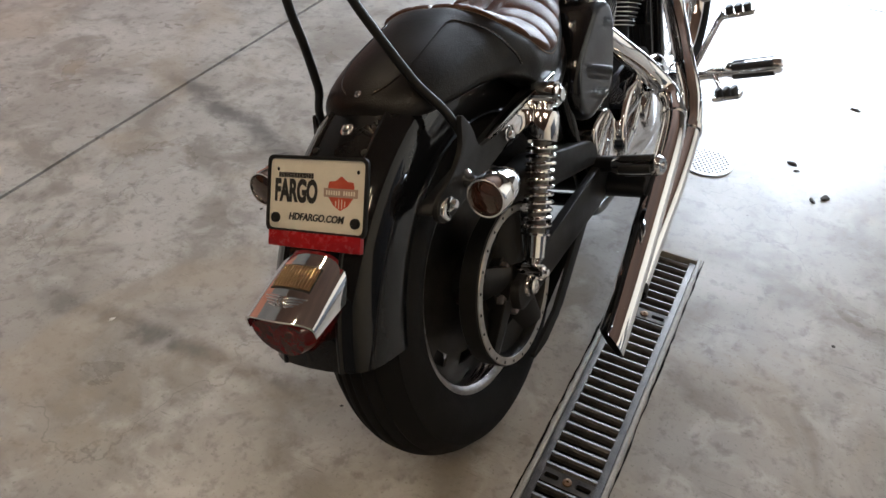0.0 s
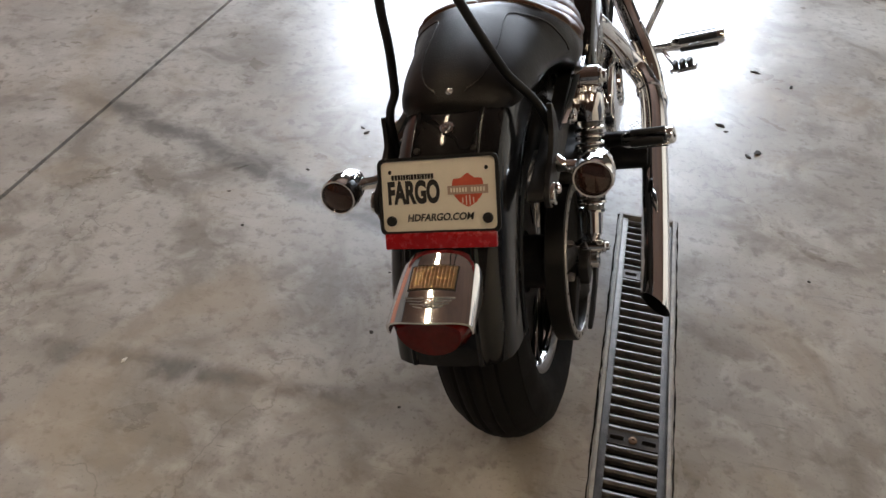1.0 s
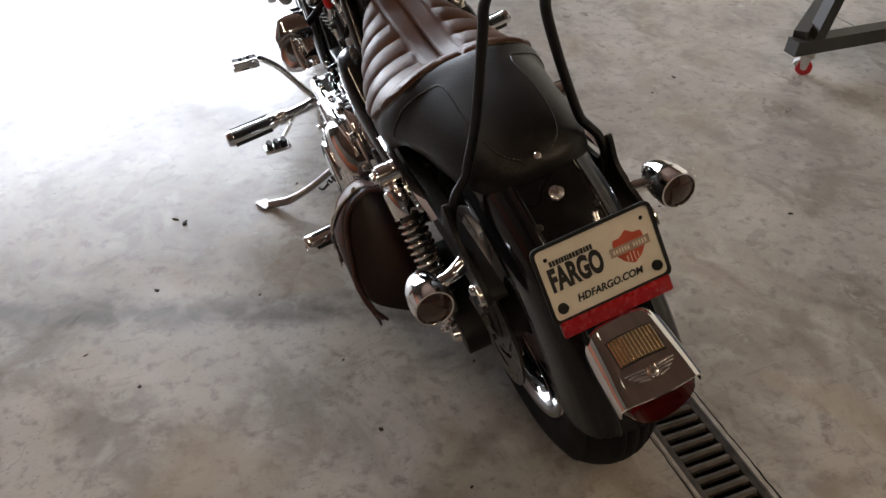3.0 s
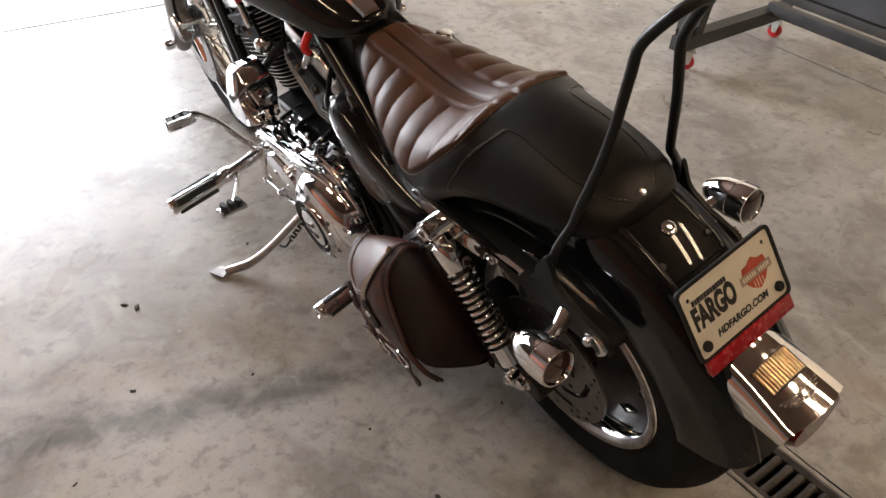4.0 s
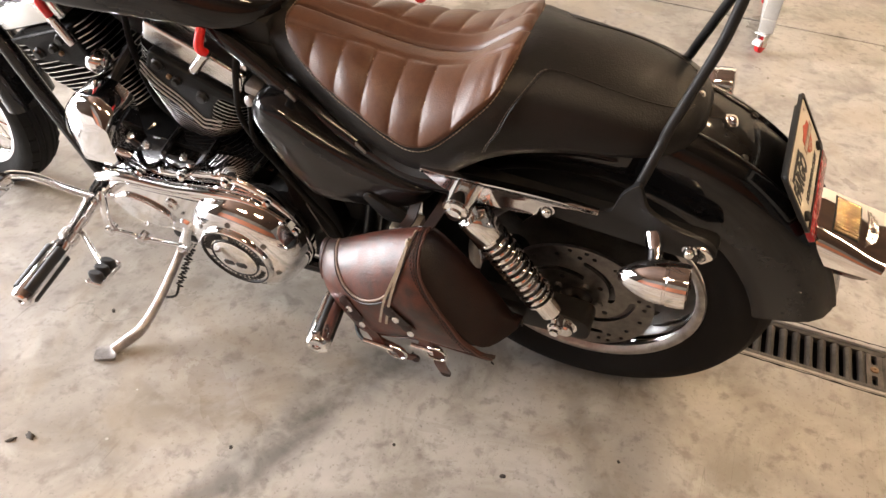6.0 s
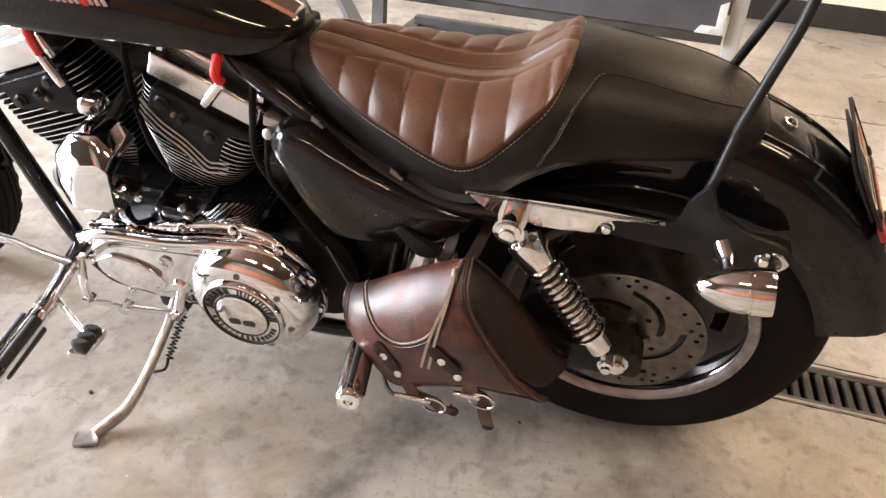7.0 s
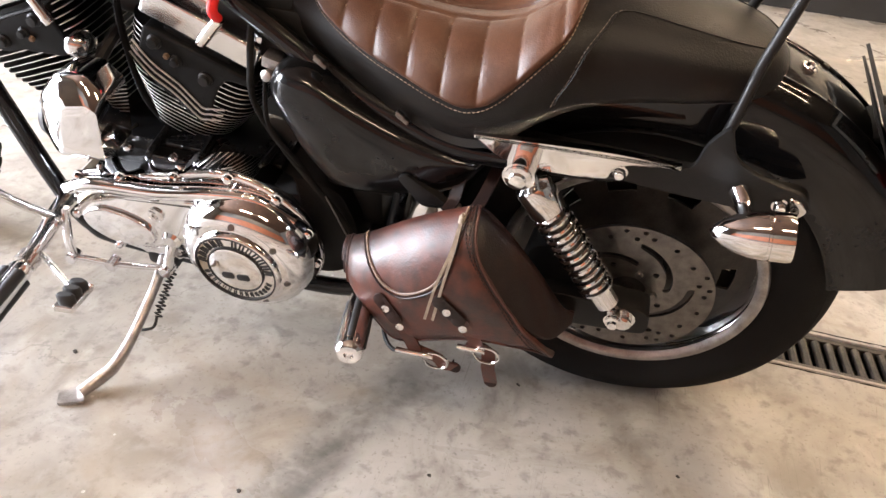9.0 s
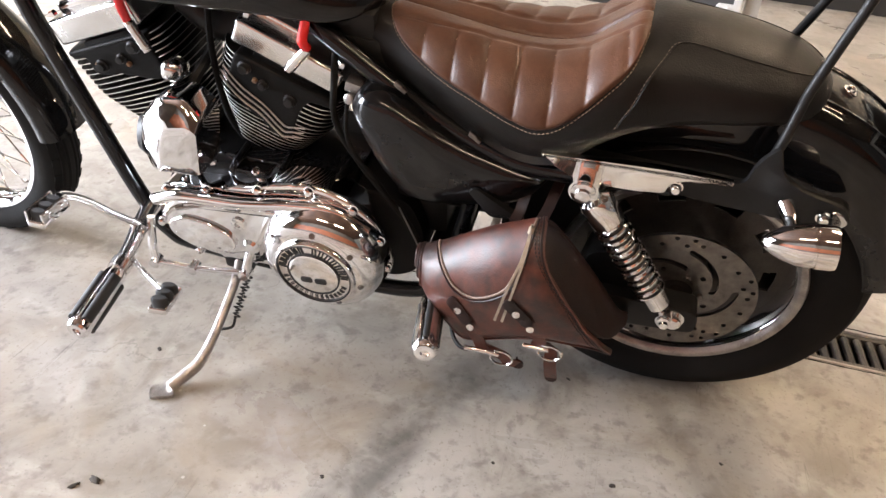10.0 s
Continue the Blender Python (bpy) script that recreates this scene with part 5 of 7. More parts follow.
def build_frame():
    bm = bm_()
    for s in (-1, 1):
        tube(bm, [(s * 0.035, 1.262, 0.86), (s * 0.070, 1.185, 0.735), (s * 0.084, 1.160, 0.66), (s * 0.098, 1.085, 0.42), (s * 0.103, 1.040, 0.275), (s * 0.105, 1.000, 0.205), (s * 0.105, 0.93, 0.180), (s * 0.105, 0.60, 0.175), (s * 0.110, 0.45, 0.20), (s * 0.115, 0.40, 0.27), (s * 0.118, 0.37, 0.40), (s * 0.12, 0.34, 0.56)], 0.0165, per=6, segs=14)
        tube(bm, [(s * 0.045, 0.74, 0.772), (s * 0.072, 0.62, 0.715), (s * 0.092, 0.485, 0.640), (s * 0.118, 0.355, 0.592), (s * 0.128, 0.25, 0.574), (s * 0.126, 0.05, 0.586)], 0.0165, per=6, segs=14)
    tube(bm, [(0, 1.265, 0.87), (0, 0.9, 0.79), (0, 0.62, 0.75)], 0.024, segs=14)
    tube(bm, [(-0.105, 0.93, 0.18), (0.105, 0.93, 0.18)], 0.014)
    tube(bm, [(-0.115, 0.42, 0.24), (0.115, 0.42, 0.24)], 0.016)
    fr = part("frame", bm, PAINT, bike, "gloss black tubular frame")
    bm = bm_()
    lathe(bm, [(-0.085, 0.0), (-0.085, 0.034), (0.085, 0.034), (0.085, 0.0)], (0, 1.27, 0.85), (0, -0.5, 0.866), 28)
    part("steering_head", bm, PAINT, fr)
    for x, y, z in ((-0.116, 0.481, 0.668), (-0.136, 0.355, 0.615)):
        bm = bm_()
        box(bm, (0.012, 0.022, 0.006), pose(x, y, z, 30, 20, 0), 0.001)
        box(bm, (0.012, 0.014, 0.004), pose(x, y + 0.003, z + 0.006, 30, 20, 0), 0.001)
        part("cable_clip", bm, STEEL, fr, "small steel cable clip")
    bm = bm_()
    for s in (-1, 1):
        prism(bm, rounded([(-0.055, 0.300), (0.40, 0.262), (0.44, 0.285), (0.44, 0.330), (0.40, 0.345), (0.12, 0.355), (-0.05, 0.352)], 0.02), s * 0.160, s * (0.142 if s > 0 else 0.115), 0.004)
    tube(bm, [(-0.13, 0.41, 0.305), (0.13, 0.41, 0.305)], 0.03)
    part("swingarm", bm, SATIN, bike, "satin black swingarm")
    # the drive belt and its guards
    bm = bm_()
    r0, r1 = 0.152, 0.052
    c0, c1 = Vector((0, AXLE)), Vector((0.47, 0.335))
    loop = []
    for a in np.linspace(radians(78), radians(282), 30):
        loop.append((c0.x + r0 * math.cos(a), c0.y + r0 * math.sin(a)))
    for a in np.linspace(radians(282), radians(438), 16):
        loop.append((c1.x + r1 * math.cos(a), c1.y + r1 * math.sin(a)))
    A = [[bm.verts.new((x, p[0] + 0.0, p[1])) for p in loop] for x in (0.104, 0.132)]
    n = len(loop)
    for k in range(n):
        bm.faces.new((A[0][k], A[0][(k + 1) % n], A[1][(k + 1) % n], A[1][k]))
    bmesh.ops.solidify(bm, geom=bm.faces[:], thickness=0.004)
    part("drive_belt", bm, RUBBER, bike, "black toothed drive belt")
    bm = bm_()
    prism(bm, rounded([(0.16, 0.500), (0.40, 0.405), (0.44, 0.36), (0.42, 0.34), (0.13, 0.44), (0.02, 0.482), (0.02, 0.50), (0.08, 0.51)], 0.02), 0.148, 0.095, 0.006)
    part("belt_guard", bm, PLASTIC, bike, "black belt guard")
    bm = bm_()
    prism(bm, rounded([(0.38, 0.28), (0.12, 0.165), (0.04, 0.150), (-0.02, 0.158), (-0.02, 0.168), (0.10, 0.185), (0.36, 0.31)], 0.012), 0.146, 0.138, 0.003)
    part("debris_guard", bm, PLASTIC, bike)
    # rear brake caliper
    bm = bm_()
    prism(bm, rounded([(0.075, 0.30), (0.15, 0.29), (0.165, 0.34), (0.150, 0.42), (0.10, 0.435), (0.07, 0.38)], 0.02), -0.135, -0.075, 0.008)
    part("brake_caliper", bm, WRINKLE, bike, "black rear brake caliper")


build_frame()

# ---- tank, side cover, oil tank ----


def build_tank():
    W = spline([(0.535, 0.020), (0.56, 0.058), (0.63, 0.096), (0.75, 0.124), (0.87, 0.142), (1.0, 0.146), (1.10, 0.135), (1.17, 0.105), (1.20, 0.06)])
    T = spline([(0.535, 0.768), (0.59, 0.795), (0.68, 0.836), (0.80, 0.872), (0.92, 0.900), (1.05, 0.918), (1.14, 0.915), (1.20, 0.88)])
    B = spline([(0.535, 0.748), (0.60, 0.734), (0.70, 0.742), (0.80, 0.746), (0.95, 0.750), (1.08, 0.765), (1.20, 0.80)])
    bm = bm_()
    rings = []
    for y in np.linspace(0.535, 1.20, 44):
        w, t, b = W(y), T(y), B(y)
        ring = []
        for a in np.linspace(0, 2 * math.pi, 41)[:-1]:
            c, s = math.cos(a), math.sin(a)
            x = w * math.copysign(abs(c) ** 0.75, c)
            z = b + (t - b) * (0.15 + (0.85 * abs(s) ** 0.8 if s > 0 else -0.15 * abs(s) ** 0.6))
            ring.append((x, y, z))
        rings.append(ring)
    loft(bm, rings)
    tank = part("fuel_tank", bm, PAINT, bike, "gloss black peanut fuel tank", sharp=70)
    bm = bm_()
    rows = []
    for y in np.linspace(0.548, 1.14, 26):
        z = T(y) + 0.002
        h = 0.020 + 0.012 * min(1, (y - 0.548) / 0.1)
        rows.append([(-h, y, z - 0.006), (-h * 0.8, y, z + 0.003), (0, y, z + 0.006), (h * 0.8, y, z + 0.003), (h, y, z - 0.006), (0, y, z - 0.012)])
    loft(bm, rows)
    part("tank_trim", bm, CHROME, tank, "chrome strip along the tank's spine")
    bm = bm_()
    lathe(bm, [(0, 0.036), (0.010, 0.036), (0.018, 0.030), (0.022, 0.0)], (0.045, 0.97, 0.905), (0.1, -0.1, 1), 32)
    part("filler_cap", bm, CHROME, tank, "chrome filler cap")
    # side decal: a red spot between short pale bars
    for i in range(9):
        y = 0.862 - 0.0098 * i
        red = i == 5
        bm = bm_()
        box(bm, (0.003, 0.011 if red else 0.0072, 0.017 if red else 0.011), pose(-W(y) * 0.965, y, 0.822 - 0.03 * (1 - y), -6, -14, 0), 0.001)
        part("decal_spot" if red else "lettering_bar", bm, RED_WIRE if red else PINK_INK, tank, "red decal spot" if red else "pale pink decal bar")


build_tank()


def build_side_cover():
    poly = rounded([(0.570, 0.615), (0.548, 0.648), (0.50, 0.650), (0.38, 0.588), (0.27, 0.560), (0.228, 0.548), (0.262, 0.490), (0.34, 0.462), (0.43, 0.446), (0.475, 0.450), (0.525, 0.51)], [0.02, 0.015, 0.03, 0.06, 0.03, 0.02, 0.03, 0.05, 0.02, 0.03, 0.05], 5)
    bm = bm_()
    cy, cz = 0.405, 0.552
    rings = []
    for x, k in ((-0.095, 0.985), (-0.108, 1.0), (-0.122, 0.99), (-0.134, 0.955), (-0.143, 0.90), (-0.149, 0.82), (-0.153, 0.70), (-0.156, 0.52), (-0.1575, 0.30), (-0.158, 0.10)):
        rings.append([(x, cy + (p[0] - cy) * k, cz + (p[1] - cz) * k) for p in poly])
    loft(bm, rings)
    cover = part("side_cover", bm, PAINT, bike, "gloss black battery side cover", sharp=55)
    cover.location = (0, -0.002, 0.010)
    bm = bm_()
    prism(bm, rounded([(0.27, 0.475), (0.32, 0.468), (0.36, 0.515), (0.345, 0.525)], 0.01), -0.162, -0.148, 0.003)
    part("cover_fin", bm, SATIN, cover)
    bm = bm_()
    lathe(bm, [(0, 0.012), (0.002, 0.012), (0.003, 0.0)], (-0.1495, 0.505, 0.598), (-1, 0.2, 0.2), 20)
    part("cover_emblem", bm, PLASTIC, cover)
    bm = bm_()
    prism(bm, rounded([(0.60, 0.60), (0.57, 0.655), (0.50, 0.672), (0.36, 0.60), (0.33, 0.52), (0.38, 0.45), (0.54, 0.45)], 0.04, 5), 0.158, 0.06, 0.024, 5)
    oil = part("oil_tank", bm, PAINT, bike, "gloss black oil tank", sharp=55)
    bm = bm_()
    lathe(bm, [(0, 0.022), (0.012, 0.022), (0.02, 0.016), (0.022, 0)], (0.130, 0.52, 0.660), (0.3, 0, 1), 24)
    part("oil_cap", bm, CHROME_SOFT, oil, "bright oil filler cap")
    bm = bm_()
    box(bm, (0.19, 0.20, 0.16), pose(0, 0.40, 0.50), 0.01)
    box(bm, (0.15, 0.12, 0.10), pose(0, 0.47, 0.38), 0.01)
    part("battery_tray", bm, PLASTIC, bike, "black battery tray")
    bm = bm_()
    box(bm, (0.13, 0.30, 0.09), pose(0, 0.52, 0.665), 0.01)
    box(bm, (0.12, 0.20, 0.07), pose(0, 0.64, 0.715), 0.01)
    part("wiring_box", bm, PLASTIC, bike)
    bm = bm_()
    tube(bm, [(-0.040, 0.60, 0.735), (-0.075, 0.602, 0.69), (-0.105, 0.598, 0.64), (-0.118, 0.595, 0.58), (-0.115, 0.56, 0.50), (-0.125, 0.50, 0.43), (-0.12, 0.46, 0.36), (-0.125, 0.43, 0.28)], 0.0055, segs=10)
    tube(bm, [(-0.11, 0.575, 0.62), (-0.13, 0.57, 0.55), (-0.118, 0.53, 0.47), (-0.12, 0.50, 0.42)], 0.004, segs=8)
    part("hose", bm, RUBBER, bike)
    bm = bm_()
    tube(bm, [(-0.158, 0.475, 0.455), (-0.162, 0.45, 0.40), (-0.160, 0.43, 0.34), (-0.19, 0.41, 0.30)], 0.0014, segs=6)
    part("wire", bm, STEEL, bike, "thin bare wire")
    bm = bm_()
    box(bm, (0.05, 0.014, 0.075), pose(-0.13, 0.315, 0.415, 8, 0, 0), 0.003)
    box(bm, (0.04, 0.016, 0.03), pose(-0.13, 0.275, 0.44), 0.003)
    part("relay", bm, LACE, bike, "pale yellow relay")


build_side_cover()

# ---- engine ----


def build_engine():
    bm = bm_()
    prism(bm, rounded([(0.46, 0.25), (0.50, 0.215), (0.66, 0.195), (0.86, 0.205), (0.965, 0.245), (0.985, 0.32), (0.955, 0.385), (0.87, 0.42), (0.70, 0.425), (0.56, 0.43), (0.48, 0.42), (0.45, 0.34)], 0.03), -0.108, 0.108, 0.008)
    case = part("engine", bm, WRINKLE, bike, "black crankcase of the V-twin engine")
    for y0, z0, y1, z1 in ((0.90, 0.395, 0.86, 0.445), (0.82, 0.40, 0.80, 0.452), (0.72, 0.405, 0.715, 0.452), (0.63, 0.41, 0.60, 0.458)):
        bm = bm_()
        tube(bm, [(-0.108, y0, z0), (-0.128, (y0 + y1) / 2, (z0 + z1) / 2 + 0.006), (-0.075, y1, z1)], 0.0065, segs=8)
        part("case_rib", bm, PAINT, case)
    for size, at in (((0.13, 0.36, 0.035), pose(-0.04, 0.76, 0.428)), ((0.05, 0.09, 0.03), pose(-0.105, 0.655, 0.425, 12)), ((0.05, 0.07, 0.03), pose(-0.105, 0.775, 0.420))):
        bm = bm_()
        box(bm, size, at, 0.006)
        part("case_boss", bm, PAINT, case)
    for y, z in ((0.93, 0.41), (0.85, 0.432), (0.765, 0.43), (0.69, 0.438)):
        bm = bm_()
        lathe(bm, [(0, 0.008), (0.008, 0.008), (0.011, 0.005), (0.011, 0)], (-0.122, y, z), (-0.6, 0, 0.8), 14)
        part("case_bolt", bm, CHROME, case, "chrome bolt")
    # chrome primary cover
    outline = rounded([(0.496, 0.318), (0.508, 0.258), (0.555, 0.207), (0.62, 0.192), (0.69, 0.202), (0.75, 0.222), (0.82, 0.214), (0.90, 0.222), (0.955, 0.250), (0.975, 0.305), (0.965, 0.362), (0.930, 0.392), (0.86, 0.402), (0.77, 0.420), (0.70, 0.448), (0.64, 0.458), (0.575, 0.440), (0.522, 0.390)], 0.04, 4)
    bm = bm_()
    prism(bm, outline, -0.160, -0.106, 0.010, 3)
    prim = part("primary_cover", bm, CHROME, case, "chrome primary cover")
    bm = bm_()
    prism(bm, rounded([(0.63, 0.400), (0.76, 0.388), (0.91, 0.376), (0.953, 0.340), (0.955, 0.295), (0.915, 0.250), (0.82, 0.244), (0.755, 0.285), (0.72, 0.37), (0.66, 0.39)], 0.03, 4), -0.178, -0.158, 0.012, 4)
    part("primary_bulge", bm, CHROME, prim)
    bm = bm_()
    tube(bm, [(-0.170, 0.962, 0.355), (-0.176, 0.90, 0.384), (-0.176, 0.78, 0.396), (-0.176, 0.68, 0.418), (-0.170, 0.60, 0.420), (-0.165, 0.54, 0.385)], 0.0125, segs=14)
    part("primary_rib", bm, CHROME, prim)
    bm = bm_()
    prism(bm, rounded([(0.80, 0.280), (0.835, 0.258), (0.895, 0.258), (0.935, 0.282), (0.943, 0.312), (0.905, 0.338), (0.85, 0.332), (0.81, 0.312)], 0.022, 4), -0.186, -0.176, 0.004, 3)
    part("inspection_cover", bm, CHROME, prim)
    bm = bm_()
    lathe(bm, [(0.155, 0.122), (0.170, 0.119), (0.196, 0.113), (0.210, 0.103), (0.218, 0.090), (0.221, 0.082), (0.221, 0.0)], (0, 0.624, 0.312), (-1, 0, 0), 80)
    drum = part("clutch_dome", bm, CHROME, case, "chrome clutch dome")
    bm = bm_()
    lathe(bm, [(0.220, 0.0775), (0.228, 0.0765), (0.231, 0.0745), (0.232, 0.072), (0.2295, 0.070), (0.2295, 0.049), (0.232, 0.047), (0.2335, 0.042), (0.236, 0.025), (0.2365, 0)], (0, 0.624, 0.312), (-1, 0, 0), 80)
    derby = part("derby_cover", bm, CHROME, drum, "round chrome cover with a lettered ring")
    bm = bm_()
    for r0, r1 in ((0.0692, 0.0708), (0.0478, 0.0496)):
        lathe(bm, [(0.2302, r0), (0.2326, r0), (0.2326, r1), (0.2302, r1)], (0, 0.624, 0.312), (-1, 0, 0), 72, closed=True)
    part("ring_line", bm, INK, derby)
    for lo, hi, count in ((8, 172, 14), (200, 340, 15)):
        for k in range(count):
            if k == 6 and count == 14:
                continue
            a = radians(lo + (hi - lo) * k / (count - 1))
            d = Vector((0, math.cos(a), math.sin(a)))
            t = Vector((0, -math.sin(a), math.cos(a)))
            c = Vector((-0.2303, 0.624, 0.312)) + d * 0.0594
            for off, long in ((-0.0029, 0.0160), (0.0029, 0.0135)) if count == 14 else ((-0.0017, 0.0105), (0.0017, 0.0085)):
                bm = bm_()
                bmesh.ops.create_cube(bm, size=1.0)
                bm.transform(Matrix.Translation(c + t * off) @ Matrix.Rotation(a, 4, "X") @ Matrix.Diagonal((0.0009, long, 0.0029 if count == 14 else 0.0015, 1)))
                part("lettering_bar", bm, INK, derby)
    bm = bm_()
    for k, (y, z) in enumerate(((0.609, 0.304), (0.636, 0.302))):
        prism(bm, rounded([(y - 0.012, z - 0.006), (y + 0.011, z - 0.009), (y + 0.012, z + 0.004), (y - 0.010, z + 0.008)], 0.005), -0.2372, -0.2345, 0.0004)
    part("cover_recess", bm, INK, derby)
    for k in range(7):
        a = radians(40 + 51 * k)
        bm = bm_()
        lathe(bm, [(0, 0.006), (0.003, 0.0055), (0.0035, 0.003), (0.0025, 0)], (-0.2180, 0.624 + 0.086 * math.cos(a), 0.312 + 0.086 * math.sin(a)), (-0.8, 0.6 * math.cos(a), 0.6 * math.sin(a)), 14)
        part("derby_screw", bm, STEEL, drum)
    for y, z in ((0.518, 0.365), (0.508, 0.300), (0.565, 0.427), (0.645, 0.450), (0.745, 0.428), (0.85, 0.402), (0.935, 0.383), (0.968, 0.29), (0.90, 0.230)):
        bm = bm_()
        lathe(bm, [(0, 0.0095), (0.004, 0.0095), (0.005, 0.0075), (0.012, 0.0075), (0.014, 0.005), (0.014, 0)], (-0.159, y, z), (-1, 0, 0), 16)
        part("cover_bolt", bm, CHROME, prim, "chrome cover bolt")
    bm = bm_()
    lathe(bm, [(0, 0.014), (0.004, 0.014), (0.006, 0.010), (0.006, 0.006), (0.003, 0.005), (0.003, 0)], (-0.178, 0.79, 0.345), (-1, 0, 0), 18)
    part("chain_plug", bm, CHROME_SOFT, prim)
    # right-hand cam cover
    bm = bm_()
    prism(bm, rounded([(0.55, 0.24), (0.70, 0.215), (0.88, 0.22), (0.95, 0.28), (0.94, 0.36), (0.86, 0.41), (0.72, 0.42), (0.60, 0.40), (0.55, 0.34)], 0.04, 4), 0.165, 0.106, 0.014, 4)
    cam_cover = part("cam_cover", bm, CHROME, case, "chrome cam cover")
    bm = bm_()
    lathe(bm, [(0.16, 0.055), (0.17, 0.052), (0.174, 0.045), (0.174, 0)], (0, 0.74, 0.31), (1, 0, 0), 40)
    part("timer_cover", bm, CHROME, cam_cover)
    bm = bm_()
    prism(bm, rounded([(0.42, 0.27), (0.55, 0.25), (0.57, 0.36), (0.52, 0.43), (0.42, 0.42)], 0.03, 4), 0.150, 0.106, 0.010, 3)
    part("sprocket_cover", bm, CHROME, case, "chrome sprocket cover")
    case.location = (0, -0.008, 0.005)
    return case


case = build_engine()


def build_cylinder(name, base, tilt):
    """A finned cylinder with head and rocker box; tilt: degrees towards the rear."""
    m = Matrix.Translation(base) @ Matrix.Rotation(radians(tilt), 4, "X")
    bm = bm_()
    lathe(bm, [(-0.02, 0.0), (-0.02, 0.062), (0.25, 0.062), (0.25, 0.0)], (0, 0, 0), (0, 0, 1), 32)
    bm.transform(m)
    cyl = part(name, bm, WRINKLE, case, "black finned engine cylinder")
    for k in range(19):
        z = 0.036 + k * 0.0107
        e = k / 18
        hw = 0.070 + 0.026 * min(1.0, e * 2.0)
        hl = 0.072 + 0.040 * min(1.0, e * 1.7)
        poly = rounded([(-hw, -hl), (hw, -hl), (hw, hl), (-hw, hl)], min(hw, hl) * (0.92 - 0.42 * e), 8)
        o = bmesh.new()
        vs = [o.verts.new((p[0], p[1], 0)) for p in poly]
        f = o.faces.new(vs)
        ext = bmesh.ops.extrude_face_region(o, geom=[f])
        for v in ext["geom"]:
            if isinstance(v, bmesh.types.BMVert):
                v.co.z = 0.0018
        bmesh.ops.recalc_face_normals(o, faces=o.faces[:])
        for f in o.faces:
            f.material_index = 1 if abs(f.normal.z) < 0.5 else 0
        o.transform(m @ Matrix.Translation((0, 0, z)))
        part("fin", o, WRINKLE, cyl, slots=[WRINKLE, FIN_EDGE])
    # the black casting that comes down over the middle of the fins
    d = -1 if tilt > 0 else 1
    bm = bm_()
    poly = [(0.081, 0.236), (0.083, 0.168), (0.070, 0.152), (0.050, 0.140), (0.010, 0.129), (-0.026, 0.111), (-0.042, 0.108), (-0.052, 0.116), (-0.052, 0.190), (-0.060, 0.214), (-0.104, 0.224), (-0.104, 0.236)]
    if d > 0:
        poly = [(0.090, 0.236), (0.086, 0.224), (0.055, 0.220), (0.060, 0.190), (0.045, 0.180), (0.005, 0.176), (-0.060, 0.150), (-0.085, 0.152), (-0.088, 0.215), (-0.100, 0.236)]
    prism(bm, rounded(poly, 0.010, 4), -0.0975, -0.055, 0.005, 3)
    bm.transform(m)
    head = part("head_casting", bm, WRINKLE, cyl, "black head casting over the fins")
    if d < 0:
        for k in range(3):
            z = 0.012 * k - 0.010
            bm = bm_()
            tube(bm, [m @ Vector(p) for p in ((-0.0960, 0.094, 0.188 - z), (-0.0985, 0.076, 0.178 - z), (-0.0985, 0.050, 0.164 - z), (-0.0985, 0.010, 0.153 - z), (-0.0985, -0.026, 0.135 - z), (-0.0985, -0.039, 0.131 - z), (-0.0985, -0.050, 0.137 - z), (-0.0965, -0.070, 0.146 - z))], 0.0016, segs=6)
            part("head_fin", bm, FIN_EDGE, head, "bright machined fin edge")
    for y, z, r in ((0.058, 0.218, 0.009), (0.020, 0.204, 0.007), (-0.030, 0.200, 0.009)):
        bm = bm_()
        lathe(bm, [(0, r * 1.3), (0.004, r * 1.3), (0.006, r), (0.012, r * 0.9), (0.013, 0)], m @ Vector((-0.097, y * (1 if d < 0 else -1), z)), m.to_3x3() @ Vector((-1, 0, 0)), 18)
        part("head_boss", bm, SATIN, head)
    bm = bm_()
    box(bm, (0.150, 0.115, 0.060), m @ pose(-0.012, 0.0, 0.215), 0.012)
    part("head_block", bm, WRINKLE, cyl, "black cylinder head")
    bm = bm_()
    box(bm, (0.182, 0.190, 0.046), m @ pose(0, 0, 0.270), 0.007, 3)
    rk = part("rocker_box", bm, ALU, cyl, "chrome rocker box")
    bm = bm_()
    box(bm, (0.125, 0.165, 0.026), m @ pose(0.0, 0, 0.298), 0.009, 3)
    part("rocker_lid", bm, CHROME, rk)
    for s in (-1, 1):
        bm = bm_()
        bolt(bm, m @ Vector((-0.075, s * 0.084, 0.297)), (m.to_3x3() @ Vector((0, 0, 1))), 0.008, 0.01)
        part("rocker_bolt", bm, CHROME, rk, "chrome rocker bolt")
    for y in (-0.03, 0.035):
        bm = bm_()
        bolt(bm, m @ Vector((-0.099, y, 0.205 if y > 0 else 0.192)), (m.to_3x3() @ Vector((-1, 0, 0))), 0.005, 0.006)
        part("head_bolt", bm, RUST, cyl, "copper-coloured head bolt")
    return cyl


rear_cyl = build_cylinder("rear_cylinder", (0, 0.795, 0.412), 22.5)
front_cyl = build_cylinder("front_cylinder", (0, 0.940, 0.412), -22.5)


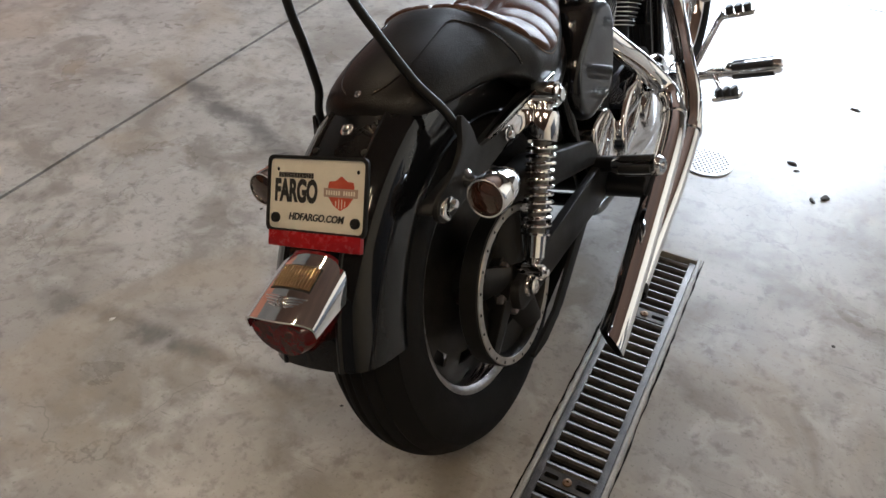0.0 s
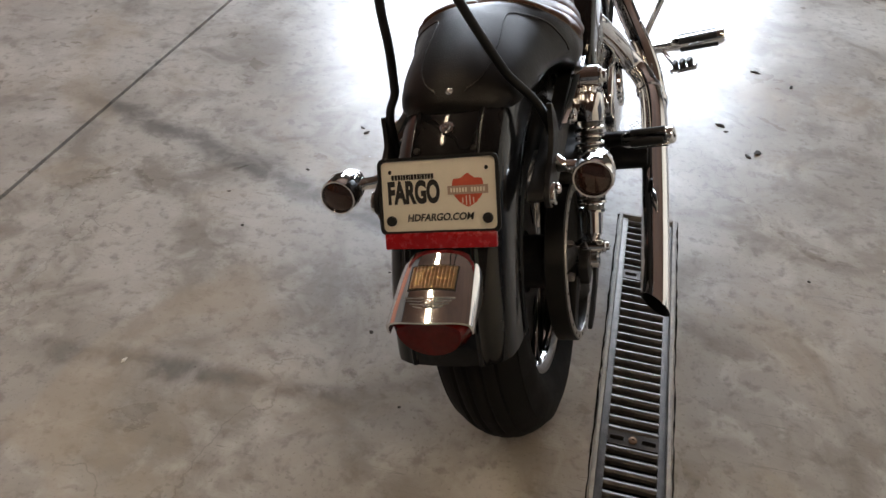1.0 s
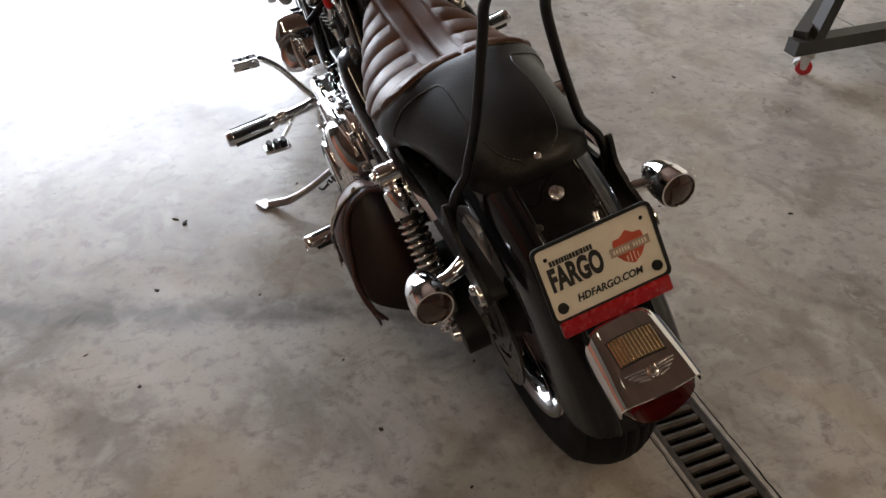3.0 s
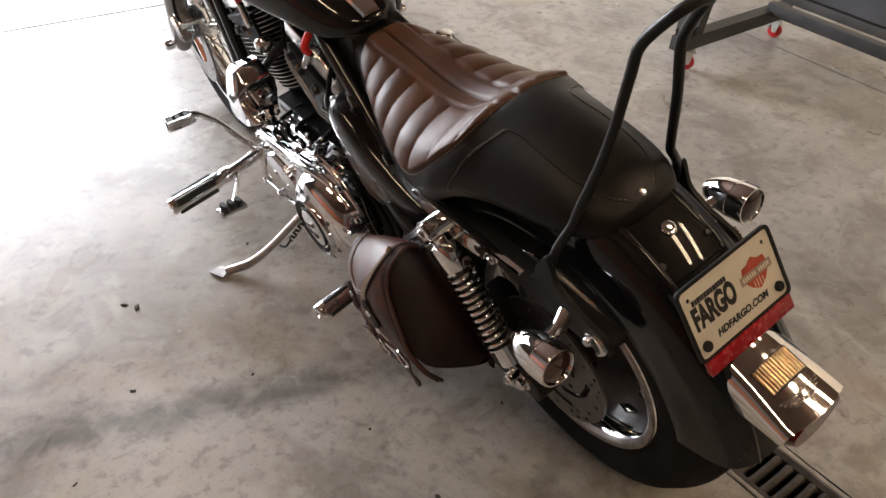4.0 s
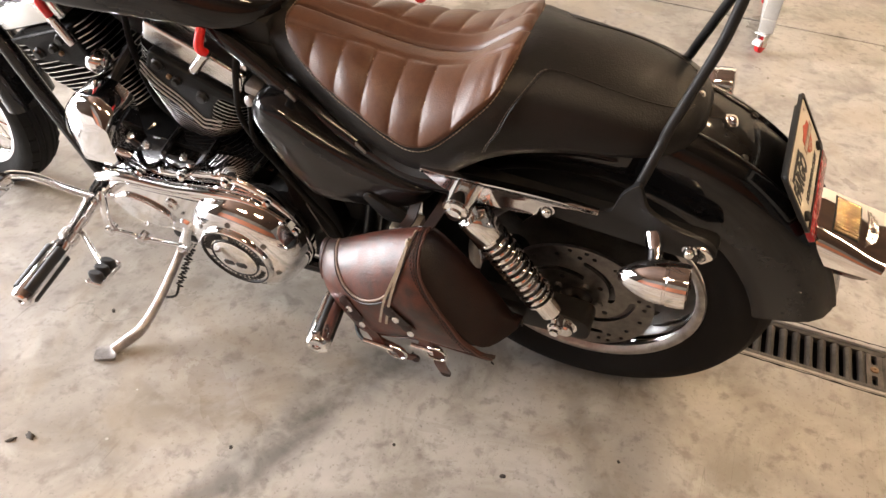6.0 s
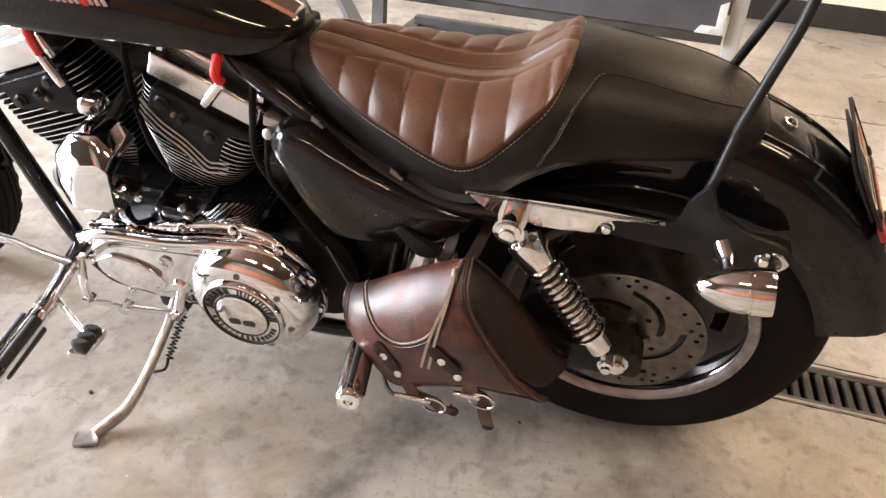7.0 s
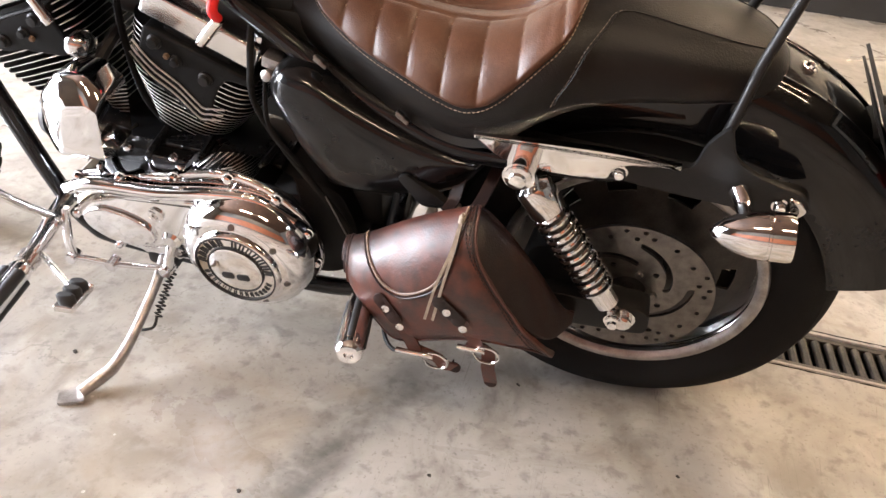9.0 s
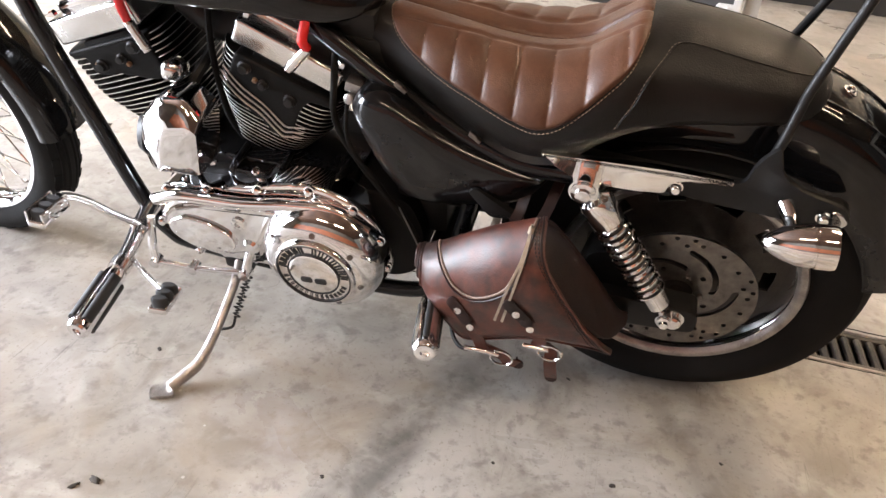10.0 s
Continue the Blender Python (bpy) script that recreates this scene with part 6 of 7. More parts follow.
def build_engine_dressing():
    # horn cover between the cylinders
    bm = bm_()
    outer = rounded([(0.915, 0.470), (0.926, 0.522), (0.910, 0.582), (0.872, 0.622), (0.822, 0.630), (0.792, 0.600), (0.812, 0.484)], [0.012, 0.02, 0.02, 0.016, 0.014, 0.01, 0.008], 4)
    face = rounded([(0.886, 0.492), (0.878, 0.530), (0.866, 0.566), (0.850, 0.584), (0.806, 0.596), (0.794, 0.588), (0.806, 0.500)], [0.008, 0.02, 0.02, 0.012, 0.008, 0.006, 0.006], 4)
    rows = []
    for x, k, g in ((-0.150, 0.0, 0.97), (-0.195, 0.0, 1.0), (-0.205, 0.04, 1.0), (-0.213, 0.18, 1.0), (-0.226, 0.70, 1.0), (-0.231, 0.92, 1.0), (-0.233, 1.0, 1.0), (-0.2335, 1.0, 0.6)):
        rows.append([(x, 0.85 + ((1 - k) * p[0] + k * q[0] - 0.85) * g, 0.545 + ((1 - k) * p[1] + k * q[1] - 0.545) * g) for p, q in zip(outer, face)])
    loft(bm, rows)
    horn = part("horn_cover", bm, CHROME, bike, "chrome waterfall horn cover", sharp=50)
    horn.location = (0, -0.009, 0.006)
    bm = bm_()
    lathe(bm, [(0, 0), (0, 0.036), (0.02, 0.038), (0.03, 0.03), (0.03, 0)], (-0.165, 0.915, 0.515), (-0.3, 1, 0.1), 28)
    tube(bm, [(-0.16, 0.88, 0.55), (-0.10, 0.86, 0.60), (-0.06, 0.845, 0.63)], 0.010, segs=8)
    part("horn", bm, SATIN, horn, "black horn behind its cover")
    bm = bm_()
    lathe(bm, [(0, 0.016), (0.010, 0.021), (0.030, 0.020), (0.038, 0.013), (0.041, 0)], (-0.085, 0.895, 0.610), (-1, 0.1, -0.1), 24)
    part("horn_bracket_nut", bm, CHROME_SOFT, horn, "polished choke bracket knob")
    # intake and clutter in the V
    bm = bm_()
    tube(bm, [(-0.02, 0.76, 0.70), (-0.03, 0.825, 0.665), (-0.02, 0.90, 0.70)], 0.028, segs=16)
    box(bm, (0.10, 0.09, 0.10), pose(0.03, 0.825, 0.70), 0.015)
    part("intake", bm, SATIN, case, "black intake between the cylinders")
    bm = bm_()
    tube(bm, [(-0.05, 0.84, 0.72), (-0.075, 0.835, 0.64), (-0.075, 0.83, 0.52), (-0.05, 0.82, 0.44)], 0.006, segs=8)
    part("vent_hose", bm, RUBBER, case)
    for y0, z0, y1, z1, x in ((0.654, 0.728, 0.643, 0.698, -0.108), (0.965, 0.775, 0.960, 0.690, -0.105)):
        bm = bm_()
        tube(bm, [(-0.035, y0 + 0.02, z0 + 0.03), (x * 0.85, y0 - 0.004, z0 + 0.008), (x - 0.004, (y0 + y1) / 2, (z0 + z1) / 2), (x, y1, z1)], [0.0065, 0.0078, 0.0080, 0.0072], segs=12)
        wire = part("plug_lead", bm, RED_WIRE, case, "red spark plug lead")
        bm = bm_()
        prof = [(0, 0.0075), (0.004, 0.0092)]
        prof += [(0.006 + 0.004 * k, 0.0092 - 0.0007 * (k % 2)) for k in range(12)] + [(0.056, 0.008), (0.058, 0.0)]
        lathe(bm, prof, (x, y1, z1), Vector((-0.05, 0.85 if y0 < 0.8 else -0.5, -1)), 16)
        part("plug_cap", bm, CHROME_SOFT, wire)
    bm = bm_()
    box(bm, (0.03, 0.028, 0.018), pose(-0.095, 0.572, 0.640, 12, 0, 0), 0.003)
    lathe(bm, [(0, 0.009), (0.012, 0.009), (0.014, 0.006), (0.014, 0)], (-0.108, 0.575, 0.622), (-1, 0.2, 0.3), 14)
    part("ignition_bracket", bm, WORN_STEEL, case, "bright bracket behind the rear cylinder")
    # air cleaner on the right
    bm = bm_()
    lathe(bm, [(0.115, 0), (0.115, 0.095), (0.125, 0.10), (0.165, 0.10), (0.18, 0.09), (0.184, 0.05), (0.184, 0)], (0, 0.83, 0.665), (1, 0, 0), 48)
    part("air_cleaner", bm, PAINT, bike, "gloss black round air cleaner")


build_engine_dressing()

# ---- exhaust ----


def slash(bm, cx):
    """Cuts the end of the pipe aslant, open towards the wheel."""
    for v in bm.verts:
        near = max(0.0, min(1.0, (0.21 - v.co.y) / 0.16))
        v.co += Vector((0, 0.97, 0.24)) * 0.05 * near * 0.5 * (1 - max(-1.0, min(1.0, (v.co.x - cx) / 0.03)))


def build_exhaust():
    bm = bm_()
    tube(bm, [(0.07, 0.62, 0.62), (0.115, 0.575, 0.585), (0.145, 0.625, 0.520), (0.165, 0.705, 0.445), (0.190, 0.748, 0.380), (0.217, 0.740, 0.343), (0.240, 0.680, 0.324), (0.252, 0.60, 0.301), (0.258, 0.44, 0.253), (0.263, 0.22, 0.186), (0.264, 0.050, 0.136)], [0.026, 0.0265, 0.0265, 0.0265, 0.0265, 0.0268, 0.028, 0.030, 0.030, 0.030, 0.030], per=8, segs=24, caps=False)
    slash(bm, 0.264)
    p1 = part("exhaust_pipe", bm, CHROME, bike, "chrome exhaust pipe with a slash-cut end")
    bm = bm_()
    tube(bm, [(0.085, 1.00, 0.590), (0.115, 1.07, 0.560), (0.140, 1.085, 0.480), (0.170, 1.025, 0.405), (0.213, 0.910, 0.345), (0.240, 0.845, 0.288), (0.251, 0.77, 0.240), (0.256, 0.60, 0.198), (0.256, 0.40, 0.163), (0.256, 0.24, 0.136)], 0.0265, per=8, segs=24, caps=False)
    p2 = part("exhaust_pipe", bm, CHROME, bike, "chrome front exhaust pipe")
    for pipe, pts, r in ((p1, [(0.217, 0.740, 0.343), (0.240, 0.680, 0.324), (0.252, 0.60, 0.301)], 0.0285), (p2, [(0.240, 0.845, 0.288), (0.251, 0.77, 0.240), (0.256, 0.60, 0.198)], 0.0285)):
        bm = bm_()
        o = smooth_path(pts, 8)
        mid = o[len(o) // 2]
        for q in (mid,):
            lathe(bm, [(-0.008, r), (0.008, r), (0.008, r + 0.003), (-0.008, r + 0.003)], q, q - o[len(o) // 2 - 1], 24, closed=True)
        part("pipe_clamp", bm, CHROME, pipe)
    for end, d in (((0.264, 0.050, 0.136), Vector((0, -0.97, -0.24))), ((0.256, 0.24, 0.136), Vector((0, -0.98, -0.15)))):
        bm = bm_()
        d = d.normalized()
        lathe(bm, [(-0.02, 0.0285), (-0.001, 0.0292), (0.0, 0.0285), (0.0, 0.0265), (-0.12, 0.025), (-0.12, 0)], end, d, 28)
        if end[0] > 0.26:
            slash(bm, 0.264)
        part("pipe_mouth", bm, SATIN, p1)
    bm = bm_()
    # a ring of seven small raised steel dots on the pipe's bend
    for k in range(7):
        a = 2 * math.pi * k / 7
        lathe(bm, [(0, 0.003), (0.003, 0.002), (0.0032, 0)], Vector((0.243, 0.735, 0.352)) + 0.012 * Vector((0.3, math.cos(a), math.sin(a))), (1, 0.2, 0.1), 8)
    part("pipe_bend_dots", bm, STEEL, p1)
    bm = bm_()
    prism(bm, rounded([(0.50, 0.30), (0.46, 0.26), (0.42, 0.25), (0.40, 0.28), (0.44, 0.31), (0.48, 0.33)], 0.02), 0.245, 0.150, 0.006)
    part("exhaust_bracket", bm, SATIN, p1)


build_exhaust()

# ---- pegs, levers, side stand ----


def peg(root, tip, r=0.0195, label="chrome foot peg with rubber pads", grip=0.50):
    a, b = Vector(root), Vector(tip)
    d = (b - a).normalized()
    L = (b - a).length
    bm = bm_()
    lathe(bm, [(0, 0.0), (0, r * 0.75), (0.012, r * 0.95), (L - 0.012, r), (L - 0.004, r * 0.97), (L, r * 0.80), (L, r * 0.35), (L - 0.004, r * 0.28), (L - 0.004, 0)], a, d, 28)
    p = part("foot_peg", bm, CHROME, bike, label)
    x, y, z = frame_axes(d)
    for k in range(4):
        ang = radians(45 + 90 * k)
        n = math.cos(ang) * x + math.sin(ang) * y
        bm = bm_()
        tube(bm, [a + d * 0.022 + n * r * 0.74, a + d * (L - 0.018) + n * r * 0.74], r * grip, segs=12)
        part("rubber_pad", bm, GRIP, p, "black rubber pad")
    return p


def pad(name, c, d, L, r, parent, label):
    """A pedal pad: three rubber lobes in a plated channel."""
    c, d = Vector(c), Vector(d).normalized()
    side = Vector((0, 0, 1)).cross(d).normalized()
    up = d.cross(side).normalized()
    m = Matrix.Translation(c) @ Matrix((d, side, up)).transposed().to_4x4()
    bm = bm_()
    box(bm, (L + 0.012, r * 1.9, r * 0.7), m @ pose(0, 0, -r * 0.55), 0.003, 3)
    tray = part(name, bm, CHROME_SOFT, parent, label)
    for k in (-1, 0, 1):
        bm = bm_()
        prof = [(0, r * 0.95), (r * 0.75, r * 0.95), (r * 1.0, r * 0.7), (r * 1.02, 0)]
        lathe(bm, prof, (0, 0, 0), (0, 0, 1), 20)
        bm.transform(m @ pose(k * L / 3, 0, -r * 0.3) @ Matrix.Diagonal((L / 6.6 / r, 1, 1, 1)))
        part("rubber_lobe", bm, GRIP, tray, "black rubber lobe")


def build_controls():
    # left forward controls
    peg((-0.300, 0.980, 0.283), (-0.446, 0.967, 0.288), 0.0215)
    bm = bm_()
    tube(bm, [(-0.105, 1.03, 0.262), (-0.165, 1.015, 0.270), (-0.23, 0.997, 0.275), (-0.305, 0.981, 0.283)], [0.020, 0.017, 0.015, 0.013], segs=18)
    lathe(bm, [(-0.012, 0.020), (0.012, 0.020), (0.012, 0), (-0.012, 0)], (-0.285, 0.984, 0.281), (-1, -0.1, 0.05), 20)
    arm = part("control_arm", bm, CHROME_SOFT, bike, "chrome forward control arm")
    bm = bm_()
    tube(bm, [(-0.175, 1.010, 0.280), (-0.205, 1.035, 0.330), (-0.235, 1.052, 0.385), (-0.268, 1.056, 0.425), (-0.285, 1.055, 0.436)], 0.0085, segs=12)
    lever = part("shift_lever", bm, CHROME_SOFT, bike, "chrome toe shift lever")
    pad("toe_pad", (-0.318, 1.054, 0.438), (-1, 0, 0.12), 0.060, 0.0165, lever, "plated toe pad with rubber lobes")
    bm = bm_()
    for s in (-1, 1):
        box(bm, (0.066, 0.006, 0.026), Matrix.Translation((-0.318, 1.054 + s * 0.015, 0.438)) @ pose(0, 0, 0, 0, 7, 0), 0.002)
    part("pad_trim", bm, CHROME, lever)
    bm = bm_()
    tube(bm, [(-0.245, 0.998, 0.272), (-0.270, 0.955, 0.272), (-0.300, 0.905, 0.276), (-0.318, 0.875, 0.282)], 0.006, segs=10)
    heel = part("heel_lever", bm, CHROME_SOFT, bike, "chrome heel shift lever")
    pad("heel_pad", (-0.328, 0.866, 0.284), (-1, -0.1, 0.2), 0.058, 0.0175, heel, "plated heel pad with rubber lobes")
    bm = bm_()
    tube(bm, [(-0.190, 0.985, 0.200), (-0.190, 0.88, 0.208), (-0.188, 0.785, 0.225)], 0.0058, segs=10)
    for y, z in ((0.985, 0.200), (0.90, 0.206), (0.785, 0.225)):
        lathe(bm, [(-0.012, 0), (-0.012, 0.011), (0.012, 0.011), (0.012, 0)], (-0.190, y, z), (1, 0, 0), 16)
    tube(bm, [(-0.165, 0.985, 0.30), (-0.185, 0.985, 0.24), (-0.188, 0.985, 0.200)], 0.008, segs=10)
    tube(bm, [(-0.170, 0.768, 0.290), (-0.185, 0.776, 0.258), (-0.188, 0.785, 0.225)], 0.009, segs=10)
    lathe(bm, [(0, 0.018), (0.02, 0.018), (0.026, 0.012), (0.026, 0)], (-0.158, 0.768, 0.292), (-1, 0, 0), 20)
    part("shift_linkage", bm, CHROME, bike, "chrome shift linkage rod")
    # right forward controls
    peg((0.290, 1.000, 0.294), (0.430, 0.992, 0.310), 0.0205)
    bm = bm_()
    tube(bm, [(0.105, 1.03, 0.262), (0.20, 1.015, 0.275), (0.295, 1.004, 0.290)], [0.020, 0.016, 0.013], segs=18)
    part("control_arm", bm, CHROME_SOFT, bike, "chrome forward control arm")
    bm = bm_()
    tube(bm, [(0.200, 1.015, 0.285), (0.235, 1.04, 0.35), (0.268, 1.05, 0.41), (0.285, 1.05, 0.435)], 0.0085, segs=12)
    lev = part("brake_lever", bm, CHROME_SOFT, bike, "chrome brake lever")
    pad("toe_pad", (0.318, 1.048, 0.440), (1, 0, 0.12), 0.066, 0.018, lev, "plated brake pad with rubber lobes")
    bm = bm_()
    tube(bm, [(0.262, 1.000, 0.284), (0.285, 0.955, 0.270), (0.300, 0.905, 0.276), (0.305, 0.880, 0.286)], 0.006, segs=10)
    heel = part("heel_rest", bm, CHROME_SOFT, bike, "chrome heel rest")
    pad("heel_pad", (0.320, 0.872, 0.292), (1, -0.1, 0.2), 0.058, 0.0175, heel, "plated heel pad with rubber lobes")
    # pillion pegs
    peg((-0.232, 0.392, 0.330), (-0.360, 0.370, 0.343), 0.0215, "chrome foot peg with narrow rubber strips", 0.34)
    peg((0.200, 0.372, 0.360), (0.309, 0.347, 0.381), 0.0195)
    for s, z in ((-1, 0.325), (1, 0.345)):
        bm = bm_()
        tube(bm, [(s * 0.12, 0.415, z - 0.01), (s * 0.17, 0.405, z), (s * 0.235, 0.390, z + 0.008)], [0.020, 0.017, 0.013], segs=14)
        part("peg_mount", bm, SATIN, bike, "black peg mount")


build_controls()


def build_side_stand():
    bm = bm_()
    tube(bm, [(-0.135, 0.822, 0.205), (-0.200, 0.815, 0.182), (-0.290, 0.815, 0.148), (-0.350, 0.818, 0.134), (-0.380, 0.833, 0.126), (-0.412, 0.852, 0.1215)], [0.0125, 0.0090, 0.0090, 0.0110, 0.0120, 0.010], segs=16)
    stand = part("side_stand", bm, WORN_STEEL, bike, "scuffed plated side stand, folded down")
    bm = bm_()
    o = bmesh.new()
    pl = rounded([(-0.020, -0.021), (0.016, -0.018), (0.018, 0.019), (-0.017, 0.023)], 0.007)
    pierced(o, pl, [], 0.006, Matrix.Identity(4))
    join(bm, o, Matrix.Translation((-0.425, 0.860, 0.1195)) @ Matrix.Rotation(radians(15.5), 4, "Y") @ Matrix.Rotation(radians(30), 4, "Z"))
    part("stand_foot", bm, WORN_STEEL, stand, "flat steel stand foot")
    bm = bm_()
    a, b = Vector((-0.165, 0.790, 0.205)), Vector((-0.245, 0.793, 0.152))
    d = (b - a).normalized()
    x, y, z = frame_axes(d)
    pts = [a + d * (b - a).length * t + 0.0065 * (math.cos(90 * t) * x + math.sin(60 * t) * y) for t in np.linspace(0, 1, 180)]
    tube(bm, pts, 0.0016, segs=5, straight=True)
    tube(bm, [b, b + d * 0.02, b + d * 0.03 + Vector((0, 0.02, 0))], 0.003, segs=6)
    part("stand_spring", bm, SATIN, stand, "dark return spring")
    bm = bm_()
    box(bm, (0.05, 0.06, 0.05), pose(-0.125, 0.825, 0.205), 0.008)
    part("stand_mount", bm, SATIN, stand)


build_side_stand()

# ---- front end ----


def build_front_end():
    o = tuple(FRONT)
    steered = []
    bm = bm_()
    lathe(bm, [(-0.035, 0.261), (-0.038, 0.257), (-0.037, 0.249), (-0.029, 0.243), (-0.012, 0.232), (0.012, 0.232), (0.029, 0.243), (0.037, 0.249), (0.038, 0.257), (0.035, 0.261), (0.01, 0.248), (-0.01, 0.248)], o, (1, 0, 0), 96, closed=True)
    wheel = part("front_wheel", bm, CHROME, bike, "chrome rim of the wire front wheel")
    bm = bm_()
    lathe(bm, tyre_mesh(0.100, R_FRONT, 0.254, (-0.5, -0.2, 0.2, 0.5)), o, (1, 0, 0), 110)
    for k in range(44):
        a = 2 * math.pi * k / 44
        for s in (-1, 1):
            c = Vector(o) + Vector((s * 0.036, 0, 0)) + Vector((0, math.cos(a), math.sin(a))) * (R_FRONT - 0.0115)
            box(bm, (0.016, 0.016, 0.006), Matrix.Translation(c) @ Matrix.Rotation(a - math.pi / 2, 4, "X") @ Matrix.Rotation(radians(s * 28), 4, "Y"))
    part("front_tyre", bm, RUBBER, wheel, "black treaded front tyre")
    bm = bm_()
    lathe(bm, [(-0.062, 0.0), (-0.062, 0.030), (-0.055, 0.038), (-0.045, 0.038), (-0.040, 0.024), (0.040, 0.024), (0.045, 0.038), (0.055, 0.038), (0.062, 0.030), (0.062, 0)], o, (1, 0, 0), 36)
    part("front_hub", bm, CHROME_SOFT, wheel, "chrome front hub")
    for k in range(40):
        a = 2 * math.pi * k / 40
        s = -1 if k % 2 else 1
        lean = radians(38) * (1 if (k // 2) % 2 else -1)
        p = Vector(o) + Vector((s * 0.048, 0.035 * math.cos(a + lean), 0.035 * math.sin(a + lean)))
        q = Vector(o) + Vector((s * 0.006, 0.236 * math.cos(a), 0.236 * math.sin(a)))
        bm = bm_()
        tube(bm, [p, q], 0.0021, segs=6)
        part("spoke", bm, CHROME, wheel)
    bm = bm_()
    holes = [circle(0.125 * math.cos(a), 0.125 * math.sin(a), 0.005, 10) for a in np.arange(12) * 2 * math.pi / 12]
    pierced(bm, circle(0, 0, 0.146, 70), [*holes, circle(0, 0, 0.085, 40)], 0.005, Matrix.Translation((-0.070, FRONT.y, FRONT.z)) @ Matrix.Rotation(radians(-90), 4, "Y"))
    disc = part("front_brake_disc", bm, STEEL, wheel, "drilled front brake disc")
    up = Vector((0, -0.5, 0.866))
    for s in (-1, 1):
        a = Vector((s * 0.105, FRONT.y + 0.018, FRONT.z - 0.005))
        bm = bm_()
        lathe(bm, [(-0.03, 0), (-0.03, 0.022), (0.0, 0.030), (0.22, 0.029), (0.30, 0.030), (0.305, 0.024), (0.305, 0.0205), (0.66, 0.0205), (0.66, 0)], a, up, 32)
        leg = part("fork_leg", bm, FORK_GREY, bike, "dull grey alloy fork leg")
        bm = bm_()
        lathe(bm, [(0.0, 0.010), (0.034, 0.010), (0.034, 0.016), (0.056, 0.016), (0.060, 0.012), (0.060, 0)], (a.x, a.y - 0.01, FRONT.z), (s, 0, 0), 6 if s > 0 else 24)
        steered.append(leg)
        part("axle_cap", bm, CHROME, leg, "chrome axle cap")
        bm = bm_()
        lathe(bm, [(0.31, 0.0), (0.31, 0.027), (0.34, 0.032), (0.36, 0.027)] + [(0.36 + 0.012 * k, 0.026 + 0.006 * (k % 2)) for k in range(9)] + [(0.47, 0.022), (0.47, 0.0)], a, up, 28)
        part("fork_gaiter", bm, RUBBER, leg, "black rubber fork gaiter")
    bm = bm_()
    prism(bm, rounded([(1.445, 0.44), (1.50, 0.36), (1.535, 0.40), (1.495, 0.47)], 0.012), -0.125, -0.055, 0.006)
    cal = part("front_caliper", bm, ALU, bike, "finned aluminium front brake caliper")
    for k in range(5):
        bm = bm_()
        box(bm, (0.075, 0.004, 0.075), Matrix.Translation((-0.094, 1.46 + 0.014 * k, 0.425 - 0.004 * k)) @ Matrix.Rotation(radians(-35), 4, "X"), 0.001)
        part("caliper_rib", bm, ALU, cal)
    bm = bm_()
    tube(bm, [(-0.120, 1.46, 0.45), (-0.125, 1.42, 0.52), (-0.10, 1.39, 0.64), (-0.07, 1.33, 0.78), (-0.05, 1.28, 0.92)], 0.0048, segs=8)
    steered.append(part("brake_hose", bm, RUBBER, bike))
    # front fender
    sec = [(0.058, 0.318), (0.058, 0.335), (0.053, 0.348), (0.040, 0.356), (0.020, 0.359), (0, 0.360)]
    sec = sec + [(-x, r) for x, r in sec[-2::-1]]
    rings = []
    for a in np.linspace(radians(50), radians(176), 48):
        outer = [(x, FRONT.y + r * math.cos(a), FRONT.z + r * math.sin(a)) for x, r in sec]
        inner = [(x * 0.95, FRONT.y + (r - 0.003) * math.cos(a), FRONT.z + (r - 0.003) * math.sin(a)) for x, r in sec[::-1]]
        rings.append(outer + inner)
    bm = bm_()
    loft(bm, rings)
    fen = part("front_fender", bm, PAINT, bike, "gloss black front fender", sharp=50)
    bm = bm_()
    for s in (-1, 1):
        prism(bm, rounded([(1.39, 0.60), (1.46, 0.62), (1.52, 0.55), (1.50, 0.50), (1.43, 0.52)], 0.015), s * 0.074, s * 0.058, 0.002)
        part("fender_bracket", bm, SATIN, fen)
        bm = bm_()
    for z in (0.34, 0.56):
        c = Vector((0, FRONT.y + 0.018, FRONT.z - 0.005)) + up * (z + 0.14)
        box(bm, (0.27, 0.07, 0.035), Matrix.Translation(c) @ Matrix.Rotation(radians(30), 4, "X"), 0.012)
    steered.append(part("triple_clamp", bm, SATIN, bike, "black fork clamps"))
    # the bars are turned a little to the left on the stand
    head = Matrix.Translation((0, 1.27, 0.85))
    for ob in steered + [wheel, cal, fen]:
        ob.matrix_basis = head @ Matrix.Rotation(radians(-5), 4, up) @ head.inverted() @ ob.matrix_basis


build_front_end()

# ---- leather bag ----
BAG_TOP = spline([(0.066, 0.335), (0.10, 0.388), (0.132, 0.434), (0.193, 0.505), (0.226, 0.531), (0.26, 0.519), (0.31, 0.491), (0.36, 0.455), (0.393, 0.429), (0.42, 0.408), (0.432, 0.392)])
BAG_LOW = spline([(0.066, 0.322), (0.10, 0.318), (0.20, 0.300), (0.30, 0.275), (0.335, 0.270), (0.365, 0.298), (0.40, 0.330), (0.432, 0.365)])
BAG_RIM = spline([(0.066, 0.332), (0.10, 0.378), (0.15, 0.368), (0.22, 0.350), (0.28, 0.322), (0.33, 0.298), (0.36, 0.318), (0.40, 0.350), (0.432, 0.375)])
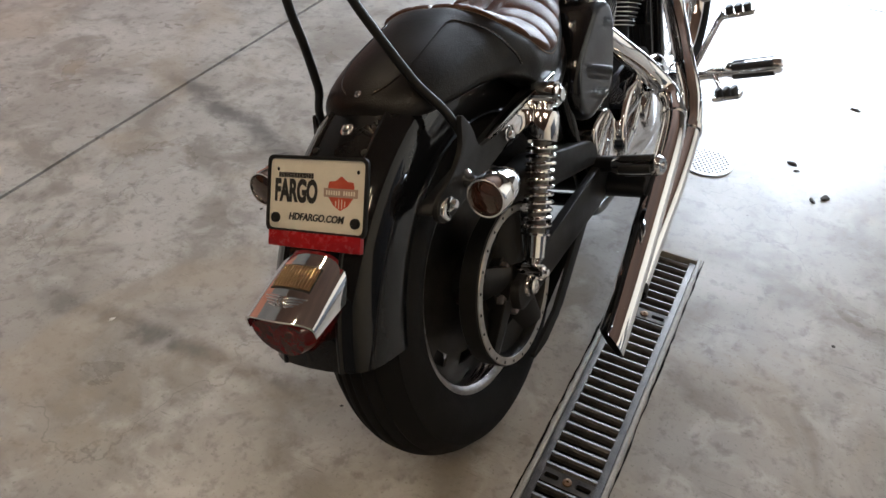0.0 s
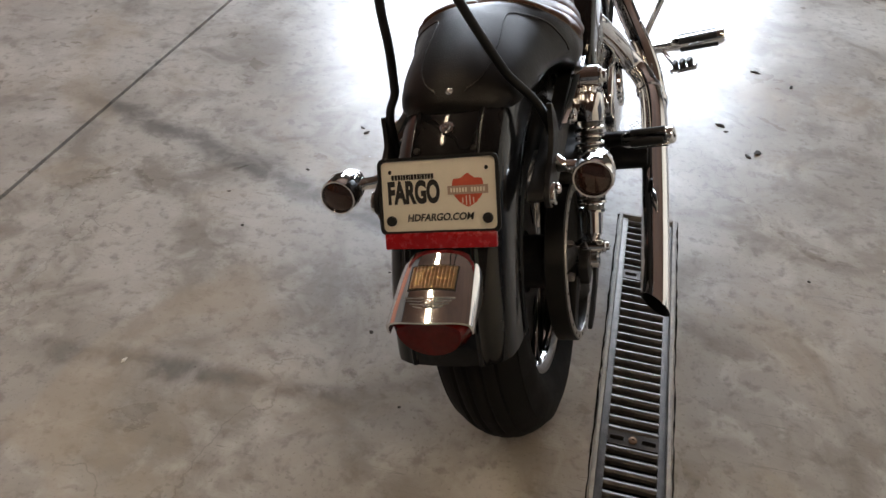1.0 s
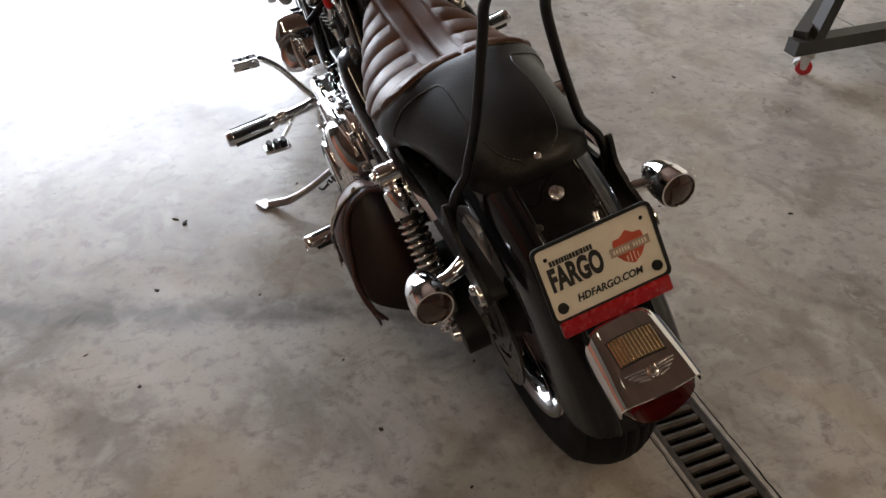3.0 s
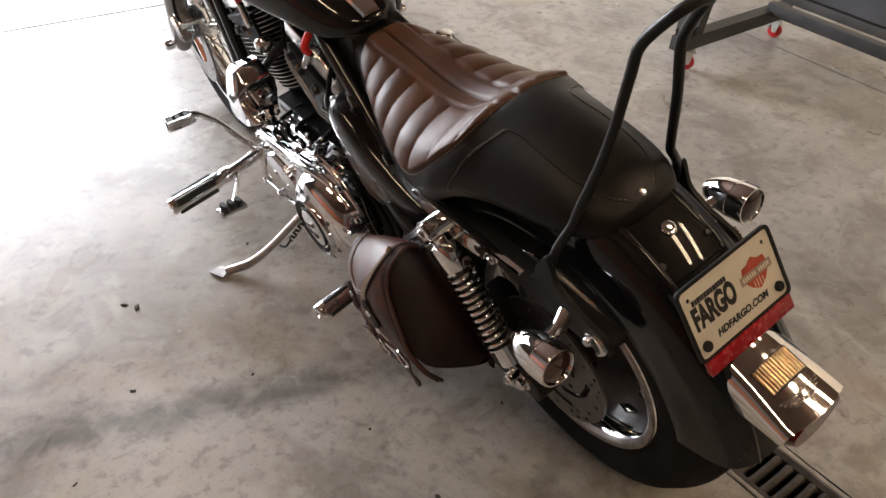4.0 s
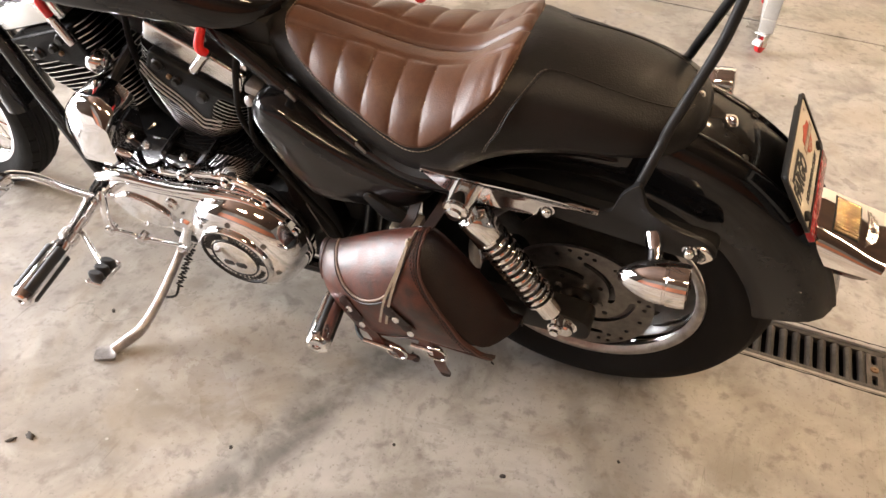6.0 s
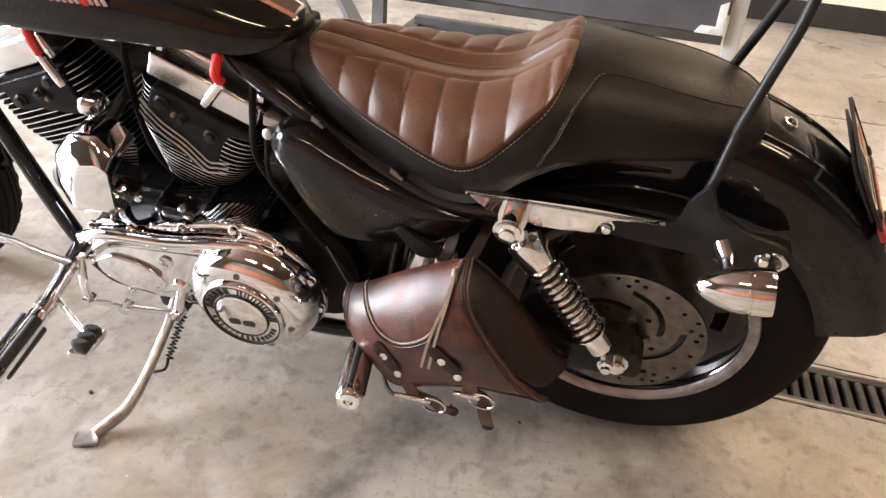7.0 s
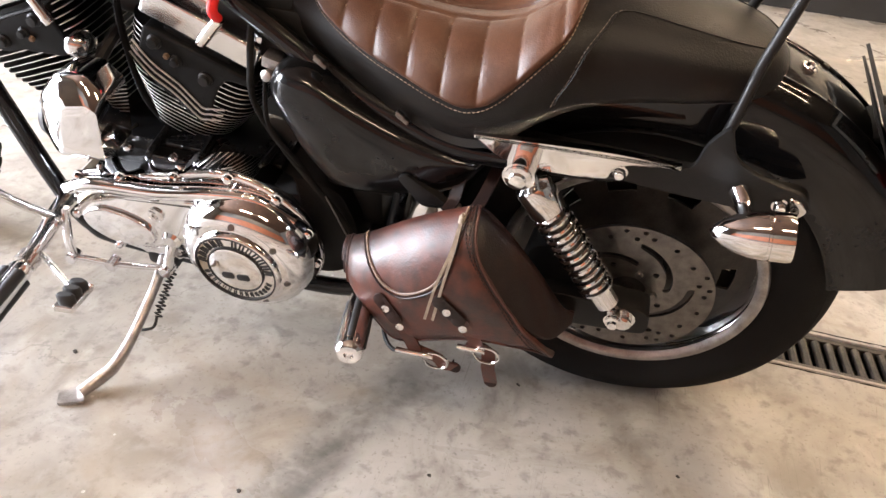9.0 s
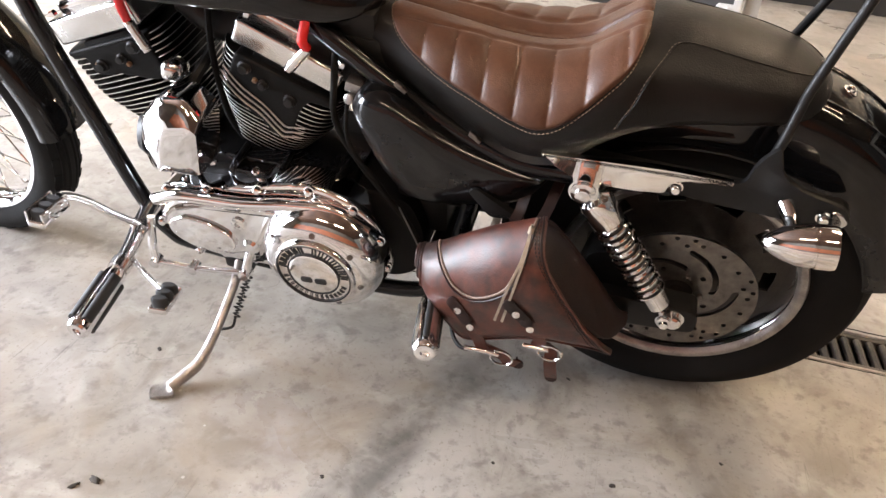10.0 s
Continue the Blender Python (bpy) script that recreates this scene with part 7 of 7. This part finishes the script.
BAG_OUT = spline([(0.066, 0.205), (0.085, 0.262), (0.10, 0.286), (0.15, 0.294), (0.22, 0.294), (0.30, 0.288), (0.36, 0.272), (0.40, 0.252), (0.422, 0.226), (0.432, 0.205)])


def bag_ring(y, grow=0.0):
    t, b, e, x = BAG_TOP(y) + grow, BAG_LOW(y) - grow, BAG_RIM(y) - grow, BAG_OUT(y) + grow
    inn = 0.168
    h, d = t - e, x - inn
    pts = [(-inn, b), (-inn, t - 0.048), (-inn - 0.010, t - 0.030), (-inn - 0.36 * d, t - 0.004), (-inn - 0.75 * d, t - 0.17 * h), (-x + 0.004, t - 0.42 * h), (-x, t - 0.65 * h), (-x + 0.002, e + 0.12 * h), (-x + 0.012, e), (-inn - 0.5 * d, (b + e) / 2 - 0.004)]
    return [Vector((p[0], y, p[1])) for p in pts]


def build_bag():
    bm = bm_()
    loft(bm, [smooth_path(bag_ring(y), 4, True) for y in np.linspace(0.066, 0.432, 44)])
    bag = part("swingarm_bag", bm, BAG_DARK, bike, "dark oxblood leather swingarm bag", sharp=60)
    bag.location = (0, -0.003, 0.009)

    def skin(y, k, out):
        """A point on the lid: k from 0 (top, inner edge) to 1 (low outer edge)."""
        ring = smooth_path(bag_ring(y, out)[2:9], 6)
        low = max(0.0, (k - 0.60) / 0.40) * max(0.0, (0.20 - y) / 0.11)
        f = k * (len(ring) - 1)
        i = min(int(f), len(ring) - 2)
        return ring[i].lerp(ring[i + 1], f - i) + Vector((-0.004, -0.008, -0.034)) * low * low

    # the lid: from the top over the outer side, with a curved lower edge
    REAR = spline([(0.0, 0.228), (0.18, 0.222), (0.29, 0.217), (0.37, 0.201), (0.42, 0.178), (0.49, 0.146), (0.65, 0.118), (0.82, 0.102), (1.0, 0.090)])

    def lid_at(s, k, out):
        y0 = REAR(k)
        return skin(y0 + (0.434 - y0) * s, k * 0.985, out)

    bm = bm_()
    rows = []
    for s in np.linspace(0, 1, 50):
        rows.append([lid_at(s, k, 0.0070) for k in np.linspace(0, 1, 30)] + [lid_at(s, k, 0.0022) for k in np.linspace(1, 0, 30)])
    loft(bm, rows)
    lid = part("bag_lid", bm, BAG_HIDE, bag, "oxblood brown leather lid, worn to red on its edges", sharp=60)

    def ribbon(name, pts, w, t, mat, parent, label="", normal=None):
        bm = bm_()
        P = smooth_path(pts, 8)
        rows = []
        for i, p in enumerate(P):
            d = (P[min(i + 1, len(P) - 1)] - P[max(i - 1, 0)]).normalized()
            n = Vector(normal or (-1, 0, 0.1)).normalized()
            s = d.cross(n).normalized()
            n = s.cross(d)
            ww = w * (0.55 if i == len(P) - 1 and label.endswith("tip") else 1.0)
            rows.append([p + s * ww / 2 + n * t / 2, p - s * ww / 2 + n * t / 2, p - s * ww / 2 - n * t / 2, p + s * ww / 2 - n * t / 2])
        loft(bm, rows)
        return part(name, bm, mat, parent, label)

    # stitched edges: along the rear edge of the lid, the front edge and the scooped panel
    for s0, r, mat in ((0.006, 0.0026, CORD_RED), (0.022, 0.0020, BAG_DARK), (0.994, 0.0032, BAG_HIDE), (0.965, 0.0026, BAG_DARK), (0.940, 0.0024, BAG_HIDE)):
        bm = bm_()
        tube(bm, [lid_at(s0, k, 0.0078) for k in np.linspace(0.02, 0.99, 40)], r, segs=6, straight=True)
        part("edge_seam", bm, mat, lid)
    for s0 in (0.045, 0.068):
        part("edge_stitching", stitches(bm_(), [lid_at(s0, k, 0.0074) for k in np.linspace(0.02, 0.97, 60)], 0.0012, 0.0040, 0.0022), STITCH_DARK, lid, "dark saddle stitching")
    bm = bm_()
    tube(bm, [lid_at(s, 0.99, 0.0078) for s in np.linspace(0.01, 0.99, 40)], 0.0020, segs=6, straight=True)
    part("edge_seam", bm, BAG_HIDE, lid)
    # the scooped panel with its cord, and the lace tied at the rear
    scoop = [(0.394, 0.14), (0.390, 0.22), (0.373, 0.35), (0.349, 0.45), (0.317, 0.495), (0.284, 0.495), (0.261, 0.45), (0.247, 0.35), (0.241, 0.22), (0.239, 0.14)]
    for off, r in ((0.0082, 0.0021), (0.008, 0.0016)):
        bm = bm_()
        k = 1.0 if r > 0.002 else 1.05
        tube(bm, [skin(0.318 + (y - 0.318) * k, min(0.95, q * k), off) for y, q in scoop], r, segs=8)
        part("cord", bm, CORD if r > 0.002 else BAG_DARK, lid, "tan cord trim" if r > 0.002 else "")
    for j, (dy, dz) in enumerate(((0.0, 0.0), (0.010, -0.012))):
        pts = [skin(0.243, 0.19, 0.010), skin(0.244 + dy * 0.3, 0.33, 0.013), skin(0.251 + dy, 0.46, 0.014), skin(0.262 + dy * 1.2, 0.68 + dz, 0.012)]
        ribbon("lace", pts, 0.0040, 0.002, LACE, lid, "rawhide lace")
    bm = bm_()
    lathe(bm, [(-0.008, 0.002), (-0.005, 0.0048), (0.005, 0.0048), (0.008, 0.002)], skin(0.243, 0.22, 0.010), (-0.3, 0.1, -1), 12)
    part("lace_knot", bm, LACE, lid)
    # straps with rivets, buckles and loose ends
    straps = (([(0.347, 0.555), (0.323, 0.66), (0.300, 0.90)], ((0.337, 0.59), (0.313, 0.71)), (-0.290, 0.291, 0.288), (-0.288, 0.258, 0.278), (-0.281, 0.230, 0.257), 0.030),
              ([(0.253, 0.555), (0.224, 0.69), (0.199, 0.95)], ((0.241, 0.62), (0.216, 0.73)), (-0.292, 0.203, 0.333), (-0.290, 0.180, 0.324), (-0.282, 0.170, 0.243), 0.021))
    for line, rivets, bar, ring, tip, half in straps:
        bar, ring, tip = Vector(bar), Vector(ring), Vector(tip)
        # a riveted tab with a round end, and the strap that goes on below it
        tab = [skin(y, k, 0.0105) for y, k in line[:2]]
        st = ribbon("strap", [skin(y, k, 0.0085) for y, k in line[1:]] + [bar], 0.021, 0.0035, BAG_HIDE, bag, "dark leather strap")
        tb = ribbon("strap_tab", [tab[0], tab[0].lerp(tab[1], 0.5), tab[1]], 0.021, 0.0040, BAG_DARK, st, "dark riveted tab")
        bm = bm_()
        for p in tab:
            lathe(bm, [(-0.002, 0.0), (-0.002, 0.0105), (0.0018, 0.0105), (0.0026, 0.009), (0.0026, 0)], p, (-1, 0, 0.3), 18)
        part("tab_end", bm, BAG_DARK, tb)
        for y, k in rivets:
            bm = bm_()
            lathe(bm, [(0, 0.0068), (0.002, 0.0062), (0.003, 0.0035), (0.003, 0)], skin(y, k, 0.0135), (-1, 0, 0.25), 16)
            part("rivet", bm, CHROME_SOFT, st, "nickel rivet")
        mid = ring.lerp(tip, 0.45) + Vector((-0.004, 0, 0))
        end = ribbon("strap_end", [bar + Vector((0.003, 0.004, 0.002)), ring + Vector((0.002, 0, 0)), mid, tip], 0.021, 0.0034, BAG_HIDE, st, "dark strap end")
        bm = bm_()
        lathe(bm, [(-0.0017, 0.0), (-0.0017, 0.0104), (0.0017, 0.0104), (0.0017, 0)], tip, (-1, 0, 0.1), 18)
        lathe(bm, [(-0.0017, 0.0), (-0.0017, 0.0016), (0.0024, 0.0016), (0.0024, 0)], tip + Vector((0, 0.002, 0.016)), (-1, 0, 0.1), 10)
        part("strap_tip", bm, BAG_DARK, end)
        bm = bm_()
        ringpts = [ring + Vector((-0.005, 0.0195 * math.cos(a), 0.0175 * math.sin(a))) for a in np.linspace(0, 2 * math.pi, 17)[:-1]]
        tube(bm, ringpts, 0.0023, per=3, segs=8, closed=True)
        bk = part("buckle", bm, CHROME_SOFT, st, "nickel ring buckle")
        bm = bm_()
        tube(bm, [bar + Vector((-0.005, half, -0.001)), bar + Vector((-0.006, -half, 0.003))], 0.0045, segs=10)
        part("buckle_bar", bm, CHROME_SOFT, bk, "nickel roller bar")
    # a black tie that loops under the bag
    bm = bm_()
    tube(bm, [(-0.215, 0.365, 0.315), (-0.262, 0.352, 0.282), (-0.286, 0.330, 0.274), (-0.290, 0.300, 0.282)], 0.0035, segs=8)
    part("tie", bm, PLASTIC, bag, "black rubber tie under the bag")
    for y in (0.228, 0.272):
        pts = [(-0.112, y - 0.008, 0.528), (-0.134, y - 0.004, 0.520), (-0.158, y, BAG_TOP(y) - 0.018), (-0.182, y + 0.005, BAG_TOP(y) - 0.022)]
        ribbon("hanger_strap", pts, 0.018, 0.0035, BAG_DARK, bag, "leather hanger strap", (0, 0.1, 1))


build_bag()
